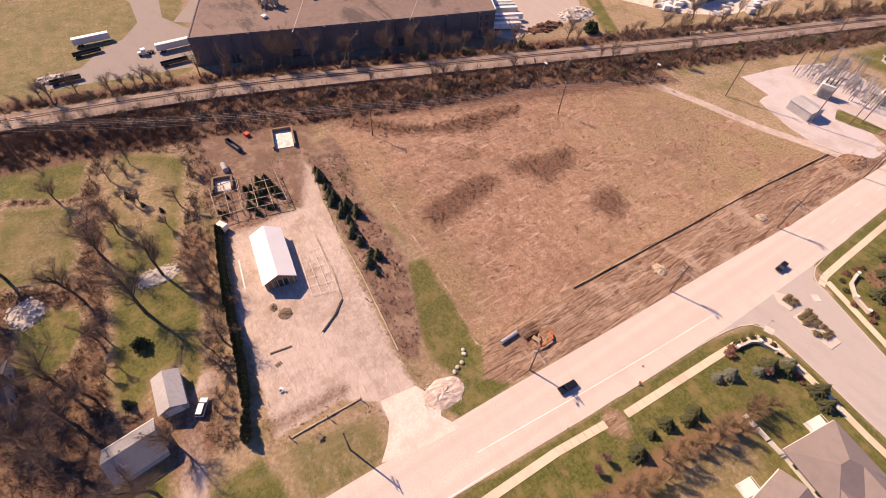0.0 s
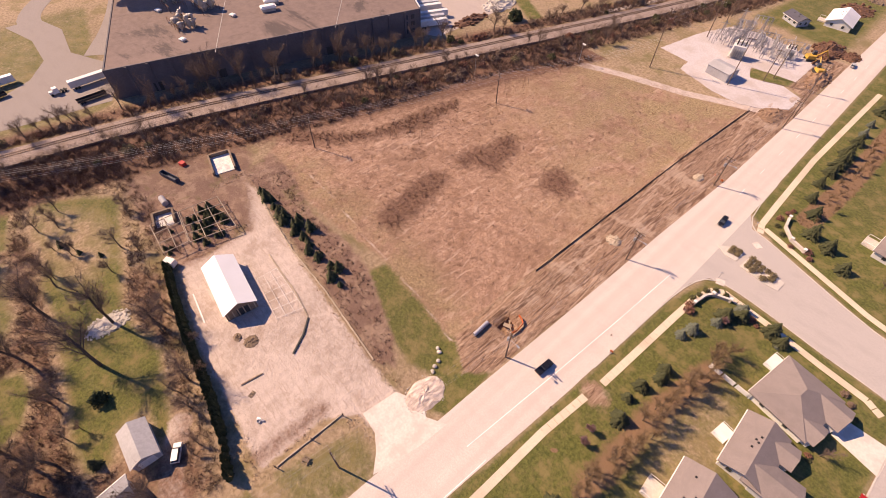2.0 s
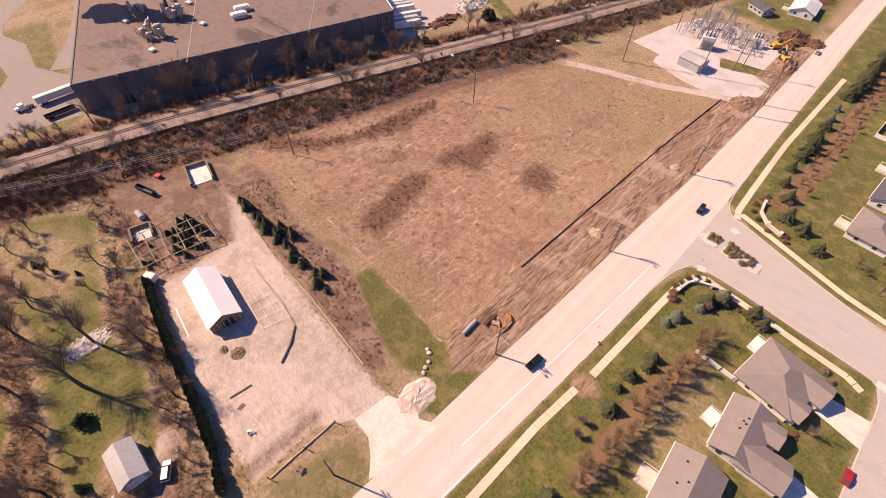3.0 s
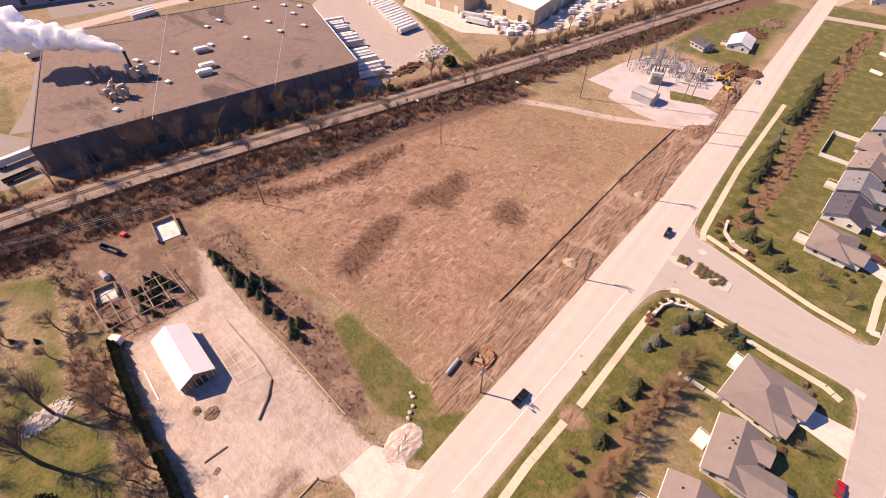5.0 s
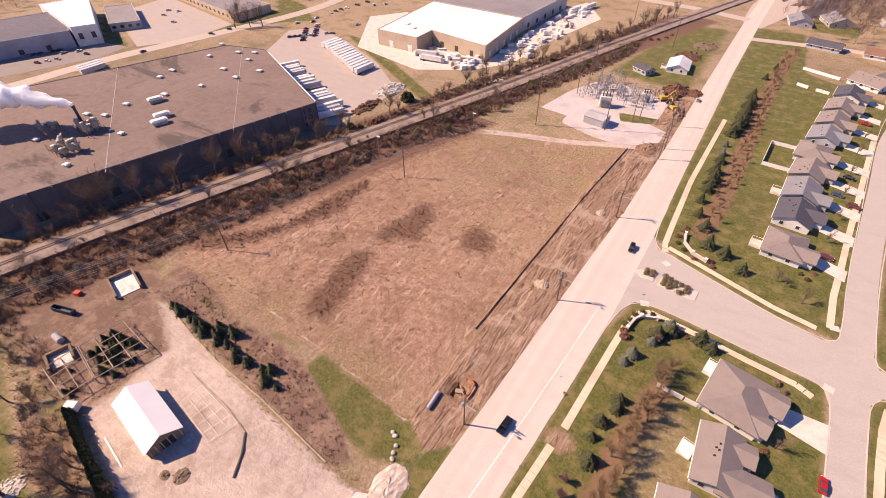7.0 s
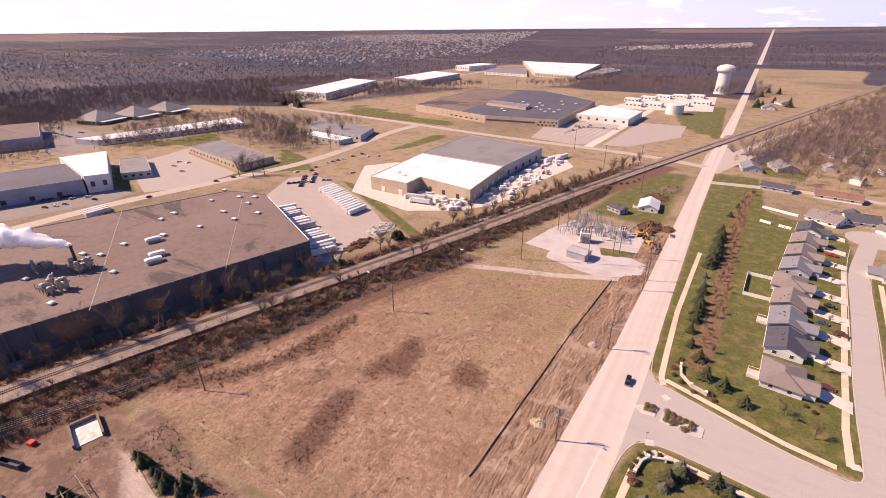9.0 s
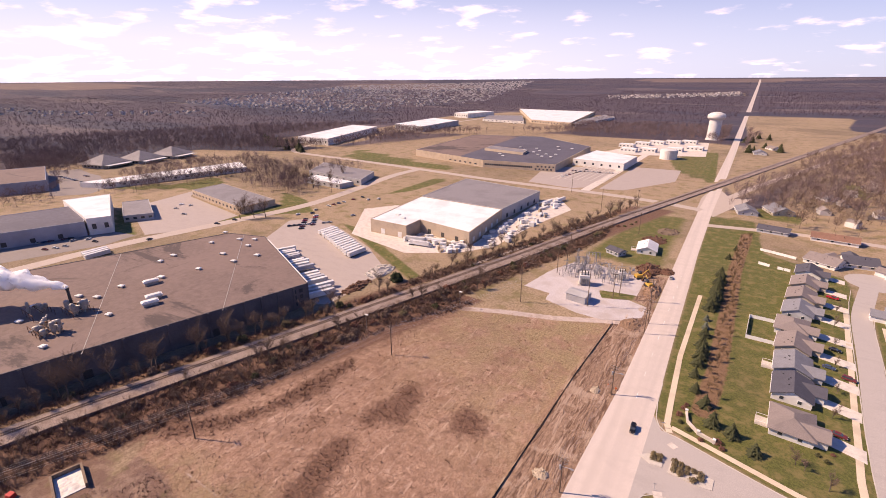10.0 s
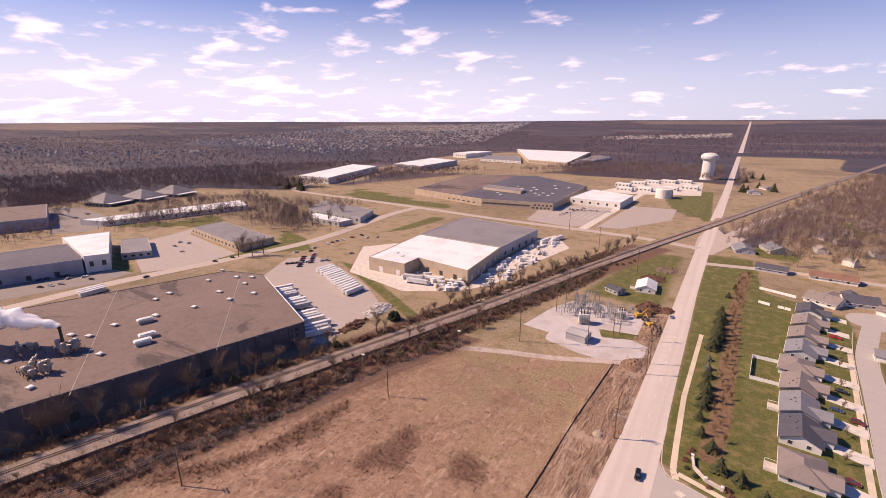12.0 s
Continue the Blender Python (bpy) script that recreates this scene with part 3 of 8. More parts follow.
    wood = wood * (1 - 0.6 * mask(inside(px, py, [(10, 322), (30, 326), (110, 318), (420, 480), (520, 900), (300, 1000), (160, 900), (60, 600), (24, 420)]), 15))
    verts = np.stack([px, py, ground_height(px, py)], 1)
    # ruts and low banks in the dug strip, hummocks in the field
    rough = np.array([noise.noise((a * 0.35, b * 0.12, 0.3)) for a, b in zip(px, py)]) if len(px) < 400000 else 0
    verts[:, 2] += 0.16 * rough * dirt + 0.10 * rough * (field + strip)
    bank = np.abs(px + 29.2)
    verts[:, 2] += 0.12 * np.exp(-(bank / 0.9) ** 2) * mask(inside(px, py, DIRT), 3)
    # the railway's low embankment
    verts[:, 2] += 0.5 * np.clip((5.5 - np.abs(side)) / 2.5, 0, 1)
    # the dug pit beside the road
    pit = np.maximum(np.abs(px + 25.6) / 1.7, np.abs(py - 43.6) / 1.9)
    verts[:, 2] -= 1.6 * np.clip((1.25 - pit) / 0.35, 0, 1)
    nx, ny = len(xs), len(ys)
    i = np.arange((ny - 1) * nx).reshape(ny - 1, nx)[:, :-1].ravel()
    faces = np.stack([i, i + 1, i + nx + 1, i + nx], 1)
    me = bpy.data.meshes.new("ground")
    me.vertices.add(len(verts))
    me.vertices.foreach_set("co", verts.ravel())
    me.loops.add(faces.size)
    me.loops.foreach_set("vertex_index", faces.ravel())
    me.polygons.add(len(faces))
    me.polygons.foreach_set("loop_start", np.arange(0, faces.size, 4))
    me.update(calc_edges=True)
    for name, chans in (("cover_a", (lawn, gravel, field, brush)), ("cover_b", (dirt, mulch, strip, wood)), ("cover_c", (olive, spare, spare, spare))):
        at = me.color_attributes.new(name, "FLOAT_COLOR", "POINT")
        at.data.foreach_set("color", np.stack(chans, 1).astype(np.float32).ravel())
    me.polygons.foreach_set("use_smooth", np.ones(len(faces), bool))
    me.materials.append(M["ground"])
    tagged(new("ground", me), "early spring ground of dead grass, lawn, dirt and gravel", "ground", kind="structure")


make_ground()

# ---- roads ----
def road_piece(name, line, width, material, label, z=0.05, rounds=0, right=None, category="road"):
    g = Geo()
    pts = smooth_line(line, rounds) if rounds else line
    ribbon(g, pts, width / 2, width / 2 if right is None else right, -0.25, z)
    return solid(name, g, material, label, category, kind="structure")


def flat_piece(name, poly, material, label, z=0.04, category="pavement"):
    return solid(name, Geo().prism(poly, -0.3, z), material, label, category, kind="structure")


g = Geo()
for y0, y1 in zip(list(range(-90, 420, 6)) + list(range(420, 1250, 30)), list(range(-84, 426, 6)) + list(range(450, 1280, 30))):
    v = []
    for y in (y0, y1):
        w = np.interp(y, (-90, 28, 49, 62, 90, 123, 164, 211, 250, 340, 436, 635, 1300), (-23.4, -20.2, -19.3, -18.8, -17.9, -16.4, -16.0, -16.0, -15.9, -15.6, -13.4, -10.2, -4.0))
        e = np.interp(y, (-90, 13, 25, 42, 60, 80, 114, 155, 203, 250, 340, 436, 635, 1300), (-12.6, -10.1, -9.2, -8.0, -7.2, -6.2, -6.0, -6.7, -7.2, -7.8, -7.4, -5.4, -2.6, 3.6))
        v += [(w, y, -0.25), (e, y, -0.25), (e, y, 0.05), (w, y, 0.05)]
    g.add(v, [(3, 2, 6, 7), (2, 1, 5, 6), (0, 3, 7, 4)])
solid("road", g, "road", "pale worn two-lane road with dusty edges", "road", kind="structure")
g = Geo()
for a, b in zip([p for p in ROAD if p[1] > 1150], [p for p in ROAD if p[1] > 1150][1:]):
    za, zb = (float(ground_height(np.array(p[0]), np.array(p[1]))) for p in (a, b))
    g.add([(a[0] - 5, a[1], za + 0.6), (a[0] + 5, a[1], za + 0.6), (b[0] + 5, b[1], zb + 0.6), (b[0] - 5, b[1], zb + 0.6)], [(0, 1, 2, 3)])
solid("road", g, "road", "distant straight country road", "road", kind="structure")
flat_piece("side_street", [(-10.8, 72), (-6.6, 74), (-5.4, 82), (-3.2, 86.6), (1.5, 87.7), (10.5, 87.2), (21.3, 86.0), (30.9, 85.5), (35.5, 84.8), (37, 80), (43.2, 79.6), (43.5, 85.2), (45.5, 88.2), (90, 85), (90, 92), (45, 95.8), (44.2, 99), (44.2, 104), (38.4, 104), (37.4, 100), (34.7, 98.3), (24.5, 100.3), (10, 104.8), (1, 108), (-3.5, 108.7), (-6.4, 114), (-9, 114)], "street", "pale concrete side street with rounded corners", 0.045, "street")
STREET = smooth_line([(39.2, 20), (39.6, 62), (40.0, 78), (41.2, 100), (42.2, 126), (44.5, 152), (46.9, 177), (48.6, 202), (50.5, 216), (55, 236), (58, 250)])
road_piece("residential_street", STREET, 6.2, "street", "pale concrete residential street", 0.055, category="street")
g = Geo()
g.turned(60, 252, [(10.5, -0.25), (10.5, 0.06)], 32)
solid("residential_street", g, "street", "round concrete turning place of a residential street", "street", kind="structure")

# ---- pavements, kerbs, railway ----
def sidewalk(name, line, label, width=1.5):
    """A footpath of separate concrete slabs."""
    s = thing(name, label, "sidewalk", kind="structure")
    slab = Geo().box(0, 0, -0.1, 1.508, width, 0.17).mesh("slab", "walk")
    pts = spread_line(line, 1.52)
    for (x0, y0, a), (x1, y1, _) in zip(pts, pts[1:]):
        ob = new("slab", slab)
        ob.parent = s
        ob.matrix_basis = pose((x0 + x1) / 2, (y0 + y1) / 2, random.uniform(-0.01, 0.01), 0, 0, math.degrees(a))


def kerb(line, label="pale concrete kerb along the street"):
    g = Geo()
    ribbon(g, line, 0.11, 0.11, -0.2, 0.10)
    solid("kerb", g, "kerb", label, "kerb", kind="structure")


S_EDGE = smooth_line([(-11.7, -60), (-9.0, 25), (-7.2, 57), (-6.5, 73), (-5.4, 82), (-3.2, 86.6), (1.5, 87.8), (10.5, 87.3), (21.3, 86.1), (31, 85.6), (36, 84.8), (37.1, 81), (36.8, 70), (36.4, 20)], 1)
N_EDGE = smooth_line([(-7.0, 190), (-6.3, 135), (-5.9, 114), (-3.5, 108.7), (1, 107.9), (10, 104.8), (24.5, 100.3), (33, 98.8), (37, 98.9), (38.2, 102), (39.0, 125), (41.3, 154), (44.4, 193), (46.8, 219), (50, 238)], 1)
kerb(S_EDGE[4:])
kerb(N_EDGE[3:])
kerb(smooth_line([(90, 92.1), (50, 95), (45, 96), (44.3, 99), (45.6, 126), (47.8, 148), (50.1, 177), (51.8, 202), (54, 214), (60, 226)], 1))
kerb(smooth_line([(90, 84.9), (50, 87.9), (45.5, 88.1), (43.5, 85.2), (43.1, 79), (42.4, 62), (42.2, 20)], 1))
sidewalk("sidewalk", [(46.4, 85.6), (45.4, 80), (44.8, 72), (44.2, 60), (44.0, 40)], "pale concrete sidewalk across the residential street")
sidewalk("sidewalk", [(47.4, 98), (48.6, 126), (50.6, 150), (53, 178), (55, 204)], "pale concrete sidewalk beyond the residential street")
g = Geo()
ribbon(g, [(-13.7, 20), (-11.9, 44), (-10.7, 62), (-9.7, 81)], 0.09, 0.09, 0.03, 0.058)
solid("road_marking", g, "paint_white", "white painted lane line on the road", "road marking", kind="structure")
g = Geo()
ribbon(g, [(-12.2, -60), (-10.5, 10), (-9.9, 21)], 0.09, 0.09, 0.03, 0.058)
solid("road_marking", g, "paint_white", "white painted edge line on the road", "road marking", kind="structure")
g = Geo()
for k in range(9):
    y = 120 + 12 * k
    g.box(-11.4 - 0.001 * k, y, 0.03, 0.12, 3.0, 0.028)
solid("road_marking", g, "paint_white", "faded dashed centre line on the road", "road marking", kind="structure")
sidewalk("sidewalk", [(-7.9, -20), (-6.4, 32), (-5.3, 43)], "straight pale concrete sidewalk beside the road")
sidewalk("sidewalk", [(-4.6, 47.5), (-3.2, 71), (-2.7, 78), (-1.2, 83.6), (1.0, 85.4), (10.5, 84.6), (22, 83.2), (31, 82.4), (34, 81)], "pale concrete sidewalk turning into the side street")
sidewalk("sidewalk", [(-1.6, 108.8), (-2.6, 112), (-3.0, 122), (-3.7, 148), (-2.4, 200)], "straight pale concrete sidewalk that ends in grass")
sidewalk("sidewalk", [(-1.4, 111.2), (10, 107.6), (24.5, 103.0), (33.5, 101.4)], "pale concrete sidewalk along the side street")
sidewalk("sidewalk", [(36.0, 103), (36.3, 115), (37.3, 125), (39.0, 145), (41.2, 168), (43.0, 188), (45.6, 216)], "pale concrete sidewalk before a row of houses")

flat_piece("driveway_apron", [(-30.6, 9.8), (-26.4, 9.4), (-23.6, 7.6), (-21.0, 5), (-19.3, 14), (-18.9, 20), (-22.4, 18), (-24.6, 19.4), (-29.8, 16.9)], "apron", "pale concrete driveway apron at the roadside", 0.06, "driveway")

# median islands with low shrubs on the side street
for poly in ([(-6.6, 97.2), (-4.0, 95.6), (-1.5, 95.8), (-1.3, 98.9), (-3.4, 100.0)], [(-0.2, 95.0), (6.3, 94.3), (8.7, 94.7), (8.9, 98.0), (6.6, 98.6), (0.2, 100.0)]):
    flat_piece("median_island", poly, "kerb", "low pale concrete median island with planting", 0.17, "median island")

# yards and service roads of the works
flat_piece("truck_yard", [(-131, 111.5), (-126.5, 114), (-127, 152), (-156, 172.5), (-190, 188), (-222, 197), (-232, 184), (-214, 150), (-190.5, 134)], "lot_pale", "dusty paved trailer yard beside a warehouse", 0.05, "yard")
flat_piece("truck_yard", [(-162, 9), (-165, -10), (-168, -26), (-170, -36), (-178, -34), (-177.5, -22), (-187, -14.5), (-191.2, -7), (-201.4, -0.5), (-219, 0), (-236, -5), (-236, 6), (-221.4, 10.5), (-201.5, 8), (-188, 14.5), (-186, 20)], "lot", "grey paved turning yard at a warehouse end", 0.05, "yard")
flat_piece("depot_yard", [(-100, 208), (-97, 250), (-88, 300), (-108, 330), (-114.5, 312), (-111.5, 202), (-147, 208), (-147, 194), (-173, 194), (-182, 240), (-196, 250), (-210, 230), (-180, 185), (-135, 176), (-112, 190)], "apron", "pale gravel yard round a depot", 0.05, "yard")
flat_piece("car_park", [(-366, 204), (-352, 146), (-281, 121), (-268, 141), (-270, 174), (-349, 188)], "lot_pale", "pale car park between low buildings", 0.05, "car park")
flat_piece("truck_yard", [(-322, 66), (-311, 103), (-302, 115), (-285, 118), (-282, 100), (-296, 60)], "lot", "grey paved yard in front of a long building", 0.05, "yard")
flat_piece("car_park", [(-159, 437), (-148, 370), (-109, 364), (-100, 372), (-94, 470), (-91, 510), (-114, 477)], "lot_pale", "large empty pale car park", 0.05, "car park")
flat_piece("car_park", [(-89, 372), (-71, 377), (-41, 432), (-43, 488), (-84, 486)], "lot_pale", "large empty pale car park beside a lane", 0.05, "car park")
flat_piece("car_park", [(-140, 560), (-100, 700), (-36, 720), (-30, 590), (-90, 570)], "apron", "pale yard beside a water tower", 0.05, "yard")
flat_piece("car_park", [(-444.2, 131.0), (-425.8, 150.3), (-446.0, 179.8), (-559.5, 195.4), (-576.4, 175.5)], "lot", "dark grey car park beside a hall", 0.06, "car park")
flat_piece("car_park", [(-560, 190), (-560, 150), (-470, 140), (-440, 165), (-500, 190)], "lot", "grey car park before a building", 0.05, "car park")
for k in range(9):
    a, b = (-136 + 5.4 * k, 392 + 1.2 * k), (-128 + 4.6 * k, 466 - 1.2 * k)
    g = Geo()
    ribbon(g, [a, b], 0.5, 0.5, 0.0, 0.12)
    solid("parking_island", g, "kerb", "narrow pale kerb between parking rows", "kerb", kind="structure")
IND = smooth_line([(-318, -40), (-284, 30), (-278.5, 58), (-277, 98), (-270, 131), (-262.6, 161), (-254, 198), (-251.4, 226), (-255.4, 265), (-266, 331), (-262.9, 368)])
road_piece("service_road", IND, 9, "lane", "pale service road between the works", 0.06)
road_piece("service_road", smooth_line([(-489, 929), (-505, 678), (-514, 541), (-490, 424), (-470, 386), (-417, 380), (-343.5, 377), (-262.9, 370), (-182.6, 361), (-129, 358.4), (-83.4, 358), (-42, 353), (-14, 344)]), 8, "lane", "pale cross road past the depot", 0.055)
road_piece("service_road", [(-88, 612), (-92, 480), (-97, 362)], 7, "apron", "pale concrete lane beside a car park", 0.075)
road_piece("service_road", smooth_line([(-228, 2), (-244, 4), (-266, 22), (-284, 40)]), 8, "lot", "grey service road past a warehouse", 0.045)
road_piece("service_road", smooth_line([(-194, 14), (-214, 27), (-246, 40), (-284, 56)]), 8, "lot", "grey service road behind a warehouse", 0.04)
road_piece("cross_road", smooth_line([(-10, 308), (9, 311), (40, 316), (90, 312), (180, 300)]), 6, "lane", "narrow pale cross road", 0.045)
road_piece("cross_road", smooth_line([(-11, 372), (-3, 380), (16, 442), (60, 560), (150, 800)]), 6, "lane", "narrow pale road beside the railway", 0.045)
road_piece("farm_track", [(-47, 318), (-60, 285), (-76, 243), (-86, 215), (-98, 178)], 3.4, "lane", "pale gravel track beside the railway", 0.035)

flat_piece("junction", [(-17, 340), (-6, 330), (4, 362), (15, 396), (1, 390), (-5, 412), (-13.5, 412), (-17, 380)], "lane", "dusty widened road junction beside the railway", 0.046, "road")
M["pad"] = surface("pale_crushed_stone", (0.52, 0.475, 0.48), 0.95, spread=0.12, grain=2, stain=0.12, bump=0.03, other=(0.40, 0.33, 0.29))
pad_rnd = random.Random(9)
PAD_EDGE = [(x + pad_rnd.gauss(0, 0.14), y + pad_rnd.gauss(0, 0.14)) for x, y, _ in spread_line(PAD + PAD[:1], 1.6)[:-1]]
flat_piece("substation_pad", PAD_EDGE, "pad", "pale crushed stone pad of a substation", 0.06, "pad")
g = Geo()
ribbon(g, RAIL, 2.8, 5.0, 0.1, 0.78)
solid("railway_bed", g, "ballast", "brown-grey stone railway bed", "railway bed", kind="structure")
track = thing("railway_track", "single railway track on dark wooden sleepers", "railway track", kind="structure")
for off in (-0.52, 0.52):
    g = Geo()
    ribbon(g, RAIL, off + 0.05, 0.05 - off, 0.83, 0.95)
    part("rail", g, "rail", track)
g = Geo()
for x, y, a in spread_line([p for p in RAIL if -50 < p[1] < 420], 0.44):
    g.box(x, y, 0.70, 0.18, 1.85, 0.13, a + random.gauss(0, 0.01))
tagged(part("sleepers", g, "sleeper", track), kind="stuff")

# ---- industrial buildings ----
M.update({
    "steel_blue": surface("blue_grey_cladding", (0.33, 0.34, 0.40), 0.6, 0.1, spread=0.06, grain=2),
    "duct": surface("duct_metal", (0.42, 0.38, 0.34), 0.5, 0.3, spread=0.2, grain=1.5),
    "rust": surface("rusty_steel", (0.16, 0.08, 0.05), 0.8, 0.2, spread=0.35, grain=2),
    "soot": surface("dark_plant", (0.06, 0.055, 0.055), 0.8, spread=0.3),
    "door_white": surface("white_door", (0.74, 0.73, 0.71), 0.6, spread=0.04),
    "bag": surface("wrapped_bale", (0.80, 0.79, 0.78), 0.5, spread=0.08, by="object"),
})


def inset(poly, t):
    n, out = len(poly), []
    for i, (x, y) in enumerate(poly):
        (x0, y0), (x1, y1) = poly[i - 1], poly[(i + 1) % n]
        d0, d1 = Vector((x - x0, y - y0)).normalized(), Vector((x1 - x, y1 - y)).normalized()
        m = Vector((-d0.y - d1.y, d0.x + d1.x))
        k = t / max(0.4, m.length_squared / 2)
        out.append((x + m.x * k, y + m.y * k))
    return out


def block(name, poly, h, wall, roof, label, category="building", parapet=0.18):
    """A flat-roofed building over a polygon, given anticlockwise: walls with a parapet and a sunk roof."""
    b = thing(name, label, category)
    n, inner, g = len(poly), inset(poly, 0.4), Geo()
    v = [(x, y, z) for z in (-0.2, h) for x, y in poly] + [(x, y, z) for z in (h, h - parapet) for x, y in inner]
    f = []
    for i in range(n):
        j = (i + 1) % n
        f += [(i, j, n + j, n + i), (n + i, n + j, 2 * n + j, 2 * n + i), (2 * n + i, 2 * n + j, 3 * n + j, 3 * n + i)]
    g.add(v, f)
    part("wall", g, wall, b)
    part("roof", Geo().prism(inner, h - parapet - 0.3, h - parapet), roof, b)
    return b


def along(a, b, k):
    return (a[0] + (b[0] - a[0]) * k, a[1] + (b[1] - a[1]) * k)


def on_wall(b, name, a, c, k, z, w, h, material, depth=0.12, label=""):
    """A flat fitting on the wall from a to c (walls run anticlockwise), k of the way along."""
    x, y = along(a, c, k)
    t = math.atan2(c[1] - a[1], c[0] - a[0])
    g = Geo().box(x + math.sin(t) * depth * 0.3, y - math.cos(t) * depth * 0.3, z, w, depth, h, t)
    return part(name, g, material, b, label)


def roof_vent(x, y, z, sx=2.2, sy=1.6, h=1.0, turn=0.0, label="white boxed roof vent on a flat roof"):
    v = thing("roof_vent", label, "roof vent", pose(x, y, z, 0, 0, turn), "vents on the warehouse roof")
    part("kerb", Geo().box(0, 0, -0.02, sx, sy, h * 0.55), "duct", v)
    part("hood", Geo().box(0, 0, h * 0.55, sx * 1.18, sy * 1.18, h * 0.3).box(0, 0, h * 0.85, sx * 1.1, sy * 1.1, h * 0.15, 0, 0.8), "door_white", v)
    return v


WH = [(-161.5, 10.8), (-132, 110), (-194, 138), (-215, 132), (-247, 44)]
wh = block("warehouse", WH, 9.6, "wall_dark", "roof_brown", "long dark grey warehouse with a worn brown flat roof", "warehouse")
for k in range(1, 17):
    on_wall(wh, "pilaster", WH[0], WH[1], k / 17, 0, 0.7, 9.4, "wall_dark", 0.5)
for k in range(8):
    on_wall(wh, "dock_door", WH[1], WH[2], 0.1 + k * 0.11, 1.0, 2.2, 2.4, "door_white", 0.16)
for k in (0.945, 0.97):
    for z in (1.5, 4.2, 6.6):
        w = on_wall(wh, "window", WH[0], WH[1], k, z, 1.3, 1.5, "glass", 0.14)
for k in (0.12, 0.31, 0.47, 0.66, 0.81):
    on_wall(wh, "door", WH[0], WH[1], k, 0, 2.4, 2.8, "soot", 0.14)
on_wall(wh, "coping", WH[1], WH[2], 0.47, 9.45, 62, 0.22, "wall_white", 0.5, "pale roof coping")
for a, b in (((-150.5, 41), (-231, 88)), ((-140, 79), (-206, 134.5))):
    g = Geo()
    ribbon(g, [a, b], 0.12, 0.12, 9.3, 9.46)
    part("roof_seam", g, "duct", wh, "pale expansion seam across the roof")
VENTS = [(-216.7, 131.1), (-200.7, 128.2), (-189.1, 124.6), (-194.1, 132.1), (-177, 108.6), (-174.4, 118.7), (-181.8, 95.6), (-186.5, 82.7), (-190.6, 69.8), (-194.6, 57.4), (-198.5, 45.3), (-189.4, 38.4), (-188, 60.5), (-204.2, 91.7), (-206.6, 98.7), (-189.3, 111.6), (-169.5, 56.4), (-164, 36.4), (-208, 118)]
for x, y in VENTS:
    roof_vent(x, y, 9.42, random.uniform(1.6, 2.4), 1.4, 0.9, 16)
for x, y in ((-183.8, 77.5), (-169.6, 71.4), (-165.6, 68.0)):
    roof_vent(x, y, 9.42, 4.6, 2.2, 1.9, 74, "large pale roof unit with a shadow")


def duct_cluster(x, y, z, seed, n, label):
    """Dust collectors: drums, hoppers and bent ducts standing on a roof."""
    rnd = random.Random(seed)
    c = thing("roof_plant", label, "roof plant", pose(x, y, z), "plant on the warehouse roof")
    for k in range(n):
        px, py, h = rnd.uniform(-4.5, 4.5), rnd.uniform(-3, 3), rnd.uniform(1.8, 4.2)
        r = rnd.uniform(0.45, 0.9)
        g = Geo().turned(px, py, [(r * 0.35, 0), (r * 0.35, 0.5), (r, 1.3), (r, h), (r * 0.75, h + 0.35), (r * 0.15, h + 0.5)], 10)
        part("drum", g, "duct", c)
        g = Geo().rod((px, py, h * 0.8), (px + rnd.uniform(-2.5, 2.5), py + rnd.uniform(-2, 2), h * 0.8 + 0.5), 0.28, n=8)
        part("duct", g, "duct" if rnd.random() < 0.7 else "rust", c)
    g = Geo()
    for k in range(4):
        g.rod((-4.5 + 3 * k, -3, 0), (-4.5 + 3 * k, -3, 2.2), 0.08, n=4).rod((-4.5 + 3 * k, 3, 0), (-4.5 + 3 * k, 3, 2.2), 0.08, n=4)
    g.box(0, 0, 2.1, 9.5, 0.2, 0.15).box(0, -2.9, 2.1, 9.5, 0.2, 0.15)
    part("support_frame", g, "rust", c)
    return c


duct_cluster(-174, 40.5, 9.42, 3, 12, "pale dust collectors and ducts on a warehouse roof")
duct_cluster(-181, 52, 9.42, 5, 8, "dark extraction plant and ducts on a warehouse roof")
duct_cluster(-190, 44, 9.42, 8, 5, "grey ducts and small hoods on a warehouse roof")
stack = thing("chimney_stack", "slim dark steel chimney on a roof", "chimney", pose(-183.3, 51.5, 9.42))
part("flue", Geo().turned(0, 0, [(0.6, 0), (0.45, 1), (0.45, 8), (0.6, 8.2), (0.6, 8.6)], 12), "soot", stack)
part("guy_brace", Geo().rod((0, 0, 6), (3, 2, 0), 0.04, n=4).rod((0, 0, 6), (-3, 2, 0), 0.04, n=4).rod((0, 0, 6), (0, -3, 0), 0.04, n=4), "rust", stack)

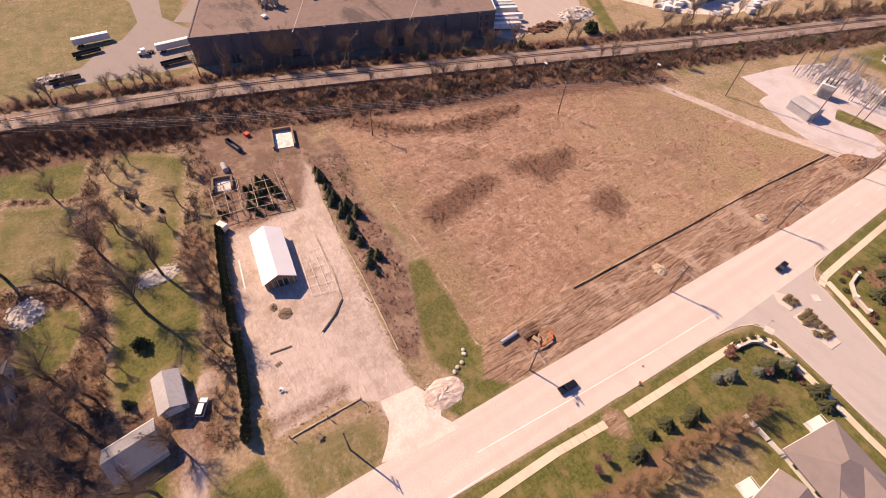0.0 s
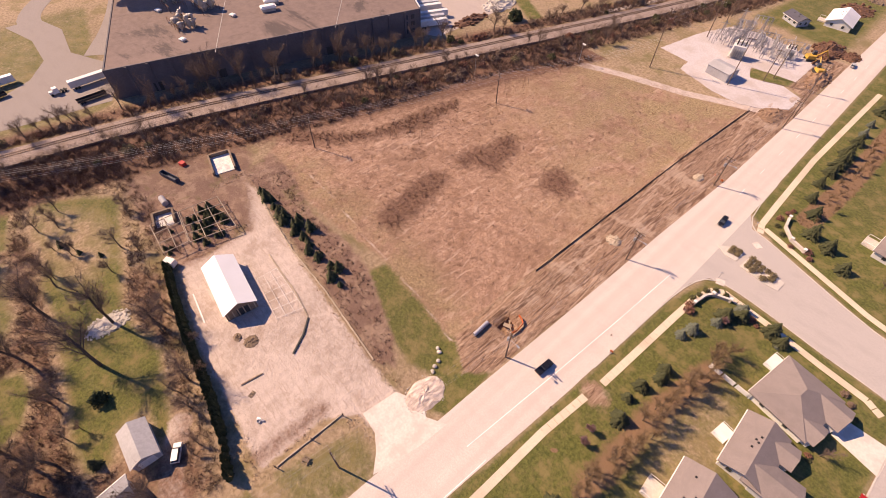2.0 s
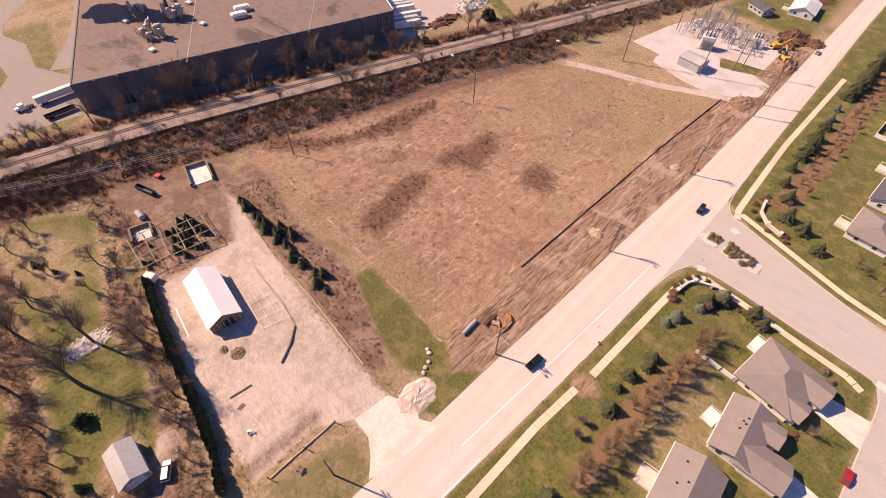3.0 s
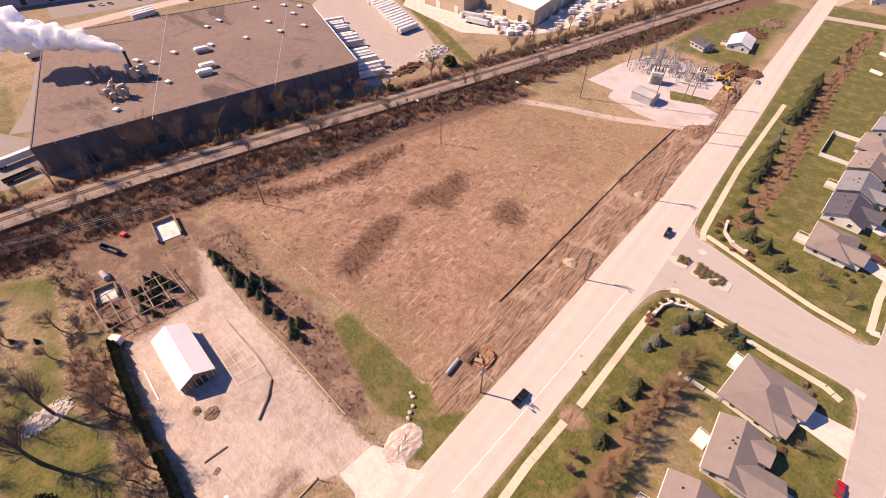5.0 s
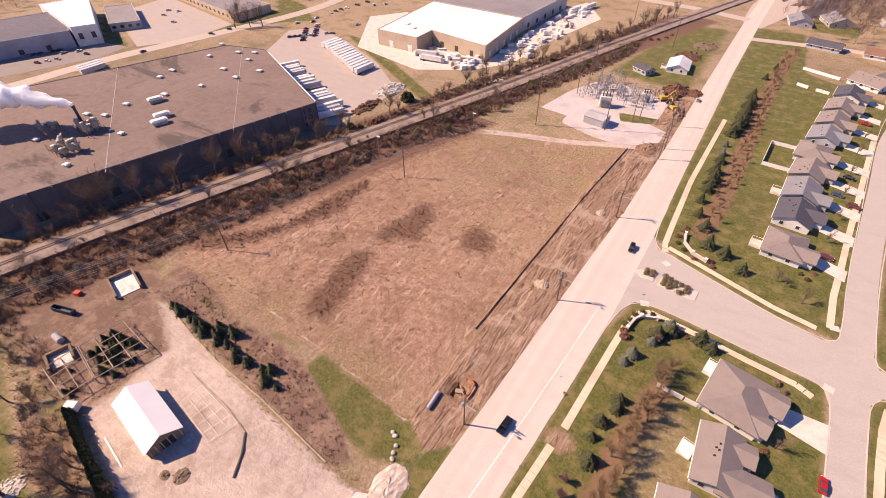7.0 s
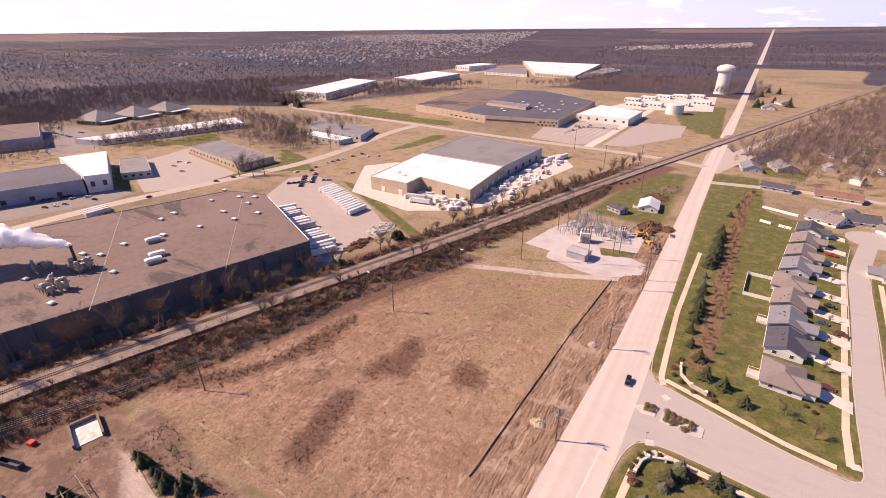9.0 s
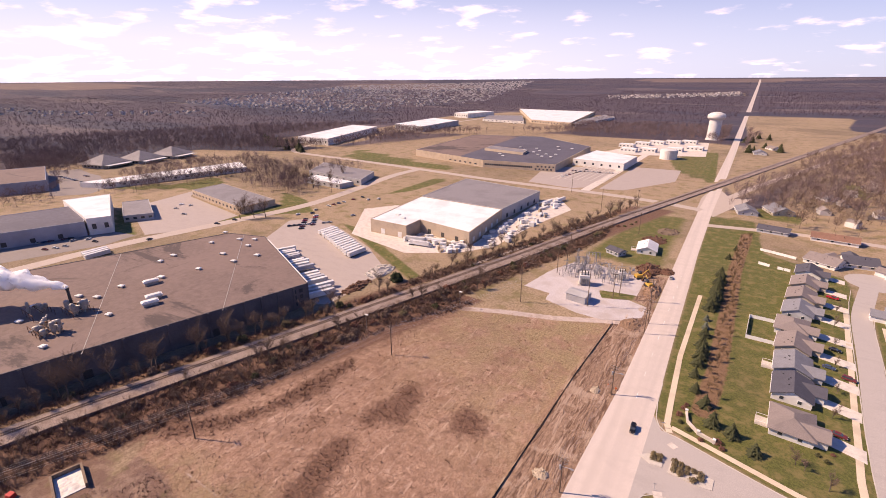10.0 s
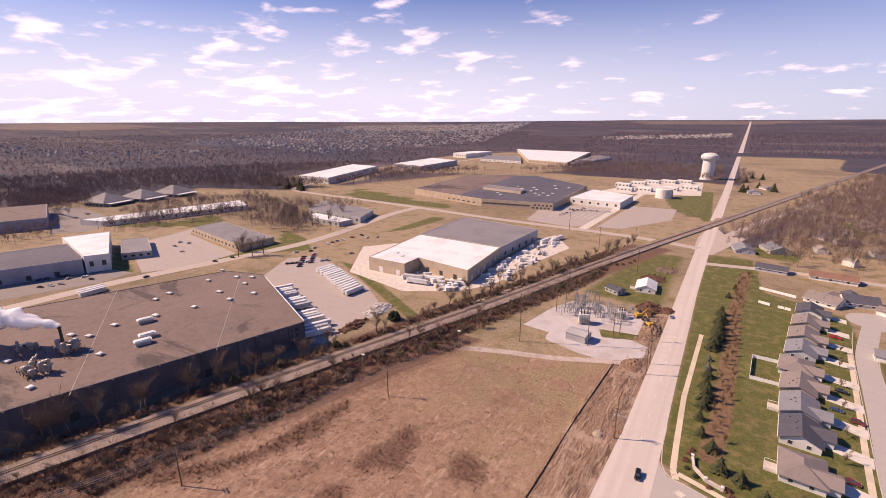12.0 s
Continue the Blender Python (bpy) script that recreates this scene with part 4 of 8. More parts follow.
DEPOT_A = [(-173.3, 194.5), (-147.5, 194.4), (-147.7, 208.2), (-112.1, 202.5), (-117.2, 252.7), (-179.3, 254.4)]
DEPOT_B = [(-179.3, 255.0), (-117.2, 253.3), (-115.1, 310.8), (-182, 322)]
dp = block("depot", DEPOT_A, 7.6, "wall_tan", "roof_white", "tan metal depot with a bright white roof", "depot")
for k, w in ((0.82, 2.6), (0.35, 2.6)):
    on_wall(dp, "door", DEPOT_A[0], DEPOT_A[1], k, 0, w, 3.2, "door_white")
for k in range(5):
    on_wall(dp, "dock_door", DEPOT_A[3], DEPOT_A[4], 0.12 + 0.18 * k, 0.8, 2.3, 2.6, "door_white")
for k in range(3):
    on_wall(dp, "dock_door", DEPOT_A[2], DEPOT_A[3], 0.2 + 0.28 * k, 0.8, 2.3, 2.6, "soot")
dp2 = block("depot", DEPOT_B, 7.7, "wall_grey", "roof_grey", "grey rear depot hall with a flat grey roof", "depot")
for k in range(5):
    on_wall(dp2, "dock_door", DEPOT_B[1], DEPOT_B[2], 0.12 + 0.18 * k, 0.8, 2.3, 2.6, "soot")
for x, y in ((-165, 210), (-158, 206)):
    roof_vent(x, y, 7.1, 2, 2, 0.8, 0, "small white vent on a depot roof")

FAC = [(-314, 436), (-213, 410), (-143, 422), (-149, 560), (-234, 622), (-326, 596)]
fc = block("factory", FAC, 7.2, "wall_tan", "roof_blue", "low tan factory with a wide dark roof", "factory")
for k in range(26):
    on_wall(fc, "window", FAC[1], FAC[2], 0.03 + k * 0.026, 2.6, 1.3, 1.6, "glass", 0.14)
for k in range(10):
    on_wall(fc, "window", FAC[1], FAC[2], 0.74 + k * 0.026, 1.0 + 2.6 * (k % 2), 1.6, 1.4, "glass", 0.14)
for k in range(6):
    part("roof_field", Geo().prism([(-312.5, 437.5), (-246, 420), (-262, 610), (-324.5, 594)], 6.9, 7.06), "roof_brown", fc, "brown older part of the roof") if k == 0 else None
    on_wall(fc, "window", FAC[0], FAC[1], 0.55 + k * 0.07, 1.8, 3.0, 1.2, "glass", 0.14)
block("penthouse", [(-243, 470), (-192, 460), (-195, 480), (-246, 492)], 9.6, "wall_tan", "roof_grey", "raised tan roof storey on a factory", "penthouse")
for k in range(16):
    roof_vent(-160 - 9 * (k % 7) - 3 * random.random(), 440 + 13 * (k % 5) + 24 * (k // 8) + 20 * random.random(), 6.7, 2.6, 2.2, 1.4, 10, "white roof unit on a dark factory roof")


def simple_block(name, poly, h, wall, roof, label, windows=0, face=0):
    b = block(name, poly, h, wall, roof, label, "building", 0.18)
    a, c = poly[face], poly[(face + 1) % len(poly)]
    for k in range(windows):
        on_wall(b, "window", a, c, (k + 0.5) / windows, h * 0.35, min(2.0, 0.5 * math.dist(a, c) / windows), h * 0.3, "glass", 0.14)
    return b


simple_block("annex", [(-141, 468), (-90, 462), (-88, 514), (-136, 536)], 6.5, "wall_white", "roof_white", "white factory annex with a white roof", 6)
simple_block("workshop", [(-349, 190), (-271, 177), (-270, 204), (-350, 217)], 4.8, "wall_tan", "roof_grey", "low tan workshop with a grey roof", 14)
simple_block("office", [(-318, 127), (-309, 141), (-349, 158), (-357, 144)], 4.4, "wall_grey", "roof_grey", "small grey office building with a pale roof", 4)
long_hall = simple_block("long_hall", [(-345, 10), (-308, 103), (-353, 121), (-385, 20)], 8.6, "steel_blue", "roof_blue", "long blue-grey hall with a dark roof", 0)
for k in range(4):
    on_wall(long_hall, "dock_door", (-345, 10), (-308, 103), 0.52 + 0.12 * k, 0.8, 2.3, 2.5, "soot")
simple_block("hall", [(-307.5, 104), (-302, 114.5), (-364, 141), (-372, 116)], 10, "wall_white", "roof_white", "white metal hall with a white roof", 2)
simple_block("hall", [(-500, 60), (-468, 139), (-547, 165), (-580, 90)], 9, "steel_blue", "roof_brown", "grey hall with a brown flat roof", 0)
simple_block("long_store", [(-460, 158), (-436, 166), (-400, 275), (-432, 290)], 4.5, "wall_white", "roof_white", "long low white-roofed store behind trees", 12, 1)
simple_block("workshop", [(-330, 290), (-262, 285), (-276, 318), (-352, 330)], 5, "wall_grey", "roof_grey", "low grey workshop with a pale grey roof", 8)
simple_block("workshop", [(-312, 268), (-268, 266), (-266, 280), (-314, 284)], 4, "wall_grey", "roof_white", "low workshop with a pale roof", 6)
simple_block("distribution_hall", [(-523, 446), (-466, 447), (-515, 607), (-575, 612)], 9, "wall_white", "roof_white", "far white distribution hall", 6)
simple_block("distribution_hall", [(-520, 660), (-450, 644), (-457, 774), (-530, 800)], 9, "wall_grey", "roof_white", "far grey hall with a white roof", 8)
simple_block("distribution_hall", [(-354, 879), (-267, 851), (-307, 1155), (-510, 1180)], 6.5, "wall_tan", "roof_white", "far wide tan works with a white roof", 14)
simple_block("distribution_hall", [(-458, 873), (-362, 860), (-420, 990), (-490, 962)], 4.5, "wall_white", "roof_grey", "far low white works with a grey roof", 10)
simple_block("distribution_hall", [(-257, 842), (-232, 1040), (-268, 1090), (-279, 896)], 4.5, "wall_white", "roof_grey", "far low hall with a pale grey roof", 8)
simple_block("distribution_hall", [(-560, 930), (-520, 920), (-500, 1010), (-550, 1020)], 10, "wall_white", "roof_white", "far white hall at a wood edge", 6)
for k, (x, y) in enumerate([(-122, 628), (-108, 655), (-94, 676), (-76, 690), (-58, 700), (-46, 640), (-66, 620), (-92, 600), (-112, 590)]):
    simple_block("store_shed", [(x - 9, y - 4), (x + 9, y - 6), (x + 10, y + 4), (x - 8, y + 6)], 4.2, "wall_white", "roof_white", "long white store shed in a pale yard", 4)


def tent_roof(x, y, w, turn):
    """A building with a wide square hipped roof that rises to a point."""
    b = thing("hipped_hall", "low hall with a wide grey hipped roof", "hall", pose(x, y, 0, 0, 0, turn), "hipped halls in a row")
    part("wall", Geo().box(0, 0, 0, w * 0.86, w * 0.86, 4), "wall_grey", b)
    h = w / 2
    part("roof", Geo().add([(-h, -h, 3.9), (h, -h, 3.9), (h, h, 3.9), (-h, h, 3.9), (-h * 0.06, 0, 12), (h * 0.06, 0, 12)], [(0, 1, 5, 4), (1, 2, 5), (2, 3, 4, 5), (3, 0, 4), (3, 2, 1, 0)]), "roof_grey", b)
    for k in range(5):
        part("window", Geo().box(-w * 0.3 + w * 0.15 * k, -w * 0.43, 1, w * 0.08, 0.14, 1.6), "glass", b)
    part("porch", Geo().box(h * 1.02, 0, 2.9, w * 0.34, w * 0.8, 0.5).box(h * 1.15, -w * 0.36, 0, 0.4, 0.4, 3).box(h * 1.15, w * 0.36, 0, 0.4, 0.4, 3), "roof_white", b)


for x, y in ((-556, 218), (-553, 252), (-556, 288)):
    tent_roof(x, y, 33, 15)

tower = thing("water_tower", "tall white water tower with a wide bowl", "water tower", pose(-35, 762, 0))
part("stem", Geo().turned(0, 0, [(9.4, 0), (8.4, 2), (8.0, 8), (7.8, 27)], 28), "wall_white", tower)
part("bowl", Geo().turned(0, 0, [(7.8, 26.6), (9.6, 28), (11.0, 29.6), (11.3, 31.6), (10.8, 33.8), (8, 36), (3, 37.3), (0.8, 37.6)], 28), "wall_white", tower)
part("hatch", Geo().turned(2, 0, [(1, 37), (1, 38.4), (0.4, 38.8)], 8).rod((-2, 0, 37), (-2, 0, 41), 0.15), "rust", tower)
tank = thing("storage_tank", "squat white storage tank on grass", "tank", pose(-64, 556, 0))
part("shell", Geo().turned(0, 0, [(8.5, 0), (8.5, 9.6), (8.3, 9.8), (1, 10.8)], 24), "wall_white", tank)
part("ladder", Geo().box(8.7, 0, 0, 0.3, 0.8, 9.8), "metal", tank)

# ---- vehicles ----
def paint(name, colour, rough=0.3):
    return surface(name, colour, rough, 0.0, spread=0.03, grain=1.0, stain=0.5, other=dim(colour, 0.9))


TRUE = (1 / UNIT,) * 3      # for things drawn in metres
CAR_PAINT = {k: paint(k + "_car_paint", c) for k, c in dict(black=(0.012, 0.012, 0.015), white=(0.75, 0.75, 0.74), red=(0.42, 0.02, 0.02), silver=(0.36, 0.37, 0.39), blue=(0.05, 0.08, 0.16), maroon=(0.16, 0.03, 0.03)).items()}
M["lamp_red"] = surface("rear_lamp", (0.4, 0.02, 0.02), 0.3, spread=0.05)
M["lamp_clear"] = surface("head_lamp", (0.8, 0.8, 0.78), 0.2, spread=0.05)
M["trailer_white"] = surface("trailer_skin", (0.80, 0.79, 0.79), 0.45, spread=0.04, grain=1, stain=0.3, by="object", other=(0.62, 0.6, 0.58))
M["trailer_grey"] = surface("trailer_skin_grey", (0.46, 0.47, 0.52), 0.5, spread=0.06, grain=1, stain=0.3)
M["chassis"] = surface("dark_chassis", (0.035, 0.033, 0.033), 0.8, spread=0.2)
BODIES = {
    "car": ([(-2.25, 0.35), (-2.3, 0.75), (-2.1, 0.95), (2.0, 0.9), (2.3, 0.7), (2.3, 0.35)], [(-1.9, 0.93), (-1.35, 1.42), (0.35, 1.42), (1.05, 0.92)], 1.78),
    "suv": ([(-2.35, 0.4), (-2.42, 0.9), (-2.35, 1.08), (2.1, 1.05), (2.4, 0.85), (2.4, 0.4)], [(-2.3, 1.06), (-2.1, 1.75), (0.55, 1.78), (1.2, 1.06)], 1.92),
    "pickup": ([(-2.8, 0.45), (-2.85, 1.05), (2.3, 1.08), (2.75, 0.95), (2.8, 0.45)], [(-0.7, 1.06), (-0.55, 1.8), (0.9, 1.8), (1.5, 1.06)], 1.98),
}



def car(kind, colour, at, label, group=""):
    low, high, w = BODIES[kind]
    c = thing(kind if kind != "suv" else "car", label, "pickup truck" if kind == "pickup" else "car", at, group)
    c.scale = TRUE

    def hull(prof, half, top_half):
        g, n = Geo(), len(prof)
        zs = [z for _, z in prof]
        lo, hi = min(zs), max(zs)
        ys = [half + (top_half - half) * (z - lo) / (hi - lo) for z in zs]
        g.add([(x, -y, z) for (x, z), y in zip(prof, ys)] + [(x, y, z) for (x, z), y in zip(prof, ys)],
              [tuple(range(n)), tuple(range(2 * n - 1, n - 1, -1))] + [(i, n + i, n + (i + 1) % n, (i + 1) % n) for i in range(n)])
        return g

    part("body", hull(low, w / 2, w / 2 - 0.04), CAR_PAINT[colour], c)
    part("glasshouse", hull(high, w / 2 - 0.08, w / 2 - 0.27), "glass", c, "dark glass all round")
    (x0, _), (x1, z1), (x2, z2), _ = high
    part("roof_panel", Geo().box((x1 + x2) / 2, 0, z1 - 0.03, x2 - x1 + 0.06, w - 0.5, 0.07), CAR_PAINT[colour], c)
    if kind == "pickup":
        part("load_bed", Geo().box(-1.5, 0, 0.995, 1.6, w - 0.3, 0.012), "chassis", c, "dark open load bed")
    for sx in (-1, 1):
        for sy in (-1, 1):
            x, y = sx * (low[-1][0] * 0.62), sy * (w / 2 - 0.1)
            tyre = part("wheel", Geo().rod((x, y - 0.11, 0.31), (x, y + 0.11, 0.31), 0.31, n=12), "tyre", c)
            part("rim", Geo().rod((x, y + sy * 0.105, 0.31), (x, y + sy * 0.125, 0.31), 0.19, n=8), "metal", tyre)
        end = low[0][0] if sx < 0 else low[-1][0]
        for sy in (-1, 1):
            part("tail_lamp" if sx < 0 else "headlight", Geo().box(end + sx * 0.0, sy * (w / 2 - 0.3), 0.66, 0.1, 0.34, 0.16), "lamp_red" if sx < 0 else "lamp_clear", c)
    return c


def trailer(at, material, label, length=15.6, group="trailers in the yard"):
    t = thing("semi_trailer", label, "trailer", at, group)
    t.scale = TRUE
    part("box", Geo().box(length / 2, 0, 1.15, length, 2.55, 2.75), material, t)
    part("roof_panel", Geo().box(length / 2, 0, 3.9, length - 0.1, 2.45, 0.06), material, t)
    g = Geo().box(length / 2, 0.5, 0.95, length - 1, 0.18, 0.2).box(length / 2, -0.5, 0.95, length - 1, 0.18, 0.2).box(2.6, 0, 0.75, 2.6, 0.9, 0.2)
    part("chassis", g, "chassis", t)
    for x in (1.8, 3.1):
        for s in (-1, 1):
            part("wheel", Geo().rod((x, s * 1.2 - 0.24, 0.5), (x, s * 1.2 + 0.0 + 0.02, 0.5), 0.5, n=12), "tyre", t)
    for s in (-1, 1):
        part("landing_leg", Geo().box(length - 3.2, s * 0.9, 0, 0.16, 0.16, 1.1), "chassis", t)
        part("rear_door", Geo().box(-0.02, s * 0.64, 1.2, 0.06, 1.2, 2.6), material, t)
    return t


# trailers in two rows beside the warehouse
base = trailer(pose(-154.5, 155.5, 0, 0, 0, 86), "trailer_white", "white box semi-trailer parked in a dusty yard")
for k in range(1, 14):
    x, y = along((-154.5, 155.5), (-193.5, 173.5), k / 13)
    copy_thing(base, pose(x + random.uniform(-0.3, 0.3), y + random.uniform(-0.7, 0.7), 0, 0, 0, 86 + random.uniform(-1, 1)))
dock = trailer(pose(-136, 112.5, 0, 0, 0, 66), "trailer_white", "white box semi-trailer backed up to a dock", 15.6, "trailers at the dock")
grey = trailer(pose(-139.2, 114.0, 0, 0, 0, 66), "trailer_grey", "grey box semi-trailer backed up to a dock", 15.6, "trailers at the dock")
for k in range(2, 20):
    if k in (3, 8, 9, 14):
        continue
    x, y = along((-136, 112.5), (-190.5, 136.6), k / 19)
    copy_thing(grey if k % 5 == 0 else dock, pose(x + random.uniform(0, 0.9), y + random.uniform(0.4, 2.6), 0, 0, 0, 66 + random.uniform(-1.5, 1.5)))
# trailers in the turning yard and behind the warehouse
short = trailer(pose(-192.8, -21.6, 0, 0, 0, 90), "trailer_white", "white box semi-trailer alone in a yard", 15.6, "")
copy_thing(short, pose(-176.5, 1.4, 0, 0, 0, 90))


def flatbed(at, length):
    """A low flatbed trailer with dark side boards."""
    t = thing("flatbed_trailer", "dark flatbed trailer with low side boards", "trailer", at, "flatbeds in the yard")
    t.scale = TRUE
    part("deck", Geo().box(length / 2, 0, 0.95, length, 2.5, 0.2), "rust", t)
    for s in (-1, 1):
        part("side_board", Geo().box(length / 2, s * 1.24, 1.15, length, 0.08, 0.8), "chassis", t)
        for x in (1.4, 2.5):
            part("wheel", Geo().rod((x, s * 1.1 - 0.2, 0.5), (x, s * 1.1 + 0.1, 0.5), 0.5, n=12), "tyre", t)
        part("landing_leg", Geo().box(length - 1.8, s * 0.8, 0, 0.15, 0.15, 0.95), "chassis", t)
    part("headboard", Geo().box(length - 0.05, 0, 1.15, 0.1, 2.4, 1.1), "chassis", t)
    return t


bed = flatbed(pose(-185.3, -22.8, 0, 0, 0, 94), 11.8)
copy_thing(bed, pose(-171, -30.6, 0, 0, 0, 90))
copy_thing(bed, pose(-166.6, 0.6, 0, 0, 0, 90))
for k in range(3):
    copy_thing(base, pose(-264 - 3.0 * k, 84.5 + 0.6 * k, 0, 0, 0, 90))
for k in range(3):
    copy_thing(base, pose(-254 - 3.0 * k, 36 + 0.6 * k, 0, 0, 0, 92))
for k, (x, y, a) in enumerate([(-140, 188, 8), (-146, 192, 12), (-136, 196, 4), (-108, 300, 80), (-103, 312, 78)]):
    copy_thing(base, pose(x, y, 0, 0, 0, a))


def tractor(at):
    t = thing("tractor_unit", "white lorry tractor unit in a yard", "lorry", at)
    t.scale = TRUE
    part("cab", Geo().box(0, 0, 0.7, 2.2, 2.4, 2.2, 0, 0.9), "trailer_white", t)
    part("bonnet", Geo().box(1.9, 0, 0.7, 1.8, 1.9, 1.1, 0, 0.9), "trailer_white", t)
    part("windscreen", Geo().box(1.0, 0, 1.9, 0.2, 2.0, 0.7), "glass", t)
    part("chassis", Geo().box(-2.6, 0, 0.6, 3.4, 0.9, 0.35), "chassis", t)
    for x in (2.0, -2.2, -3.4):
        for s in (-1, 1):
            part("wheel", Geo().rod((x, s * 1.05 - 0.15, 0.5), (x, s * 1.05 + 0.15, 0.5), 0.5, n=12), "tyre", t)


tractor(pose(-177, -2.6, 0.05, 0, 0, -86))

# cars on the road and by the houses
car("pickup", "black", pose(-14.2, 41.5, 0.06, 0, 0, 86), "black pickup truck driving on the pale road")
car("suv", "black", pose(-9.6, 105, 0.06, 0, 0, -86), "black car near the street corner")
car("car", "red", pose(36.4, 62.3, 0.06, 0, 0, 88), "red car parked at the kerb")
car("car", "maroon", pose(34, 129.5, 0.08, 0, 0, -12), "dark red car on a driveway")
car("car", "blue", pose(35.4, 164, 0.08, 0, 0, -14), "dark blue car on a driveway")
car("suv", "maroon", pose(39.6, 159.5, 0.08, 0, 0, -14), "maroon car at the end of a driveway")
car("pickup", "red", pose(42.5, 224, 0.08, 0, 0, -16), "red pickup truck on a driveway")
car("car", "black", pose(38.2, 177, 0.08, 0, 0, -14), "black car on a pale driveway")
car("car", "silver", pose(38.5, 244, 0.08, 0, 0, -20), "silver car beside a house")
car("car", "silver", pose(-15.0, 212, 0.06, 0, 0, 95), "silver car on the road")
car("suv", "white", pose(-46.2, -18.0, 0.06, 0, 0, 149), "white pickup-like car on a gravel drive")
for k, col in enumerate(["black", "maroon", "silver", "black", "red", "black", "maroon", "blue", "black", "silver", "red", "white"]):
    car("car", col, pose(-212 - 2.6 * (k % 6), 176 + 3.0 * (k % 6) + 9 * (k // 6), 0.06, 0, 0, 60 + 6 * (k % 3)), col + " car parked in a dusty yard", "cars in the yard")
for x, y, col in ((-238, 196, "white"), (-232, 203, "black"), (-236, 210, "silver"), (-215, 140, "white"), (-222, 148, "black"), (-224, 250, "white"), (-219, 256, "white"), (-205, 213, "silver"), (-270, 118, "black"), (-330, 170, "white"), (-322, 172, "white"), (-300, 100, "white"), (-304, 94, "silver")):
    car("car", col, pose(x, y, 0.06, 0, 0, 70 + (x * 7) % 40), col + " car standing on pale paving", "cars at the works")
rnd = random.Random(71)
# staff cars in rows: before the factory, the hipped halls, the far depots and the long hall
for (x0, y0), (x1, y1), n, turn, fill in (((-131, 437), (-92, 442), 14, 95, 0.8), ((-131, 398), (-118, 460), 10, 8, 0.4), ((-540, 168), (-475, 168), 16, 90, 0.5), ((-520, 182), (-500, 182), 8, 90, 0.5),
                                          ((-300, 80), (-290, 104), 6, 20, 0.7), ((-316, 82), (-309, 98), 6, 110, 0.8), ((-236, 222), (-232, 258), 8, 10, 0.6), ((-222, 176), (-205, 196), 9, 60, 0.8), ((-265, 152), (-262, 170), 5, 20, 0.5), ((-322, 162), (-300, 156), 6, 20, 0.4), ((-440, 860), (-360, 845), 18, 90, 0.6)):
    for k in range(n):
        if rnd.random() < fill:
            col = rnd.choice(("black", "white", "silver", "maroon", "blue", "white", "black"))
            x, y = along((x0, y0), (x1, y1), k / n)
            car("car", col, pose(x, y, 0.06, 0, 0, turn + rnd.gauss(0, 3)), col + " car parked in a row on paving", "cars in rows")

# ---- houses ----
def shingles(name, colour):
    """Roof shingles: thin courses and patchy weathering."""
    n = Nodes(name)
    c = n.mix(n.ramp(n.noise(7.0, 4, 0.7), 0.3, 0.7), dim(colour, 0.78), dim(colour, 1.2))
    c = n.mix(n.ramp(n.noise(0.5, 4, 0.6), 0.4, 0.7, 0, 0.5), c, dim(colour, 0.75))
    c = n.mix(n.math("MULTIPLY", n.random(), 0.25), c, dim(colour, 1.35))
    n.bump(n.noise(9, 3), 0.5, 0.03)
    return n.done(c, 0.9)


M.update({
    "shingle_brown": shingles("brown_grey_shingles", (0.235, 0.195, 0.185)),
    "shingle_grey": shingles("grey_shingles", (0.21, 0.21, 0.235)),
    "shingle_dark": shingles("dark_shingles", (0.085, 0.083, 0.105)),
    "siding_white": surface("white_siding", (0.72, 0.70, 0.68), 0.6, spread=0.04, grain=4, stretch=(0.4, 0.4, 6)),
    "siding_tan": surface("tan_siding", (0.52, 0.45, 0.37), 0.6, spread=0.05, grain=4, stretch=(0.4, 0.4, 6)),
    "siding_grey": surface("grey_siding", (0.42, 0.43, 0.47), 0.6, spread=0.05, grain=4, stretch=(0.4, 0.4, 6)),
    "trim_white": surface("white_trim", (0.78, 0.77, 0.75), 0.6, spread=0.03),
    "brick": surface("red_brown_brick", (0.26, 0.14, 0.10), 0.85, spread=0.25, grain=8),
    "fence_white": surface("white_vinyl", (0.80, 0.79, 0.77), 0.5, spread=0.03),
    "deck": surface("weathered_deck", (0.60, 0.53, 0.46), 0.85, spread=0.15, grain=4),
})


def gable(g, x0, x1, y0, y1, z, rise, axis, over=0.45, thick=0.2):
    """A pitched roof as a folded slab; its ridge runs along the axis."""
    if axis == "y":
        m, w = (x0 + x1) / 2, (x1 - x0) / 2
        drop = rise / w * over
        prof = [(x0 - over, z - drop), (m, z + rise), (x1 + over, z - drop), (x1 + over, z - drop + thick), (m, z + rise + thick * 1.2), (x0 - over, z - drop + thick)]
        v = [(a, y, b) for y in (y0 - over, y1 + over) for a, b in prof]
    else:
        m, w = (y0 + y1) / 2, (y1 - y0) / 2
        drop = rise / w * over
        prof = [(y0 - over, z - drop), (m, z + rise), (y1 + over, z - drop), (y1 + over, z - drop + thick), (m, z + rise + thick * 1.2), (y0 - over, z - drop + thick)]
        v = [(x, a, b) for x in (x1 + over, x0 - over) for a, b in prof]
    return g.add(v, [(0, 1, 4, 5), (1, 2, 3, 4), (11, 10, 7, 6), (10, 9, 8, 7)] + [(i, i + 6, (i + 1) % 6 + 6, (i + 1) % 6) for i in range(6)])


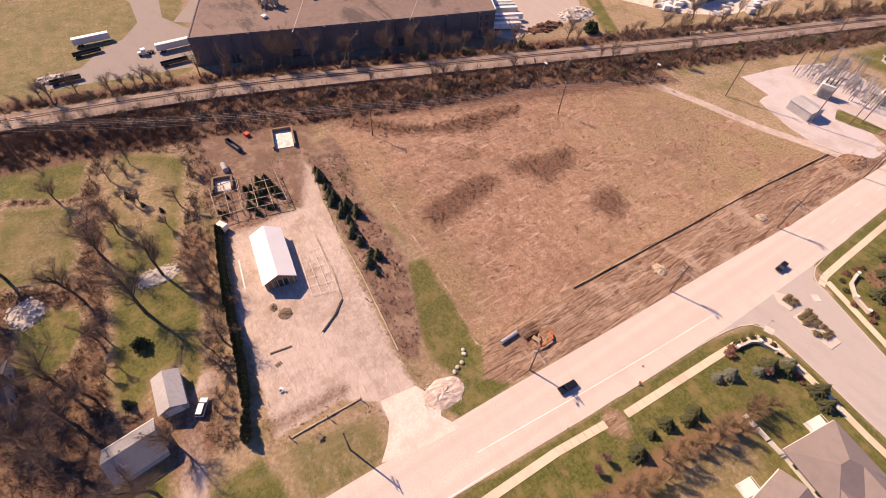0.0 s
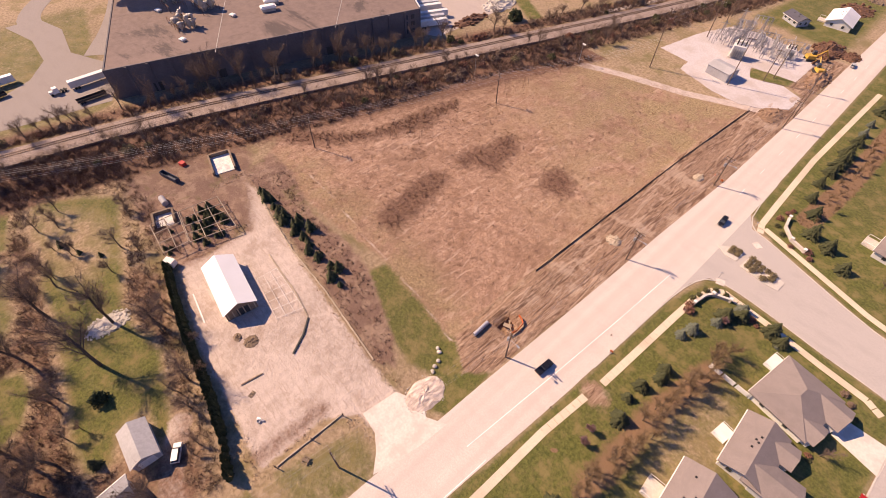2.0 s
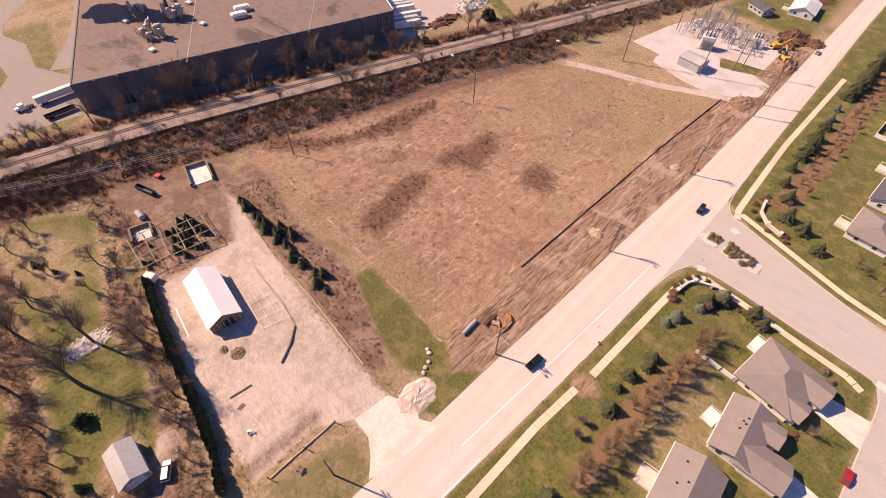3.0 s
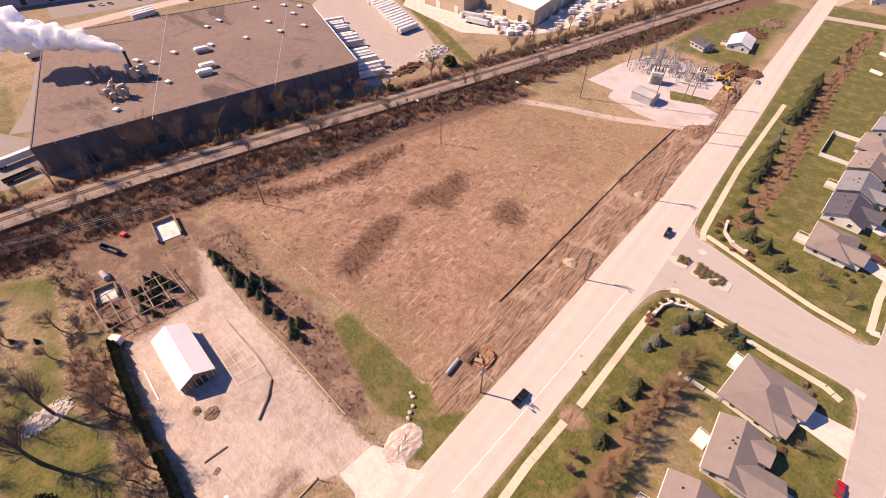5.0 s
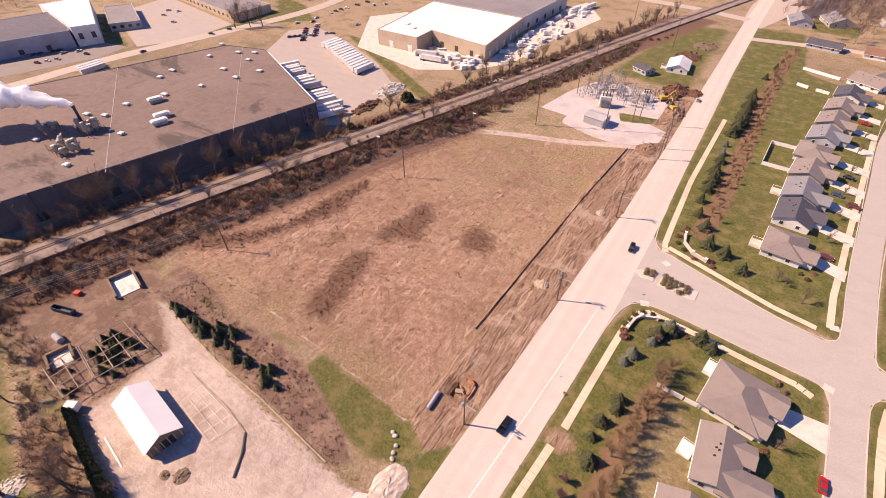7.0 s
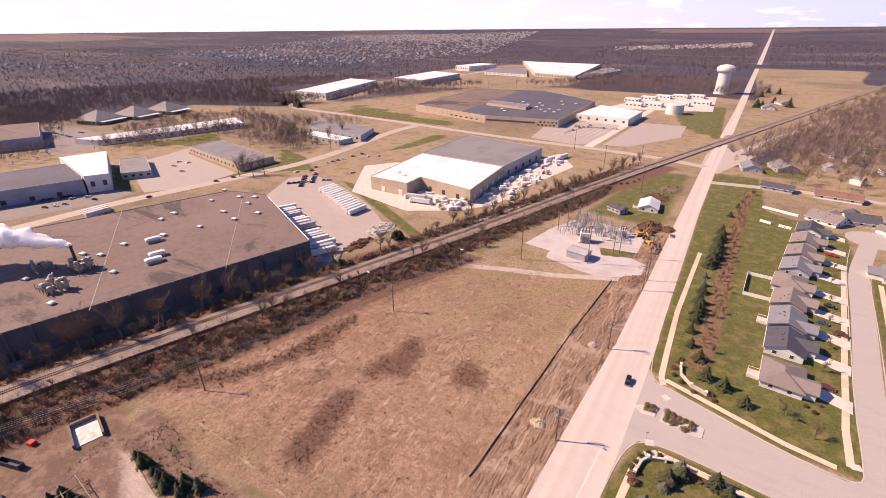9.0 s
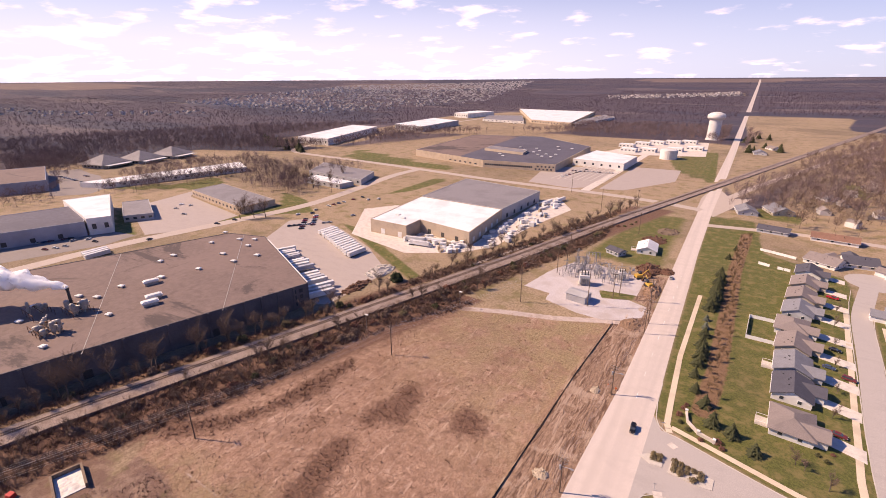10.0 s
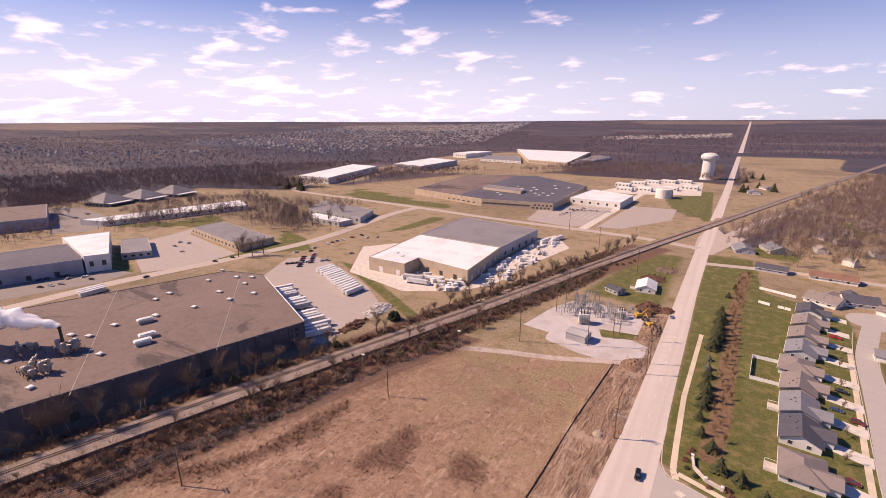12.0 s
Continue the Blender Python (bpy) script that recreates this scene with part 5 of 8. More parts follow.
def hip(g, x0, x1, y0, y1, z, rise, over=0.5):
    """A hipped roof; its ridge runs along the longer side."""
    x0, x1, y0, y1 = x0 - over, x1 + over, y0 - over, y1 + over
    w, d = x1 - x0, y1 - y0
    if d >= w:
        a, b = ((x0 + x1) / 2, y0 + w / 2), ((x0 + x1) / 2, y1 - w / 2)
        top = [(0, 1, 4), (1, 2, 5, 4), (2, 3, 5), (3, 0, 4, 5)]
    else:
        a, b = (x0 + d / 2, (y0 + y1) / 2), (x1 - d / 2, (y0 + y1) / 2)
        top = [(0, 1, 5, 4), (1, 2, 5), (2, 3, 4, 5), (3, 0, 4)]
    k = len(g.v)
    g.add([(x0, y0, z), (x1, y0, z), (x1, y1, z), (x0, y1, z), (*a, z + rise), (*b, z + rise)], top)
    return g.add([(x0, y0, z), (x1, y0, z), (x1, y1, z), (x0, y1, z), (x0, y0, z - 0.2), (x1, y0, z - 0.2), (x1, y1, z - 0.2), (x0, y1, z - 0.2)],
                 [(4, 5, 1, 0), (5, 6, 2, 1), (6, 7, 3, 2), (7, 4, 0, 3), (7, 6, 5, 4)])


def gable_wall(g, x0, x1, y0, y1, h, rise, axis):
    g.box((x0 + x1) / 2, (y0 + y1) / 2, -0.1, x1 - x0, y1 - y0, h + 0.1)
    if axis == "y":
        m = (x0 + x1) / 2
        v = [(x0, y, h) for y in (y0, y1)] + [(x1, y, h) for y in (y0, y1)] + [(m, y, h + rise) for y in (y0, y1)]
    else:
        m = (y0 + y1) / 2
        v = [(x, y0, h) for x in (x1, x0)] + [(x, y1, h) for x in (x1, x0)] + [(x, m, h + rise) for x in (x1, x0)]
    return g.add(v, [(0, 2, 4), (3, 1, 5), (0, 4, 5, 1), (2, 3, 5, 4)])


def window(house, x, y, z, w, h, face):
    """A window with a white frame and a dark pane on the face x- x+ y- or y+."""
    sx, sy = (0.1, w) if face[0] == "x" else (w, 0.1)
    f = part("window", Geo().box(x, y, z, sx + (0 if face[0] == "x" else 0.2), sy + (0.2 if face[0] == "x" else 0), h + 0.2), "trim_white", house)
    s = 0.035 if face[1] == "+" else -0.035
    part("pane", Geo().box(x + (s if face[0] == "x" else 0), y + (s if face[0] == "y" else 0), z + 0.1, sx if face[0] == "x" else w, sy if face[0] == "y" else w, h), "glass", f)


def house(x, y, turn, w, d, roof, wall, label, style="gable", wing=(5.0, 6.4, 1.5), rise=None, deck=True, wall_h=2.1, group="houses along the street", second=None):
    """A one-storey house at its centre: w deep (x), d wide (y), the garage wing towards +x: its depth, width and offset."""
    b = thing("house", label, "house", pose(x, y, 0, 0, 0, turn), group)
    rise = rise or w * 0.21
    x0, x1, y0, y1 = -w / 2, w / 2, -d / 2, d / 2
    wd, ww, wo = wing
    if second:
        sd, sw, so = second
        part("wing_wall", gable_wall(Geo(), x1 - 1.5, x1 + sd, so - sw / 2, so + sw / 2, wall_h, sw * 0.2, "x"), wall, b)
        part("wing_roof", gable(Geo(), 0.5, x1 + sd, so - sw / 2, so + sw / 2, wall_h, sw * 0.2, "x", 0.4), roof, b)
        window(b, x1 + sd, so, 0.7, 1.2, 0.95, "x+")
    if style == "gable":
        part("wall", gable_wall(Geo(), x0, x1, y0, y1, wall_h, rise, "y"), wall, b)
        part("roof", gable(Geo(), x0, x1, y0, y1, wall_h, rise, "y"), roof, b)
    else:
        part("wall", Geo().box(0, 0, -0.1, w, d, wall_h + 0.1), wall, b)
        part("roof", hip(Geo(), x0, x1, y0, y1, wall_h, rise), roof, b)
    if wd:
        a0, a1 = wo - ww / 2, wo + ww / 2
        part("garage_wall", gable_wall(Geo(), x1 - 1.5, x1 + wd, a0, a1, wall_h, ww * 0.22, "x"), wall, b)
        part("garage_roof", gable(Geo(), 0.5, x1 + wd, a0, a1, wall_h, ww * 0.22, "x", 0.4), roof, b)
        gd = part("garage_door", Geo().box(x1 + wd, wo, 0, 0.12, ww * 0.76, 1.6), "trim_white", b, "white panelled garage door")
        for k in range(3):
            part("panel_groove", Geo().box(x1 + wd + 0.065, wo, 0.36 + 0.4 * k, 0.012, ww * 0.74, 0.03), "siding_grey", gd)
    side = y0 if wo > 0 else y1
    part("front_door", Geo().box(x1 + 0.02, (wo - ww / 2 + y0) / 2 if wo > 0 else (wo + ww / 2 + y1) / 2, 0.08, 0.1, 0.75, 1.5), "brick", b, "dark front door")
    for k in (-0.3, 0.05, 0.34):
        window(b, x0, d * k, 0.7, 1.2, 0.95, "x-")
    for k in (-0.25, 0.2):
        window(b, w * k, y0, 0.7, 0.9, 0.95, "y-")
        window(b, w * k, y1, 0.7, 0.9, 0.95, "y+")
    for k in range(4):
        px, py = random.uniform(-w * 0.3, -w * 0.05), random.uniform(y0 * 0.8, y1 * 0.8)
        zz = wall_h + rise * (1 - abs(px) / (w / 2)) if style == "gable" else wall_h + rise * 0.3
        part("roof_vent", Geo().box(px, py, zz - 0.1, 0.4, 0.4, 0.5, 0, 0.7), "black", b)
    part("gutter", Geo().box(x0 - 0.52, 0, wall_h - 0.28, 0.14, d + 0.8, 0.16), "trim_white", b)
    if deck:
        part("deck", Geo().box(x0 - 1.6, -d * 0.15, 0, 3.0, 3.6, 0.45), "deck", b, "pale back deck with steps")
        g = Geo()
        for yy in (-d * 0.15 - 1.75, -d * 0.15 + 1.75):
            g.box(x0 - 1.6, yy, 1.2, 3.0, 0.08, 0.08).box(x0 - 3.0, yy, 0.4, 0.1, 0.1, 0.9)
        part("deck_rail", g, "trim_white", b)
    return b


ROW = [(24.9, 127, 11.4, 12.6, "shingle_brown", "siding_white", "hip", "wide house with a brown-grey hipped roof"),
       (25.6, 143.6, 11.0, 12.6, "shingle_dark", "siding_white", "gable", "white-sided house with a dark shingle roof"),
       (26.4, 157.4, 11.0, 12.4, "shingle_grey", "siding_grey", "gable", "house with a pale grey shingle roof"),
       (27.6, 171.6, 11.6, 12.4, "shingle_brown", "siding_tan", "gable", "house with a brown-grey roof by a white fence"),
       (28.4, 186.4, 12.4, 12.8, "shingle_brown", "siding_white", "hip", "low house with a wide brown-grey roof"),
       (30.4, 201.4, 11.2, 12.4, "shingle_grey", "siding_grey", "gable", "grey-sided house with a pale grey roof"),
       (32.4, 216.4, 11.4, 12.4, "shingle_brown", "siding_tan", "gable", "tan house with a brown-grey roof"),
       (34.4, 231.4, 11.2, 12.4, "shingle_brown", "siding_tan", "gable", "tan house with a brown shingle roof near the turning place"),
       (37.0, 248, 11.2, 12.4, "shingle_dark", "siding_white", "gable", "white house with a dark roof near the turning place")]
for k, (x, y, w, d, roof, wall, style, lab) in enumerate(ROW):
    x, w, d = x - w / 2 + 4.5 + 0.4, 9.0, d - 1.2
    house(x, y, -4 if k < 3 else -7, w, d, roof, wall, lab, style, (2.7, 5.6, 1.8 if k % 2 else -1.6), deck=k in (0, 2))
    ex = x + w / 2 + 2.7
    flat_piece("driveway", [(ex - 0.5, y - 2.2), (38.6 + (y - 130) * 0.085, y - 5.2), (38.8 + (y - 126) * 0.085, y - 0.4), (ex - 0.2, y + 2.4)], "drive", "pale concrete driveway before a garage", 0.075, "driveway")
house(21.2, 71.4, -9, 10.2, 12.4, "shingle_brown", "siding_white", "brown-roofed house on a green corner lot", "hip", (2.2, 5.4, 3.0), deck=False, second=(1.2, 4.2, -3.6))
house(20.3, 56.2, 2, 6.8, 11.6, "shingle_brown", "siding_white", "white house with a brown-grey gable roof", "gable", (4.6, 5.8, -3.2), deck=False, second=(1.9, 4.0, 3.2))
house(17.6, 40.4, 4, 8.2, 11.6, "shingle_brown", "siding_white", "white house with a brown-grey roof at a lawn edge", "gable", (3.2, 5.8, -1.6))
for x, y, w, d, lab in ((16.2, 76.6, 3.2, 4.0, "white back deck with a table at a house corner"), (15.4, 56.0, 2.4, 3.2, "small white back deck with steps")):
    dk = thing("deck", lab, "deck", pose(x, y, 0, 0, 0, -9))
    part("platform", Geo().box(0, 0, 0, w, d, 0.4), "trim_white", dk)
    for u in (-1, 1):
        part("rail", Geo().box(0, u * (d / 2 - 0.05), 0.4, w, 0.07, 0.06).box(0, u * (d / 2 - 0.05), 0.95, w, 0.07, 0.06), "fence_white", dk)
        part("post", Geo().box(-w / 2 + 0.06, u * (d / 2 - 0.06), 0.4, 0.1, 0.1, 0.7), "fence_white", dk)
flat_piece("driveway", [(28.8, 70.6), (37.0, 69.0), (37.2, 75.8), (28.9, 75.4)], "drive", "wide pale concrete driveway", 0.075, "driveway")
flat_piece("driveway", [(26.5, 52), (37.0, 50.0), (37.1, 55.4), (27.2, 56.6)], "drive", "pale concrete driveway before a garage", 0.075, "driveway")
for x, y, t, roof, lab in ((44, 268, 60, "shingle_brown", "brown-roofed house at the end of a street"), (57, 274, 95, "shingle_dark", "white house with a dark roof at a street end"), (72, 262, 150, "shingle_brown", "brown-roofed house beyond the turning place"),
                           (62, 212, 172, "shingle_grey", "grey-roofed house across the street")):
    house(x, y, t, 11, 13, roof, "siding_white", lab, "gable", (4.4, 6, 1.4), deck=False)
# older houses beyond the crossing and by the substation
for x, y, t, w, d, roof, wall, lab in ((11, 352, 10, 11, 15, "shingle_grey", "siding_grey", "pale grey old house near the crossing"), (29, 362, 20, 13, 16, "shingle_grey", "siding_tan", "old house with a pale roof among trees"),
                                       (25, 312, 80, 8, 15, "shingle_dark", "siding_grey", "dark-roofed long house by a lane"), (52, 310, 84, 9, 20, "brick", "siding_white", "long house with a red-brown roof"),
                                       (20, 640, 5, 12, 15, "shingle_grey", "siding_white", "white farmhouse beside the far road"), (34, 690, 30, 10, 14, "shingle_brown", "siding_white", "small white house among conifers"),
                                       (60, 420, 30, 10, 13, "shingle_grey", "siding_white", "white cottage among bare trees"), (92, 470, 10, 10, 13, "shingle_brown", "siding_tan", "tan cottage among bare trees"),
                                       (110, 400, 60, 10, 13, "shingle_grey", "siding_white", "white cottage under bare trees"), (150, 560, 40, 11, 14, "shingle_grey", "siding_white", "pale cottage among bare trees")):
    house(x, y, t, w, d, roof, wall, lab, "gable", (0, 6, 1.5), deck=False, group="")
house(-30.5, 244, 6, 9, 13, "roof_white", "siding_white", "white house with a bright white roof", "gable", (0, 6, 1), deck=True, group="")
house(-43, 231, 60, 5.5, 8, "shingle_dark", "siding_grey", "small dark-roofed cabin on grass", "gable", (0, 6, 1), deck=False, group="", wall_h=2.2)
# buildings under the trees
house(-43.6, -28.9, 8, 6.2, 7.6, "shingle_grey", "siding_grey", "old grey-roofed house beneath bare trees", "gable", (0, 6, 1), 2.1, False, 2.2, "")
house(-66.5, -50.2, 0, 12, 9, "shingle_dark", "siding_grey", "dark-roofed house at the wood edge", "gable", (0, 6, 1), 2.4, False, 2.2, "")
gar = thing("garage", "small grey garage with a pale sheet roof", "garage", pose(-51.2, -21.9, 0, 0, 0, -2))
part("wall", gable_wall(Geo(), -3.5, 3.5, -2.1, 2.1, 2.4, 1.2, "x"), "siding_grey", gar)
part("roof", gable(Geo(), -3.5, 3.5, -2.1, 2.1, 2.4, 1.2, "x", 0.35, 0.12), "wall_grey", gar)
part("garage_door", Geo().box(3.52, 0, 0, 0.08, 2.6, 2.1), "trim_white", gar)
part("window", Geo().box(0, 2.12, 1.1, 0.9, 0.08, 0.8), "glass", gar)


def fence(line, h, label):
    f = thing("garden_fence", label, "fence")
    post = Geo().box(0, 0, 0, 0.14, 0.14, h + 0.12).mesh("post", "fence_white")
    panel = Geo().box(1.2, 0, 0.08, 2.28, 0.06, h - 0.1).box(1.2, 0, h - 0.05, 2.3, 0.1, 0.08).mesh("panel", "fence_white")
    for a, b in zip(line, line[1:]):
        n = max(1, round(math.dist(a, b) / 2.4))
        t = math.degrees(math.atan2(b[1] - a[1], b[0] - a[0]))
        for i in range(n):
            x, y = along(a, b, i / n)
            for name, me in (("post", post), ("panel", panel)):
                ob = new(name, me)
                ob.parent = f
                ob.matrix_basis = pose(x, y, 0, 0, 0, t)
    return f


fence([(7.4, 66.2), (15.6, 65.8)], 1.35, "white vinyl garden fence between two lots")
fence([(15.6, 65.8), (16.3, 68)], 1.35, "short white vinyl fence beside a house")
fence([(23.5, 188.4), (14.6, 188.8), (13.6, 171.4), (22.5, 171)], 1.35, "white vinyl fence round a back garden")
fence([(33, 268), (18.5, 274)], 1.35, "long white vinyl fence behind a house")
fence([(17.6, 252), (22, 250)], 1.35, "white fence panels standing on grass")
fence([(25, 249), (30, 247.5)], 1.35, "white fence panels beside a house")


def stone_wall(line, label):
    """A curved entry wall of stone pillars and pale walling."""
    w = thing("entry_wall", label, "garden wall")
    g = Geo()
    ribbon(g, line, 0.2, 0.2, -0.1, 0.8)
    part("walling", g, "kerb", w)
    g = Geo()
    ribbon(g, line, 0.26, 0.26, 0.8, 0.9)
    part("coping", g, "apron", w, "pale stone coping")
    for x, y in (line[0], line[len(line) // 2], line[-1]):
        p = part("pillar", Geo().box(x, y, -0.1, 0.6, 0.6, 1.3), "apron", w)
        part("cap", Geo().box(x, y, 1.2, 0.75, 0.75, 0.16, 0, 0.8), "trim_white", p)


stone_wall([(-2.1, 77.4), (-1.5, 80.9), (-0.5, 82.6), (2.8, 83.9)], "curved pale stone entry wall among shrubs")
stone_wall([(1.1, 119), (1.7, 115.2), (4.5, 111.9), (8, 110.6)], "curved pale stone entry wall beside spruces")

# ---- the nursery yard and the field's edge ----
M.update({
    "tarp_white": surface("white_film", (0.86, 0.85, 0.84), 0.4, spread=0.02, grain=0.6, stain=0.3, other=(0.8, 0.79, 0.77)),
    "timber": surface("weathered_timber", (0.24, 0.17, 0.12), 0.9, spread=0.25, grain=3, by="object"),
    "timber_pale": surface("pale_timber", (0.46, 0.37, 0.28), 0.9, spread=0.15, grain=3, by="object"),
    "rubble": surface("pinkish_rubble", (0.56, 0.46, 0.405), 0.95, spread=0.3, grain=2.2, stain=0.9, other=(0.34, 0.26, 0.22), stretch=(1, 0.25, 1, 30)),
    "soil": surface("dug_soil", (0.26, 0.16, 0.105), 0.95, spread=0.35, grain=1.5, stain=0.4),
    "sand": surface("white_sand", (0.72, 0.68, 0.64), 0.95, spread=0.12, grain=3, stain=0.7),
    "pipe_grey": surface("grey_pipe", (0.40, 0.40, 0.44), 0.5, 0.3, spread=0.1),
    "orange": surface("orange_plastic", (0.70, 0.16, 0.05), 0.6, spread=0.12),
    "red_plastic": surface("red_plastic", (0.55, 0.04, 0.03), 0.5, spread=0.1),
    "fabric_black": surface("black_silt_fabric", (0.018, 0.017, 0.016), 0.9, spread=0.2),
    "skip_blue": surface("dark_blue_skip", (0.03, 0.045, 0.085), 0.6, 0.2, spread=0.2),
    "rock": surface("pale_rock", (0.62, 0.56, 0.50), 0.9, spread=0.2, grain=4, by="object", bump=0.05),
    "chip": surface("broken_concrete", (0.60, 0.55, 0.50), 0.9, spread=0.25, grain=3, by="island"),
})

# the white shed: long axis along x
shed = thing("polytunnel_shed", "long shed with a bright white film roof", "shed", pose(-71.4, 4.4, 0, 0, 0, -7.5))
part("roof", gable(Geo(), -7.2, 7.2, -3.3, 3.3, 2.6, 1.9, "x", 0.3, 0.1), "tarp_white", shed)
part("end_wall", gable_wall(Geo(), 6.9, 7.1, -3.2, 3.2, 2.6, 1.75, "x"), "timber", shed, "dark boarded gable end with a doorway")
part("end_wall", gable_wall(Geo(), -7.1, -6.9, -3.2, 3.2, 2.6, 1.75, "x"), "timber", shed)
for s in (-1, 1):
    part("side_wall", Geo().box(0, s * 3.2, 0, 13.8, 0.12, 2.6), "tarp_white" if s < 0 else "timber", shed)
part("doorway", Geo().box(7.11, 0.4, 0, 0.06, 2.6, 2.3), "black", shed)
for k in range(6):
    part("board", Geo().box(7.12, -2.8 + 1.12 * k, 0, 0.05, 0.22, 2.5), "timber_pale", shed)


def bay_frame(name, label, corners, h, nx, ny, r, material, group=""):
    """An open frame of posts and rails over a four-cornered plot."""
    f = thing(name, label, "frame", None, group)
    (a, b, c, d) = corners

    def at(u, v):
        p, q = along(a, b, u), along(d, c, u)
        return along(p, q, v)

    for i in range(nx + 1):
        for j in range(ny + 1):
            x, y = at(i / nx, j / ny)
            part("post", Geo().rod((x, y, -0.1), (x, y, h), r, n=6), material, f)
            if i < nx:
                part("rail", Geo().rod((x, y, h), (*at((i + 1) / nx, j / ny), h), r, n=6), material, f)
            if j < ny:
                part("rail", Geo().rod((x, y, h), (*at(i / nx, (j + 1) / ny), h), r, n=6), material, f)
    return f


bay_frame("shade_frame", "open weathered timber frame over nursery trees", [(-99.8, 5.2), (-98.6, 14.4), (-86.4, 13.4), (-88.6, 3.2)], 2.0, 3, 4, 0.09, "timber_pale")
bay_frame("shade_frame", "open timber frame over bare ground", [(-100, -1.8), (-99.8, 4.8), (-89, 3.0), (-89.4, -2.6)], 2.0, 2, 3, 0.09, "timber_pale")
bay_frame("cold_frame", "low open frame of pale metal pipes", [(-70.4, 9.8), (-70.2, 14.6), (-57.2, 13.6), (-58.6, 8.0)], 0.35, 3, 5, 0.03, "trim_white")


def bin_walls(name, cx, cy, turn, w, d, label):
    b = thing(name, label, "storage bin", pose(cx, cy, 0, 0, 0, turn))
    for x, y, sx, sy in ((-w / 2, 0, 0.5, d), (w / 2, 0, 0.5, d), (0, d / 2, w - 0.52, 0.5)):
        for z in range(3):
            part("sleeper", Geo().box(x, y, 0.42 * z, sx, sy, 0.4), "timber", b)
    g = Geo()
    for k in range(7):
        x, y, r = random.uniform(-w * 0.25, w * 0.25), random.uniform(-d * 0.3, d * 0.25), random.uniform(0.9, 1.5)
        g.turned(x, y, [(r, -0.05), (r * 0.75, 0.2), (r * 0.35, 0.32), (0.05, 0.36)], 10)
    g.box(0, 0, -0.04, w - 0.6, d - 0.4, 0.22)
    part("sand", g, "sand", b, "heap of white sand")


bin_walls("storage_bin", -111.8, 21.4, 76, 5.6, 8.0, "three-sided timber bin with white sand")
bin_walls("storage_bin", -101.6, 1.6, 76, 4.6, 4.6, "low timber bin with spilled white sand")

skip = thing("skip", "dark blue steel skip on rough ground", "skip", pose(-115, 8.0, 0, 0, 0, 18))
part("tub", Geo().box(0, 0, 0.15, 6.0, 0.1, 1.3).box(0, 1.15, 0.15, 6.0, 0.1, 1.3).box(-3, 0.575, 0.15, 0.1, 1.25, 1.3).box(3, 0.575, 0.15, 0.1, 1.25, 1.3).box(0, 0.575, 0.1, 6.0, 1.25, 0.1), "skip_blue", skip)
part("skid", Geo().box(0, 0.2, 0, 5.6, 0.15, 0.12).box(0, 0.95, 0, 5.6, 0.15, 0.12), "chassis", skip)
part("rib", Geo().box(-1.5, -0.06, 0.2, 0.12, 0.08, 1.2).box(0, -0.06, 0.2, 0.12, 0.08, 1.2).box(1.5, -0.06, 0.2, 0.12, 0.08, 1.2), "skip_blue", skip)
tub = thing("water_tank", "pale cylindrical tank lying on the ground", "tank", pose(-107.4, 3.8, 0))
part("barrel", Geo().rod((-1.4, 0, 0.8), (1.4, 0, 0.8), 0.75, n=14), "wall_grey", tub)
part("cradle", Geo().box(-0.9, 0, 0, 0.2, 1.3, 0.3).box(0.9, 0, 0, 0.2, 1.3, 0.3), "timber", tub)
solid("red_crate", Geo().box(0, 0, 0, 1.6, 1.3, 0.9, 0.3, 0.92).box(0, 0, 0.9, 1.5, 1.2, 0.08, 0.3), "red_plastic", "red plastic crate on rough ground", "crate", at=pose(-118.4, 13.2, 0))
gt = thing("van_body", "small white box body by the hedge", "box body", pose(-86.8, -2.6, 0, 0, 0, 30))
part("shell", Geo().box(0, 0, 0.3, 2.4, 1.6, 1.6, 0, 0.96), "wall_white", gt)
part("base", Geo().box(0, 0, 0, 2.2, 1.4, 0.3), "chassis", gt)


def edging(name, line, w, h, material, label, step=2.4):
    """A border of logs or boards laid end to end."""
    e = thing(name, label, "edging")
    pts = spread_line(line, step)
    for (x0, y0, a), (x1, y1, _) in zip(pts, pts[1:]):
        d = math.dist((x0, y0), (x1, y1))
        part("log", Geo().box((x0 + x1) / 2, (y0 + y1) / 2, -0.03, d - 0.05, w, h * random.uniform(0.8, 1.2), a + random.gauss(0, 0.02)), material, e)


edging("log_edging", [(-97.4, 23.6), (-84, 21.4), (-72.3, 20.0), (-58, 19.5), (-37.8, 17.6)], 0.28, 0.28, "timber_pale", "line of pale timber edging along a planting strip")
edging("log_edging", [(-75.1, 15.3), (-61.3, 14.4), (-54.5, 13.1)], 0.25, 0.22, "timber_pale", "pale timber border on gravel")
edging("pipe_edging", [(-54.5, 13.1), (-51.8, 10.3), (-49.4, 6.5)], 0.32, 0.3, "black", "dark curved pipe edging on gravel", 1.2)
edging("plank", [(-76.1, -2.3), (-67.7, -3.6)], 0.3, 0.12, "trim_white", "long white plank lying on gravel", 8)
edging("log", [(-50.3, -4.2), (-49.7, 0)], 0.24, 0.24, "timber", "single dark log lying on gravel", 4)
edging("log_edging", [(-33.0, -6.4), (-33.0, 6.8)], 0.26, 0.3, "timber_pale", "pale timber rail at the yard's end")
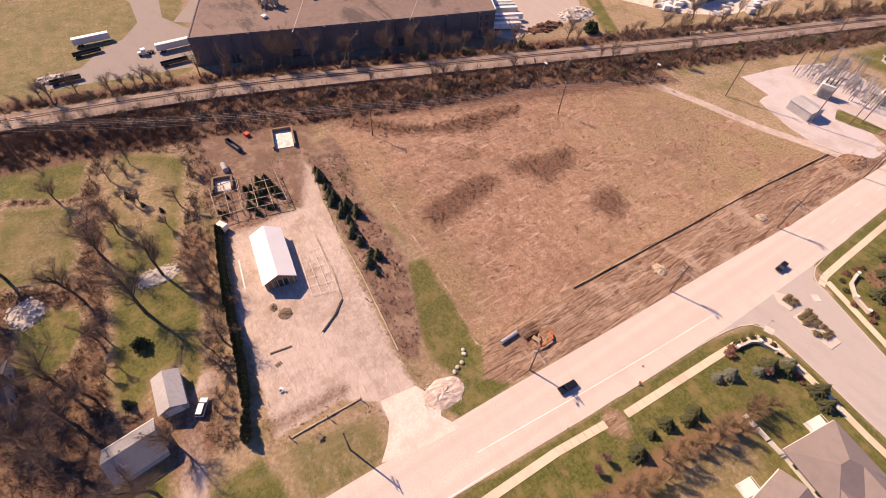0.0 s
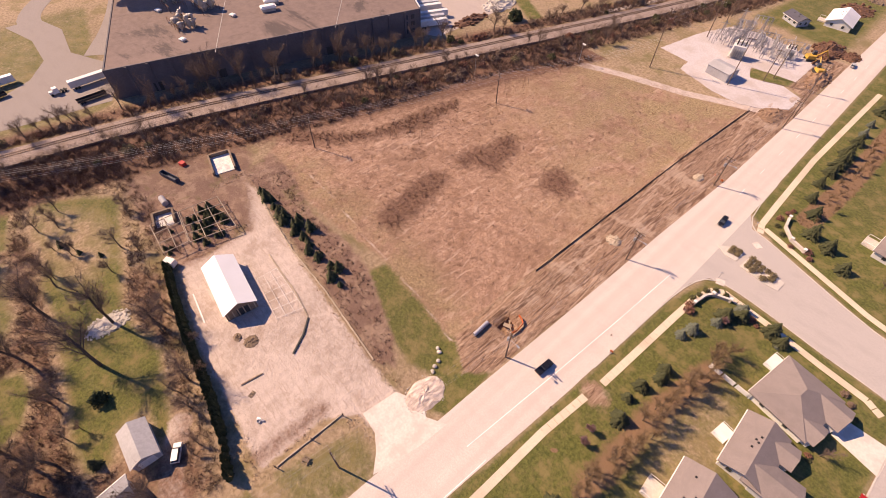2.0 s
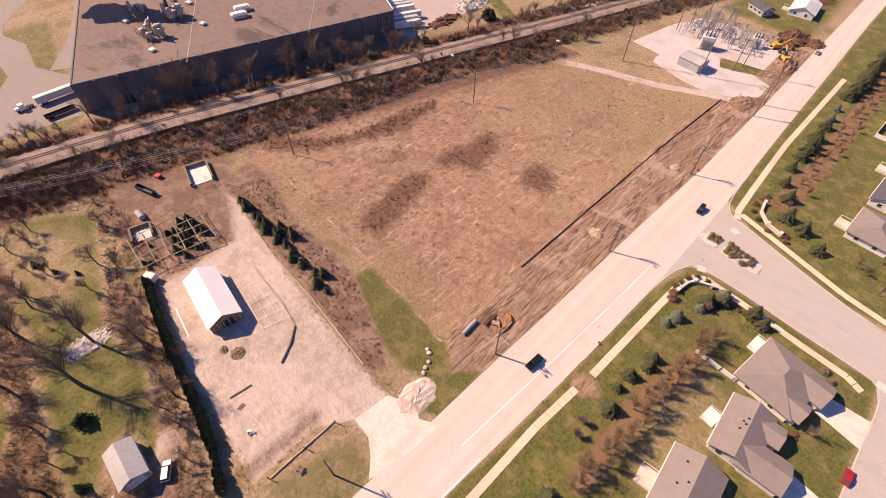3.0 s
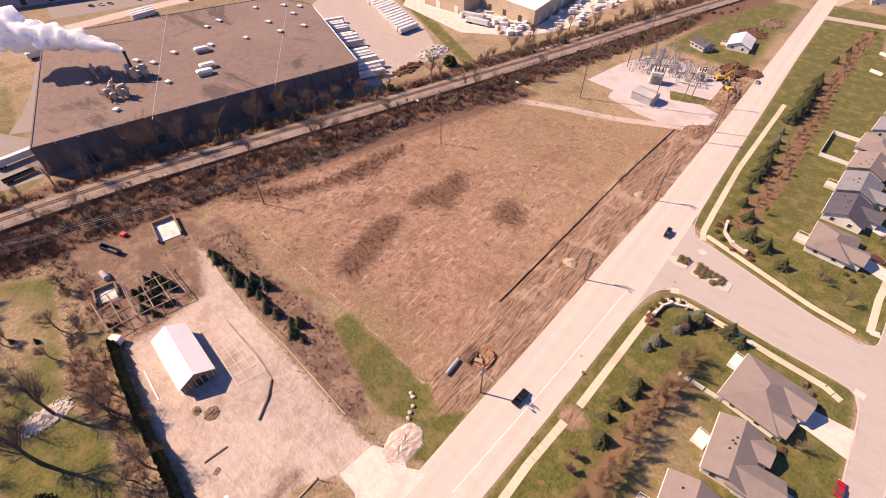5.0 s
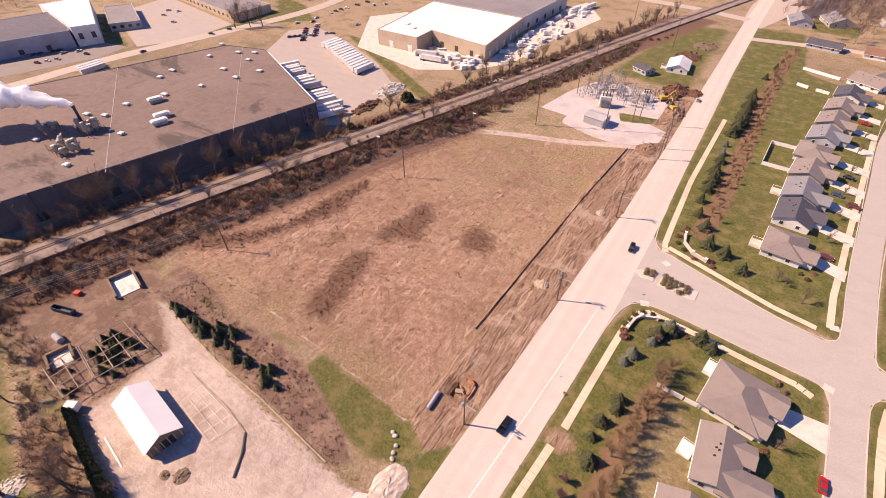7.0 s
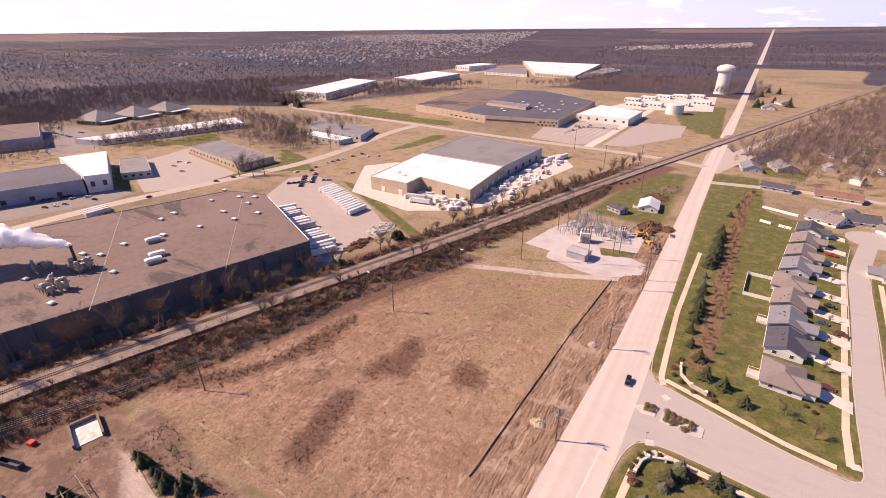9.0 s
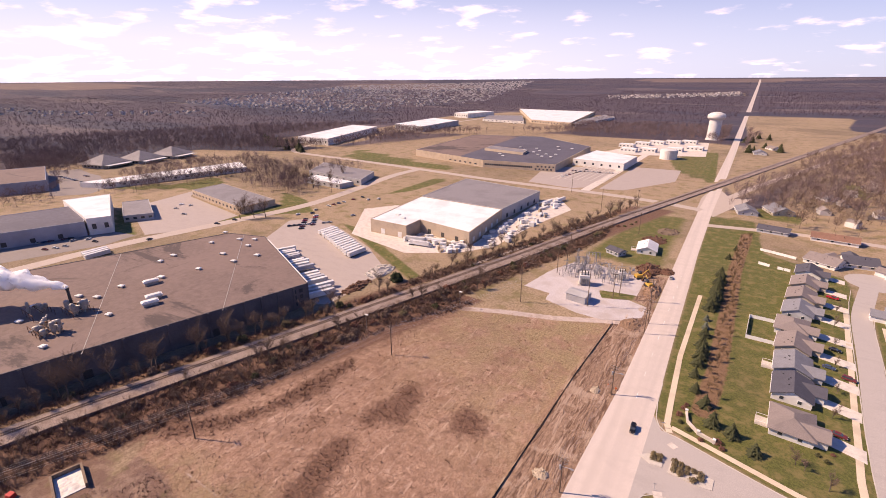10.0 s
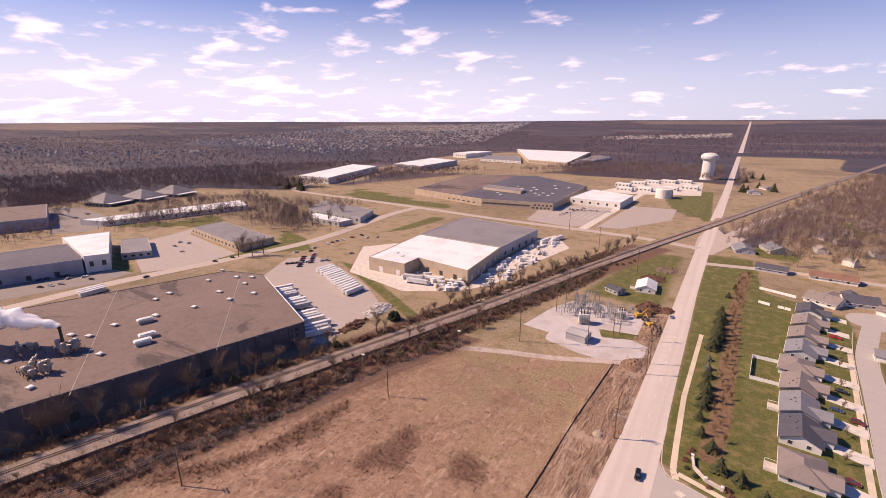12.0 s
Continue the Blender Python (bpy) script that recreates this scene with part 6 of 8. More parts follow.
for x, y in ((-33, -6.6), (-32.6, 6.9), (-32.8, 0.4)):
    solid("post", Geo().rod((0, 0, -0.1), (0, 0, 1.5), 0.1, n=6), "timber", "short dark timber post at the yard edge", "post", at=pose(x, y, 0))

bench = thing("picnic_table", "weathered wooden picnic table on dry grass", "table", pose(-30.5, -2.2, 0, 0, 0, 25))
bench.scale = TRUE
part("tabletop", Geo().box(0, 0, 0.7, 1.9, 0.8, 0.06), "timber", bench)
for s in (-1, 1):
    part("seat", Geo().box(0, s * 0.75, 0.42, 1.9, 0.28, 0.05), "timber", bench)
    part("leg", Geo().box(s * 0.7, 0, 0, 0.1, 1.5, 0.44).box(s * 0.7, 0, 0.44, 0.1, 0.6, 0.26), "timber", bench)
pal = thing("pallet", "old wooden pallet leaning flat on gravel", "pallet", pose(-47.3, -3.5, 0, 0, 0, 20))
pal.scale = TRUE
for k in range(5):
    part("board", Geo().box(-0.5 + 0.25 * k, 0, 0.1, 0.14, 1.8, 0.03), "timber", pal)
for k in (-0.8, 0, 0.8):
    part("bearer", Geo().box(0, k, 0, 1.2, 0.1, 0.1), "timber", pal)
heap = thing("garden_clutter", "small heap of pale tubs and sheeting", "clutter", pose(-42.1, -5, 0))
heap.scale = TRUE
part("tub", Geo().turned(0.3, 0, [(0.4, 0), (0.5, 0.5), (0.42, 0.5), (0.4, 0.1)], 10), "pipe_grey", heap)
part("sheet", Geo().box(-0.4, 0.3, 0, 1.0, 0.7, 0.12, 0.5), "tarp_white", heap)
part("drum", Geo().rod((0.5, 0.8, 0.25), (1.1, 1.0, 0.25), 0.25, n=10), "steel_blue", heap)


def lumps(g, cx, cy, rx, ry, n, lo, hi, seed, pile=0.0):
    """Broken pieces scattered over an oval, heaped up towards its middle."""
    rnd = random.Random(seed)
    for _ in range(n):
        r, a = math.sqrt(rnd.random()), rnd.uniform(0, 6.283)
        x, y, s = cx + rx * r * math.cos(a), cy + ry * r * math.sin(a), rnd.uniform(lo, hi)
        g.box(x, y, pile * (1 - r * r) * rnd.uniform(0.3, 1) - s * 0.3, s, s * rnd.uniform(0.6, 1.2), s * rnd.uniform(0.4, 0.9), rnd.uniform(0, 3), rnd.uniform(0.4, 0.9))


def mound(name, cx, cy, rx, ry, h, n, material, label, seed, lo=0.2, hi=0.6, category="heap"):
    m = thing(name, label, category)
    g = Geo()
    rnd = random.Random(seed)
    rings, seg = 6, 22
    v = [(cx, cy, h)]
    for i in range(1, rings + 1):
        for j in range(seg):
            k = i / rings * (1 + rnd.uniform(-0.12, 0.12))
            a = 2 * math.pi * j / seg
            v.append((cx + rx * k * math.cos(a), cy + ry * k * math.sin(a), h * max(0, 1 - k ** 1.6) * rnd.uniform(0.6, 1.25) - (0.15 if i == rings else 0)))
    f = [(0, 1 + j, 1 + (j + 1) % seg) for j in range(seg)]
    for i in range(rings - 1):
        for j in range(seg):
            p, q = 1 + i * seg, 1 + (i + 1) * seg
            f.append((p + j, q + j, q + (j + 1) % seg, p + (j + 1) % seg))
    g.add(v, f)
    part("base", g, material, m)
    g = Geo()
    lumps(g, cx, cy, rx * 1.05, ry * 1.05, n, lo, hi, seed, h * 0.8)
    tagged(part("rubble", g, "chip" if material in ("sand", "rock", "rubble") else material, m), kind="stuff")


mound("rubble_heap", -25.8, 20.7, 3.2, 4.6, 0.55, 110, "rubble", "pale rubble heap beside the driveway", 4, 0.08, 0.26)
mound("debris_heap", -80.5, -18.4, 2.6, 4.4, 0.25, 420, "rock", "scattered white debris heap on grass", 6, 0.12, 0.5)
mound("stone_heap", -84, -43, 4, 3.5, 1.2, 120, "rock", "heap of grey stones at the wood edge", 7, 0.3, 0.8)
mound("soil_heap", -57.4, 1.6, 1.6, 1.6, 0.4, 12, "timber", "small dark soil heap on gravel", 8, 0.2, 0.5)
mound("soil_heap", -60.1, 0, 1.2, 0.9, 0.35, 10, "timber", "small dark soil heap near the shed", 9, 0.2, 0.5)
mound("rubble_heap", -24.2, 79.5, 2.0, 1.6, 0.7, 40, "timber_pale", "pale stones round a manhole in dug ground", 12, 0.2, 0.6)
mound("rubble_heap", -22, 116, 1.4, 1.8, 0.5, 30, "timber_pale", "pale spoil heap beside the road", 14, 0.2, 0.5)
mound("scrap_heap", -174.6, -30.6, 2.4, 4.2, 0.9, 130, "rock", "heap of white sheeting and scrap beside a yard", 24, 0.3, 1.2)
mound("scrap_heap", -130.5, 151, 5, 8, 1.6, 160, "rock", "heap of pale scrap beside a yard", 15, 0.5, 1.5)
mound("scrap_heap", -128, 132, 3, 9, 1.2, 90, "rust", "rusty scrap along the edge of a yard", 16, 0.5, 1.4)
mound("soil_heap", -19.6, 194, 3.4, 9, 1.5, 160, "soil", "long heap of brown dug soil by the road", 20, 0.2, 0.6)
mound("soil_heap", -21.5, 160.5, 3.6, 5, 0.9, 90, "soil", "low heap of brown soil in dug ground", 21, 0.2, 0.5)
mound("brush_heap", -25, 217, 5, 8, 2.0, 200, "rust", "heap of rusty scrap and brushwood", 17, 0.4, 1.4)
mound("scrap_heap", -30, 262, 6, 8, 1.0, 90, "rust", "scattered scrap on rough grass", 18, 0.4, 1.3)
mound("scrap_heap", -26, 282, 6, 7, 1.0, 80, "timber", "scattered timber on rough grass", 19, 0.4, 1.5)
for k, (x, y) in enumerate(((-31.2, 28.7), (-30.4, 28.4), (-29.1, 27), (-28.7, 25.7), (-28.2, 24.7))):
    g = Geo().turned(0, 0, [(0.3, -0.1), (0.45, 0.15), (0.38, 0.38), (0.12, 0.5)], 7)
    ob = solid("boulder", g, "rock", "pale rounded boulder on the grass", "boulder", "boulders by the verge", at=pose(x, y, 0, 0, 0, 40 * k))
    ob.scale = (random.uniform(0.8, 1.3), random.uniform(0.8, 1.2), random.uniform(0.8, 1.1))

culv = thing("culvert_pipe", "grey corrugated culvert pipe lying on dirt", "pipe")
pts = [(-28.4, 36.2, 0.5), (-28.6, 40.4, 0.5)]
part("barrel", Geo().rod(*pts, 0.42, n=16), "pipe_grey", culv)
for k in range(12):
    y = 36.4 + 0.33 * k
    part("rib", Geo().rod((-28.4 - 0.05 * k * 0.33, y, 0.5), (-28.4 - 0.05 * k * 0.33, y + 0.08, 0.5), 0.46, n=16), "pipe_grey", culv)
net = thing("barrier_mesh", "orange plastic barrier mesh round a pit", "barrier")
for (x0, y0), (x1, y1) in zip([(-23.6, 41.6), (-23.2, 43.6), (-23.5, 45.8), (-24.6, 46.4)], [(-23.2, 43.6), (-23.5, 45.8), (-24.6, 46.4), (-25.4, 46.5)]):
    t = math.atan2(y1 - y0, x1 - x0)
    d = math.dist((x0, y0), (x1, y1))
    part("panel", Geo().box((x0 + x1) / 2, (y0 + y1) / 2, 0.1, d, 0.05, 0.75, t), "orange", net)
    part("stake", Geo().box(x0, y0, -0.2, 0.07, 0.07, 1.2), "timber", net)
solid("pit_board", Geo().box(0, 0, -1.2, 1.6, 0.9, 0.25, 0.4).box(0.3, 0.5, -1.0, 0.2, 2.4, 0.12, 0.9), "timber_pale", "pale boards lying in a dug pit", "boards", at=pose(-25.8, 43.6, 0))
silt = thing("silt_fence", "long black fabric silt fence on stakes", "fence")
line = spread_line([(-30.8, 58.4), (-30.2, 80), (-29.2, 120), (-27.2, 157.5)], 3.0)
for (x0, y0, a), (x1, y1, _) in zip(line, line[1:]):
    d = math.dist((x0, y0), (x1, y1))
    part("fabric", Geo().box((x0 + x1) / 2, (y0 + y1) / 2, 0.02, d, 0.04, 0.34, a), "fabric_black", silt)
    part("stake", Geo().box(x0, y0, -0.1, 0.05, 0.05, 0.8), "timber", silt)
for x, y, lab in ((-17.0, 119, "orange warning board at the roadside"), (-7.4, 54.2, "orange warning board on the verge")):
    s = thing("warning_board", lab, "sign", pose(x, y, 0, 0, 0, 10))
    s.scale = TRUE
    part("board", Geo().box(0, 0, 0.5, 0.9, 0.05, 0.9), "orange", s)
    part("stand", Geo().box(-0.3, 0, 0, 0.05, 0.6, 0.5).box(0.3, 0, 0, 0.05, 0.6, 0.5), "metal", s)
    part("foot", Geo().box(0, 0, 0, 0.9, 0.9, 0.05), "black", s)
cone = thing("traffic_cone", "orange traffic cone in dug ground", "cone", pose(-19.5, 120.5, 0))
cone.scale = TRUE
part("body", Geo().turned(0, 0, [(0.2, 0.04), (0.05, 0.75)], 10), "orange", cone)
part("foot", Geo().box(0, 0, 0, 0.45, 0.45, 0.05), "orange", cone)
# wrapped bales and pallets round the depot
for k in range(110):
    x, y = (random.uniform(-146, -113), random.uniform(188, 203)) if k < 48 else (random.uniform(-112, -96), random.uniform(204, 312))
    bale = thing("wrapped_bale", "white wrapped bale stacked in a yard", "bale", pose(x, y, 0, 0, 0, random.uniform(0, 90)), "bales round the depot")
    w, d, h = random.uniform(1.6, 4.6), random.uniform(1.2, 2.4), random.uniform(0.8, 2.2)
    part("wrapping", Geo().box(0, 0, 0.15, w, d, h, 0, 0.92), "bag" if random.random() < 0.75 else "timber_pale", bale)
    part("pallet", Geo().box(0, 0, 0, w, d, 0.14), "timber", bale)

# ---- poles, wires, substation ----
M["wire"] = surface("wire", (0.55, 0.52, 0.5), 0.45, 0.3, spread=0.1)
M["insulator"] = surface("porcelain", (0.5, 0.48, 0.47), 0.3, spread=0.1)


def utility_pole(x, y, h, turn, label, arms=2, lamp=False, group="utility poles"):
    """A wooden pole with crossarms across the line's direction (turn, degrees)."""
    p = thing("utility_pole", label, "utility pole", pose(x, y, 0, 0, 0, turn), group)
    part("pole", Geo().rod((0, 0, -0.2), (0, 0, h), 0.17, 0.11, n=8), "wood_pole", p)
    for k in range(arms):
        z = h - 0.35 - 0.9 * k
        arm = part("crossarm", Geo().box(0, 0.14, z, 2.4, 0.12, 0.14), "wood_pole", p)
        for s in (-1.1, -0.4, 0.4, 1.1):
            part("insulator", Geo().turned(s, 0.14, [(0.06, z + 0.14), (0.08, z + 0.2), (0.04, z + 0.32)], 6), "insulator", arm)
        part("brace", Geo().rod((-0.7, 0.14, z), (0, 0.14, z - 0.6), 0.03, n=4).rod((0.7, 0.14, z), (0, 0.14, z - 0.6), 0.03, n=4), "metal", p)
    if lamp:
        part("lamp_arm", Geo().rod((0, 0, h - 2.2), (1.9, 0, h - 1.7), 0.05, n=6), "metal", p)
        part("lamp_head", Geo().box(2.1, 0, h - 1.85, 0.7, 0.3, 0.16), "metal", p)
        part("transformer", Geo().turned(-0.4, 0, [(0.25, h - 3), (0.28, h - 2.9), (0.28, h - 2.1), (0.2, h - 2)], 10), "metal", p)
    return p


def span(a, b, offs, sag, group, r=0.015):
    """Wires from pole to pole: a, b are (x, y), offs are (across, height)."""
    t = math.atan2(b[1] - a[1], b[0] - a[0])
    nx, ny = math.sin(t), -math.cos(t)
    for o, z in offs:
        g, v = Geo(), []
        for k in range(9):
            u = k / 8
            x, y = along(a, b, u)
            h = z - sag * 4 * u * (1 - u)
            for c, s in ((1, 0), (-0.5, 0.87), (-0.5, -0.87)):
                v.append((x + nx * (o + r * c), y + ny * (o + r * c), h + r * s))
        g.add(v, [(3 * k + i, 3 * k + (i + 1) % 3, 3 * k + 3 + (i + 1) % 3, 3 * k + 3 + i) for k in range(8) for i in range(3)])
        solid("power_line", g, "wire", "thin grey overhead power line", "power line", group)


ROADSIDE = [(-35.5, -74), (-30.5, -36), (-25.8, 1.4), (-20.9, 37.6), (-19.0, 76.9), (-17.7, 116.4), (-16.2, 156), (-18.6, 183)]
for k, (x, y) in enumerate(ROADSIDE):
    utility_pole(x, y, 9.5, -5, "wooden roadside utility pole with crossarms", 2, k in (3, 4, 5), "roadside poles")
for a, b in zip(ROADSIDE, ROADSIDE[1:]):
    span(a, b, [(-1.1, 9.4), (-0.4, 9.4), (0.4, 9.4), (1.1, 9.4), (0.1, 7.6), (0.1, 6.9)], 0.8, "roadside wires", 0.007)
utility_pole(-16.3, 164.3, 9.5, -5, "wooden roadside utility pole near the substation", 1, False, "roadside poles")
RAILSIDE = [(-165, -124), (-138.6, -41), (-101.2, 44.2), (-82.7, 99.4), (-62.4, 156)]
for x, y in RAILSIDE[:-1]:
    utility_pole(x, y, 10.5, -18, "tall wooden power pole at the field's edge", 2, False, "railside poles")
utility_pole(-62.4, 156, 20, -18, "very tall slim power pole on rough grass", 2, False, "railside poles")
for a, b in zip(RAILSIDE, RAILSIDE[1:]):
    z = 10.3
    span(a, b, [(-1.1, z), (-0.4, z), (0.4, z), (1.1, z), (-1.1, z - 0.9), (1.1, z - 0.9), (0.1, 8.2)], 1.2, "railside wires")
for x, y, h in ((-60, 192, 13), (-58, 199, 13), (-61.8, 215.5, 15), (-38.9, 166.4, 16), (-30.5, 182.9, 12), (-32, 178, 11), (-39.5, 269.8, 15), (-70.7, 308.4, 15), (-104, 350, 15), (-52, 330, 12)):
    utility_pole(x, y, h, 30, "tall dark wooden pole by the substation", 1, False, "tall poles")
for a, b, z in (((-62.4, 156), (-60, 192), 16), ((-60, 192), (-61.8, 215.5), 15), ((-61.8, 215.5), (-39.5, 269.8), 14), ((-39.5, 269.8), (-52, 330), 11.5), ((-38.9, 166.4), (-62.4, 156), 17), ((-39.5, 269.8), (-70.7, 308.4), 14)):
    span(a, b, [(-1, z), (0, z + 0.4), (1, z)], 1.0, "substation wires")
# a light mast with a white head at the track's end, one by the rail brush
for x, y in ((-80.4, 139.0), (-99, 106)):
    m = thing("light_mast", "slim mast with a white lamp head", "lamp post", pose(x, y, 0))
    part("mast", Geo().rod((0, 0, -0.1), (0, 0, 7), 0.08, 0.05, n=6), "metal", m)
    part("lamp_head", Geo().box(0.4, 0, 6.9, 1.2, 0.5, 0.25), "trim_white", m)
# street furniture at the corner
for x, y, lab in ((-1.9, 88.3, "slim street sign post on a corner"), (-3.4, 109.6, "slim street sign post by the verge")):
    s = thing("street_sign", lab, "sign", pose(x, y, 0, 0, 0, 20))
    s.scale = TRUE
    part("post", Geo().rod((0, 0, 0), (0, 0, 2.8), 0.05, n=6), "metal", s)
    part("plate", Geo().box(0, 0, 2.5, 0.9, 0.04, 0.25), "steel_blue", s)
for x, y in ((-9.6, 57.5), (-8.4, 36.4)):
    h = thing("hydrant", "small dark hydrant on the verge", "hydrant", pose(x, y, 0))
    h.scale = TRUE
    part("barrel", Geo().turned(0, 0, [(0.16, 0), (0.12, 0.1), (0.12, 0.55), (0.05, 0.7)], 8), "rust", h)
    part("nozzle", Geo().rod((-0.2, 0, 0.45), (0.2, 0, 0.45), 0.06, n=6), "rust", h)

# substation: control house, transformers, switch steelwork
ctl = thing("control_house", "long pale grey metal control house", "control house", pose(-43.6, 170.4, 0, 0, 0, -8))
part("wall", gable_wall(Geo(), -4, 4, -3, 3, 3.0, 0.7, "x"), "wall_grey", ctl)
part("roof", gable(Geo(), -4, 4, -3, 3, 3.0, 0.7, "x", 0.25, 0.1), "wall_grey", ctl)
part("door", Geo().box(4.02, 0, 0, 0.08, 1.1, 2.1), "steel_blue", ctl)
for k in range(7):
    part("wall_rib", Geo().box(-3.6 + 1.2 * k, -3.03, 0.1, 0.1, 0.06, 2.8), "metal", ctl)


def transformer(x, y, turn, s=1.0):
    t = thing("transformer", "white high-voltage transformer with radiators", "transformer", pose(x, y, 0, 0, 0, turn), "transformers")
    part("tank", Geo().box(0, 0, 0.4, 3.6 * s, 2.4 * s, 3.2 * s), "wall_white", t)
    part("plinth", Geo().box(0, 0, -0.1, 4.4 * s, 3.4 * s, 0.5), "kerb", t)
    for k in range(6):
        part("radiator", Geo().box((-1.5 + 0.6 * k) * s, -1.7 * s, 0.7, 0.16, 0.9 * s, 2.4 * s), "metal", t)
    part("conservator", Geo().rod((-1.5 * s, 0.6, 4.3 * s), (1.5 * s, 0.6, 4.3 * s), 0.45 * s, n=10).box(0, 0.6, 3.5 * s, 0.3, 0.3, 0.6), "wall_white", t)
    for k in (-1, 0, 1):
        part("bushing", Geo().turned(k * 1.1 * s, -0.4, [(0.18, 3.6 * s), (0.28, 3.8 * s), (0.16, 4.2 * s), (0.26, 4.5 * s), (0.1, 5.6 * s)], 8), "soot", t)


transformer(-46.0, 186.5, 20, 1.2)
transformer(-33.5, 200.5, 20, 0.9)
M["bus"] = surface("dull_grey_steel", (0.33, 0.32, 0.33), 0.6, 0.35, spread=0.3, grain=0.3)


def gantry(x, y, turn, w, h, label):
    """A lattice gantry: two legs and a beam of crossed angle bars."""
    g0 = thing("switch_gantry", label, "gantry", pose(x, y, 0, 0, 0, turn), "switch gantries")
    for s in (-1, 1):
        leg = Geo()
        for a in (-0.4, 0.4):
            leg.rod((s * w / 2 + a, 0, 0), (s * w / 2 + a * 0.6, 0, h), 0.07, n=4)
        n = int(h / 1.2)
        for k in range(n):
            leg.rod((s * w / 2 - 0.4, 0, h * k / n), (s * w / 2 + 0.4, 0, h * (k + 1) / n), 0.045, n=4)
        part("leg", leg, "bus", g0)
    beam = Geo()
    for a in (-0.3, 0.3):
        beam.rod((-w / 2, a, h), (w / 2, a, h), 0.07, n=4)
    n = int(w / 1.1)
    for k in range(n):
        beam.rod((-w / 2 + w * k / n, -0.3, h), (-w / 2 + w * (k + 1) / n, 0.3, h), 0.045, n=4)
    part("beam", beam, "bus", g0)
    for k in range(int(w / 1.6)):
        xx = -w / 2 + 1 + 1.6 * k
        part("insulator", Geo().turned(xx, 0, [(0.08, h - 1.5), (0.2, h - 1.3), (0.1, h - 1.0), (0.2, h - 0.7), (0.1, h - 0.3), (0.1, h)], 6), "insulator", g0)
        part("switch_blade", Geo().rod((xx, -1.6, h * 0.62), (xx, 1.6, h * 0.7), 0.05, n=4).rod((xx, 1.5, h * 0.7), (xx, 1.5, h), 0.035, n=4), "bus", g0)
    return g0


for k in range(5):
    gantry(-53.5 + 1.0 * k, 190 + 5.6 * k, (20, 34, 12, 110, 24)[k], 6, (5.5, 4.5, 6.5, 5, 5.5)[k], "tall grey steel switch gantry with insulators")
for k in range(4):
    gantry(-40 + 2.4 * k, 204 - 3 * k, 110, 6, 3.6, "low grey steel switch gantry with insulators")
for x, y, h in ((-56, 193, 7.5), (-49, 197, 9), (-55, 206, 8.5), (-47, 207, 7.5), (-42, 196, 5.5), (-51, 201, 7)):
    m = thing("lattice_mast", "slim grey steel lattice mast", "mast", pose(x, y, 0, 0, 0, 20), "lattice masts")
    for a, b in ((-1, -1), (1, -1), (1, 1), (-1, 1)):
        part("leg", Geo().rod((a * 0.7, b * 0.7, 0), (a * 0.15, b * 0.15, h), 0.09, n=4), "bus", m)
    bars = Geo()
    for k in range(int(h / 1.5)):
        u, v = 0.7 - 0.55 * 1.5 * k / h, 0.7 - 0.55 * 1.5 * (k + 1) / h
        bars.rod((-u, -u, 1.5 * k), (v, -v, 1.5 * k + 1.5), 0.06, n=4).rod((u, u, 1.5 * k), (-v, v, 1.5 * k + 1.5), 0.06, n=4)
    tagged(part("bracing", bars, "bus", m), kind="stuff")
    part("crossarm", Geo().rod((-1.8, 0, h - 1), (1.8, 0, h - 1), 0.09, n=4), "bus", m)
rnd = random.Random(11)
for k in range(30):
    x, y = rnd.uniform(-56, -30), rnd.uniform(190, 207)
    b = thing("breaker", "grey circuit breaker on a steel stand", "circuit breaker", pose(x, y, 0, 0, 0, 20), "breakers")
    h = rnd.uniform(1.4, 2.4)
    part("stand", Geo().box(-0.4, 0, 0, 0.1, 0.1, h).box(0.4, 0, 0, 0.1, 0.1, h).box(0, 0, h - 0.1, 1.1, 0.3, 0.15), "bus", b)
    part("cabinet", Geo().box(0, 0, h, 1.0, 0.6, 0.7), "wall_grey", b)
    for s in (-0.4, 0, 0.4):
        part("bushing", Geo().turned(s, 0, [(0.1, h + 0.7), (0.16, h + 0.9), (0.08, h + 1.2), (0.14, h + 1.4), (0.05, h + 1.9)], 6), "insulator", b)

rnd = random.Random(12)
for k in range(18):
    # tubular busbars on posts, at two levels
    x, y, t = rnd.uniform(-55, -34), rnd.uniform(191, 207), radians(rnd.choice((20, 110)) + rnd.gauss(0, 4))
    w, h = rnd.uniform(5, 11), rnd.choice((2.4, 3.4, 4.4, 5.4)) * (1.0 if x < -46 else 0.62)
    b = thing("busbar", "grey tubular busbar on steel posts", "busbar", pose(x, y, 0, 0, 0, math.degrees(t)), "busbars")
    part("tube", Geo().rod((-w / 2, 0, h + 0.7), (w / 2, 0, h + 0.7), 0.07, n=5), "bus", b)
    for s in (-0.38, 0.38):
        part("post", Geo().rod((s * w, 0, -0.1), (s * w, 0, h), 0.12, 0.09, n=5).box(s * w, 0, h - 0.05, 0.9, 0.2, 0.12), "bus", b)
        part("insulator", Geo().turned(s * w, 0, [(0.09, h), (0.18, h + 0.2), (0.1, h + 0.35), (0.17, h + 0.5), (0.07, h + 0.7)], 6), "insulator", b)

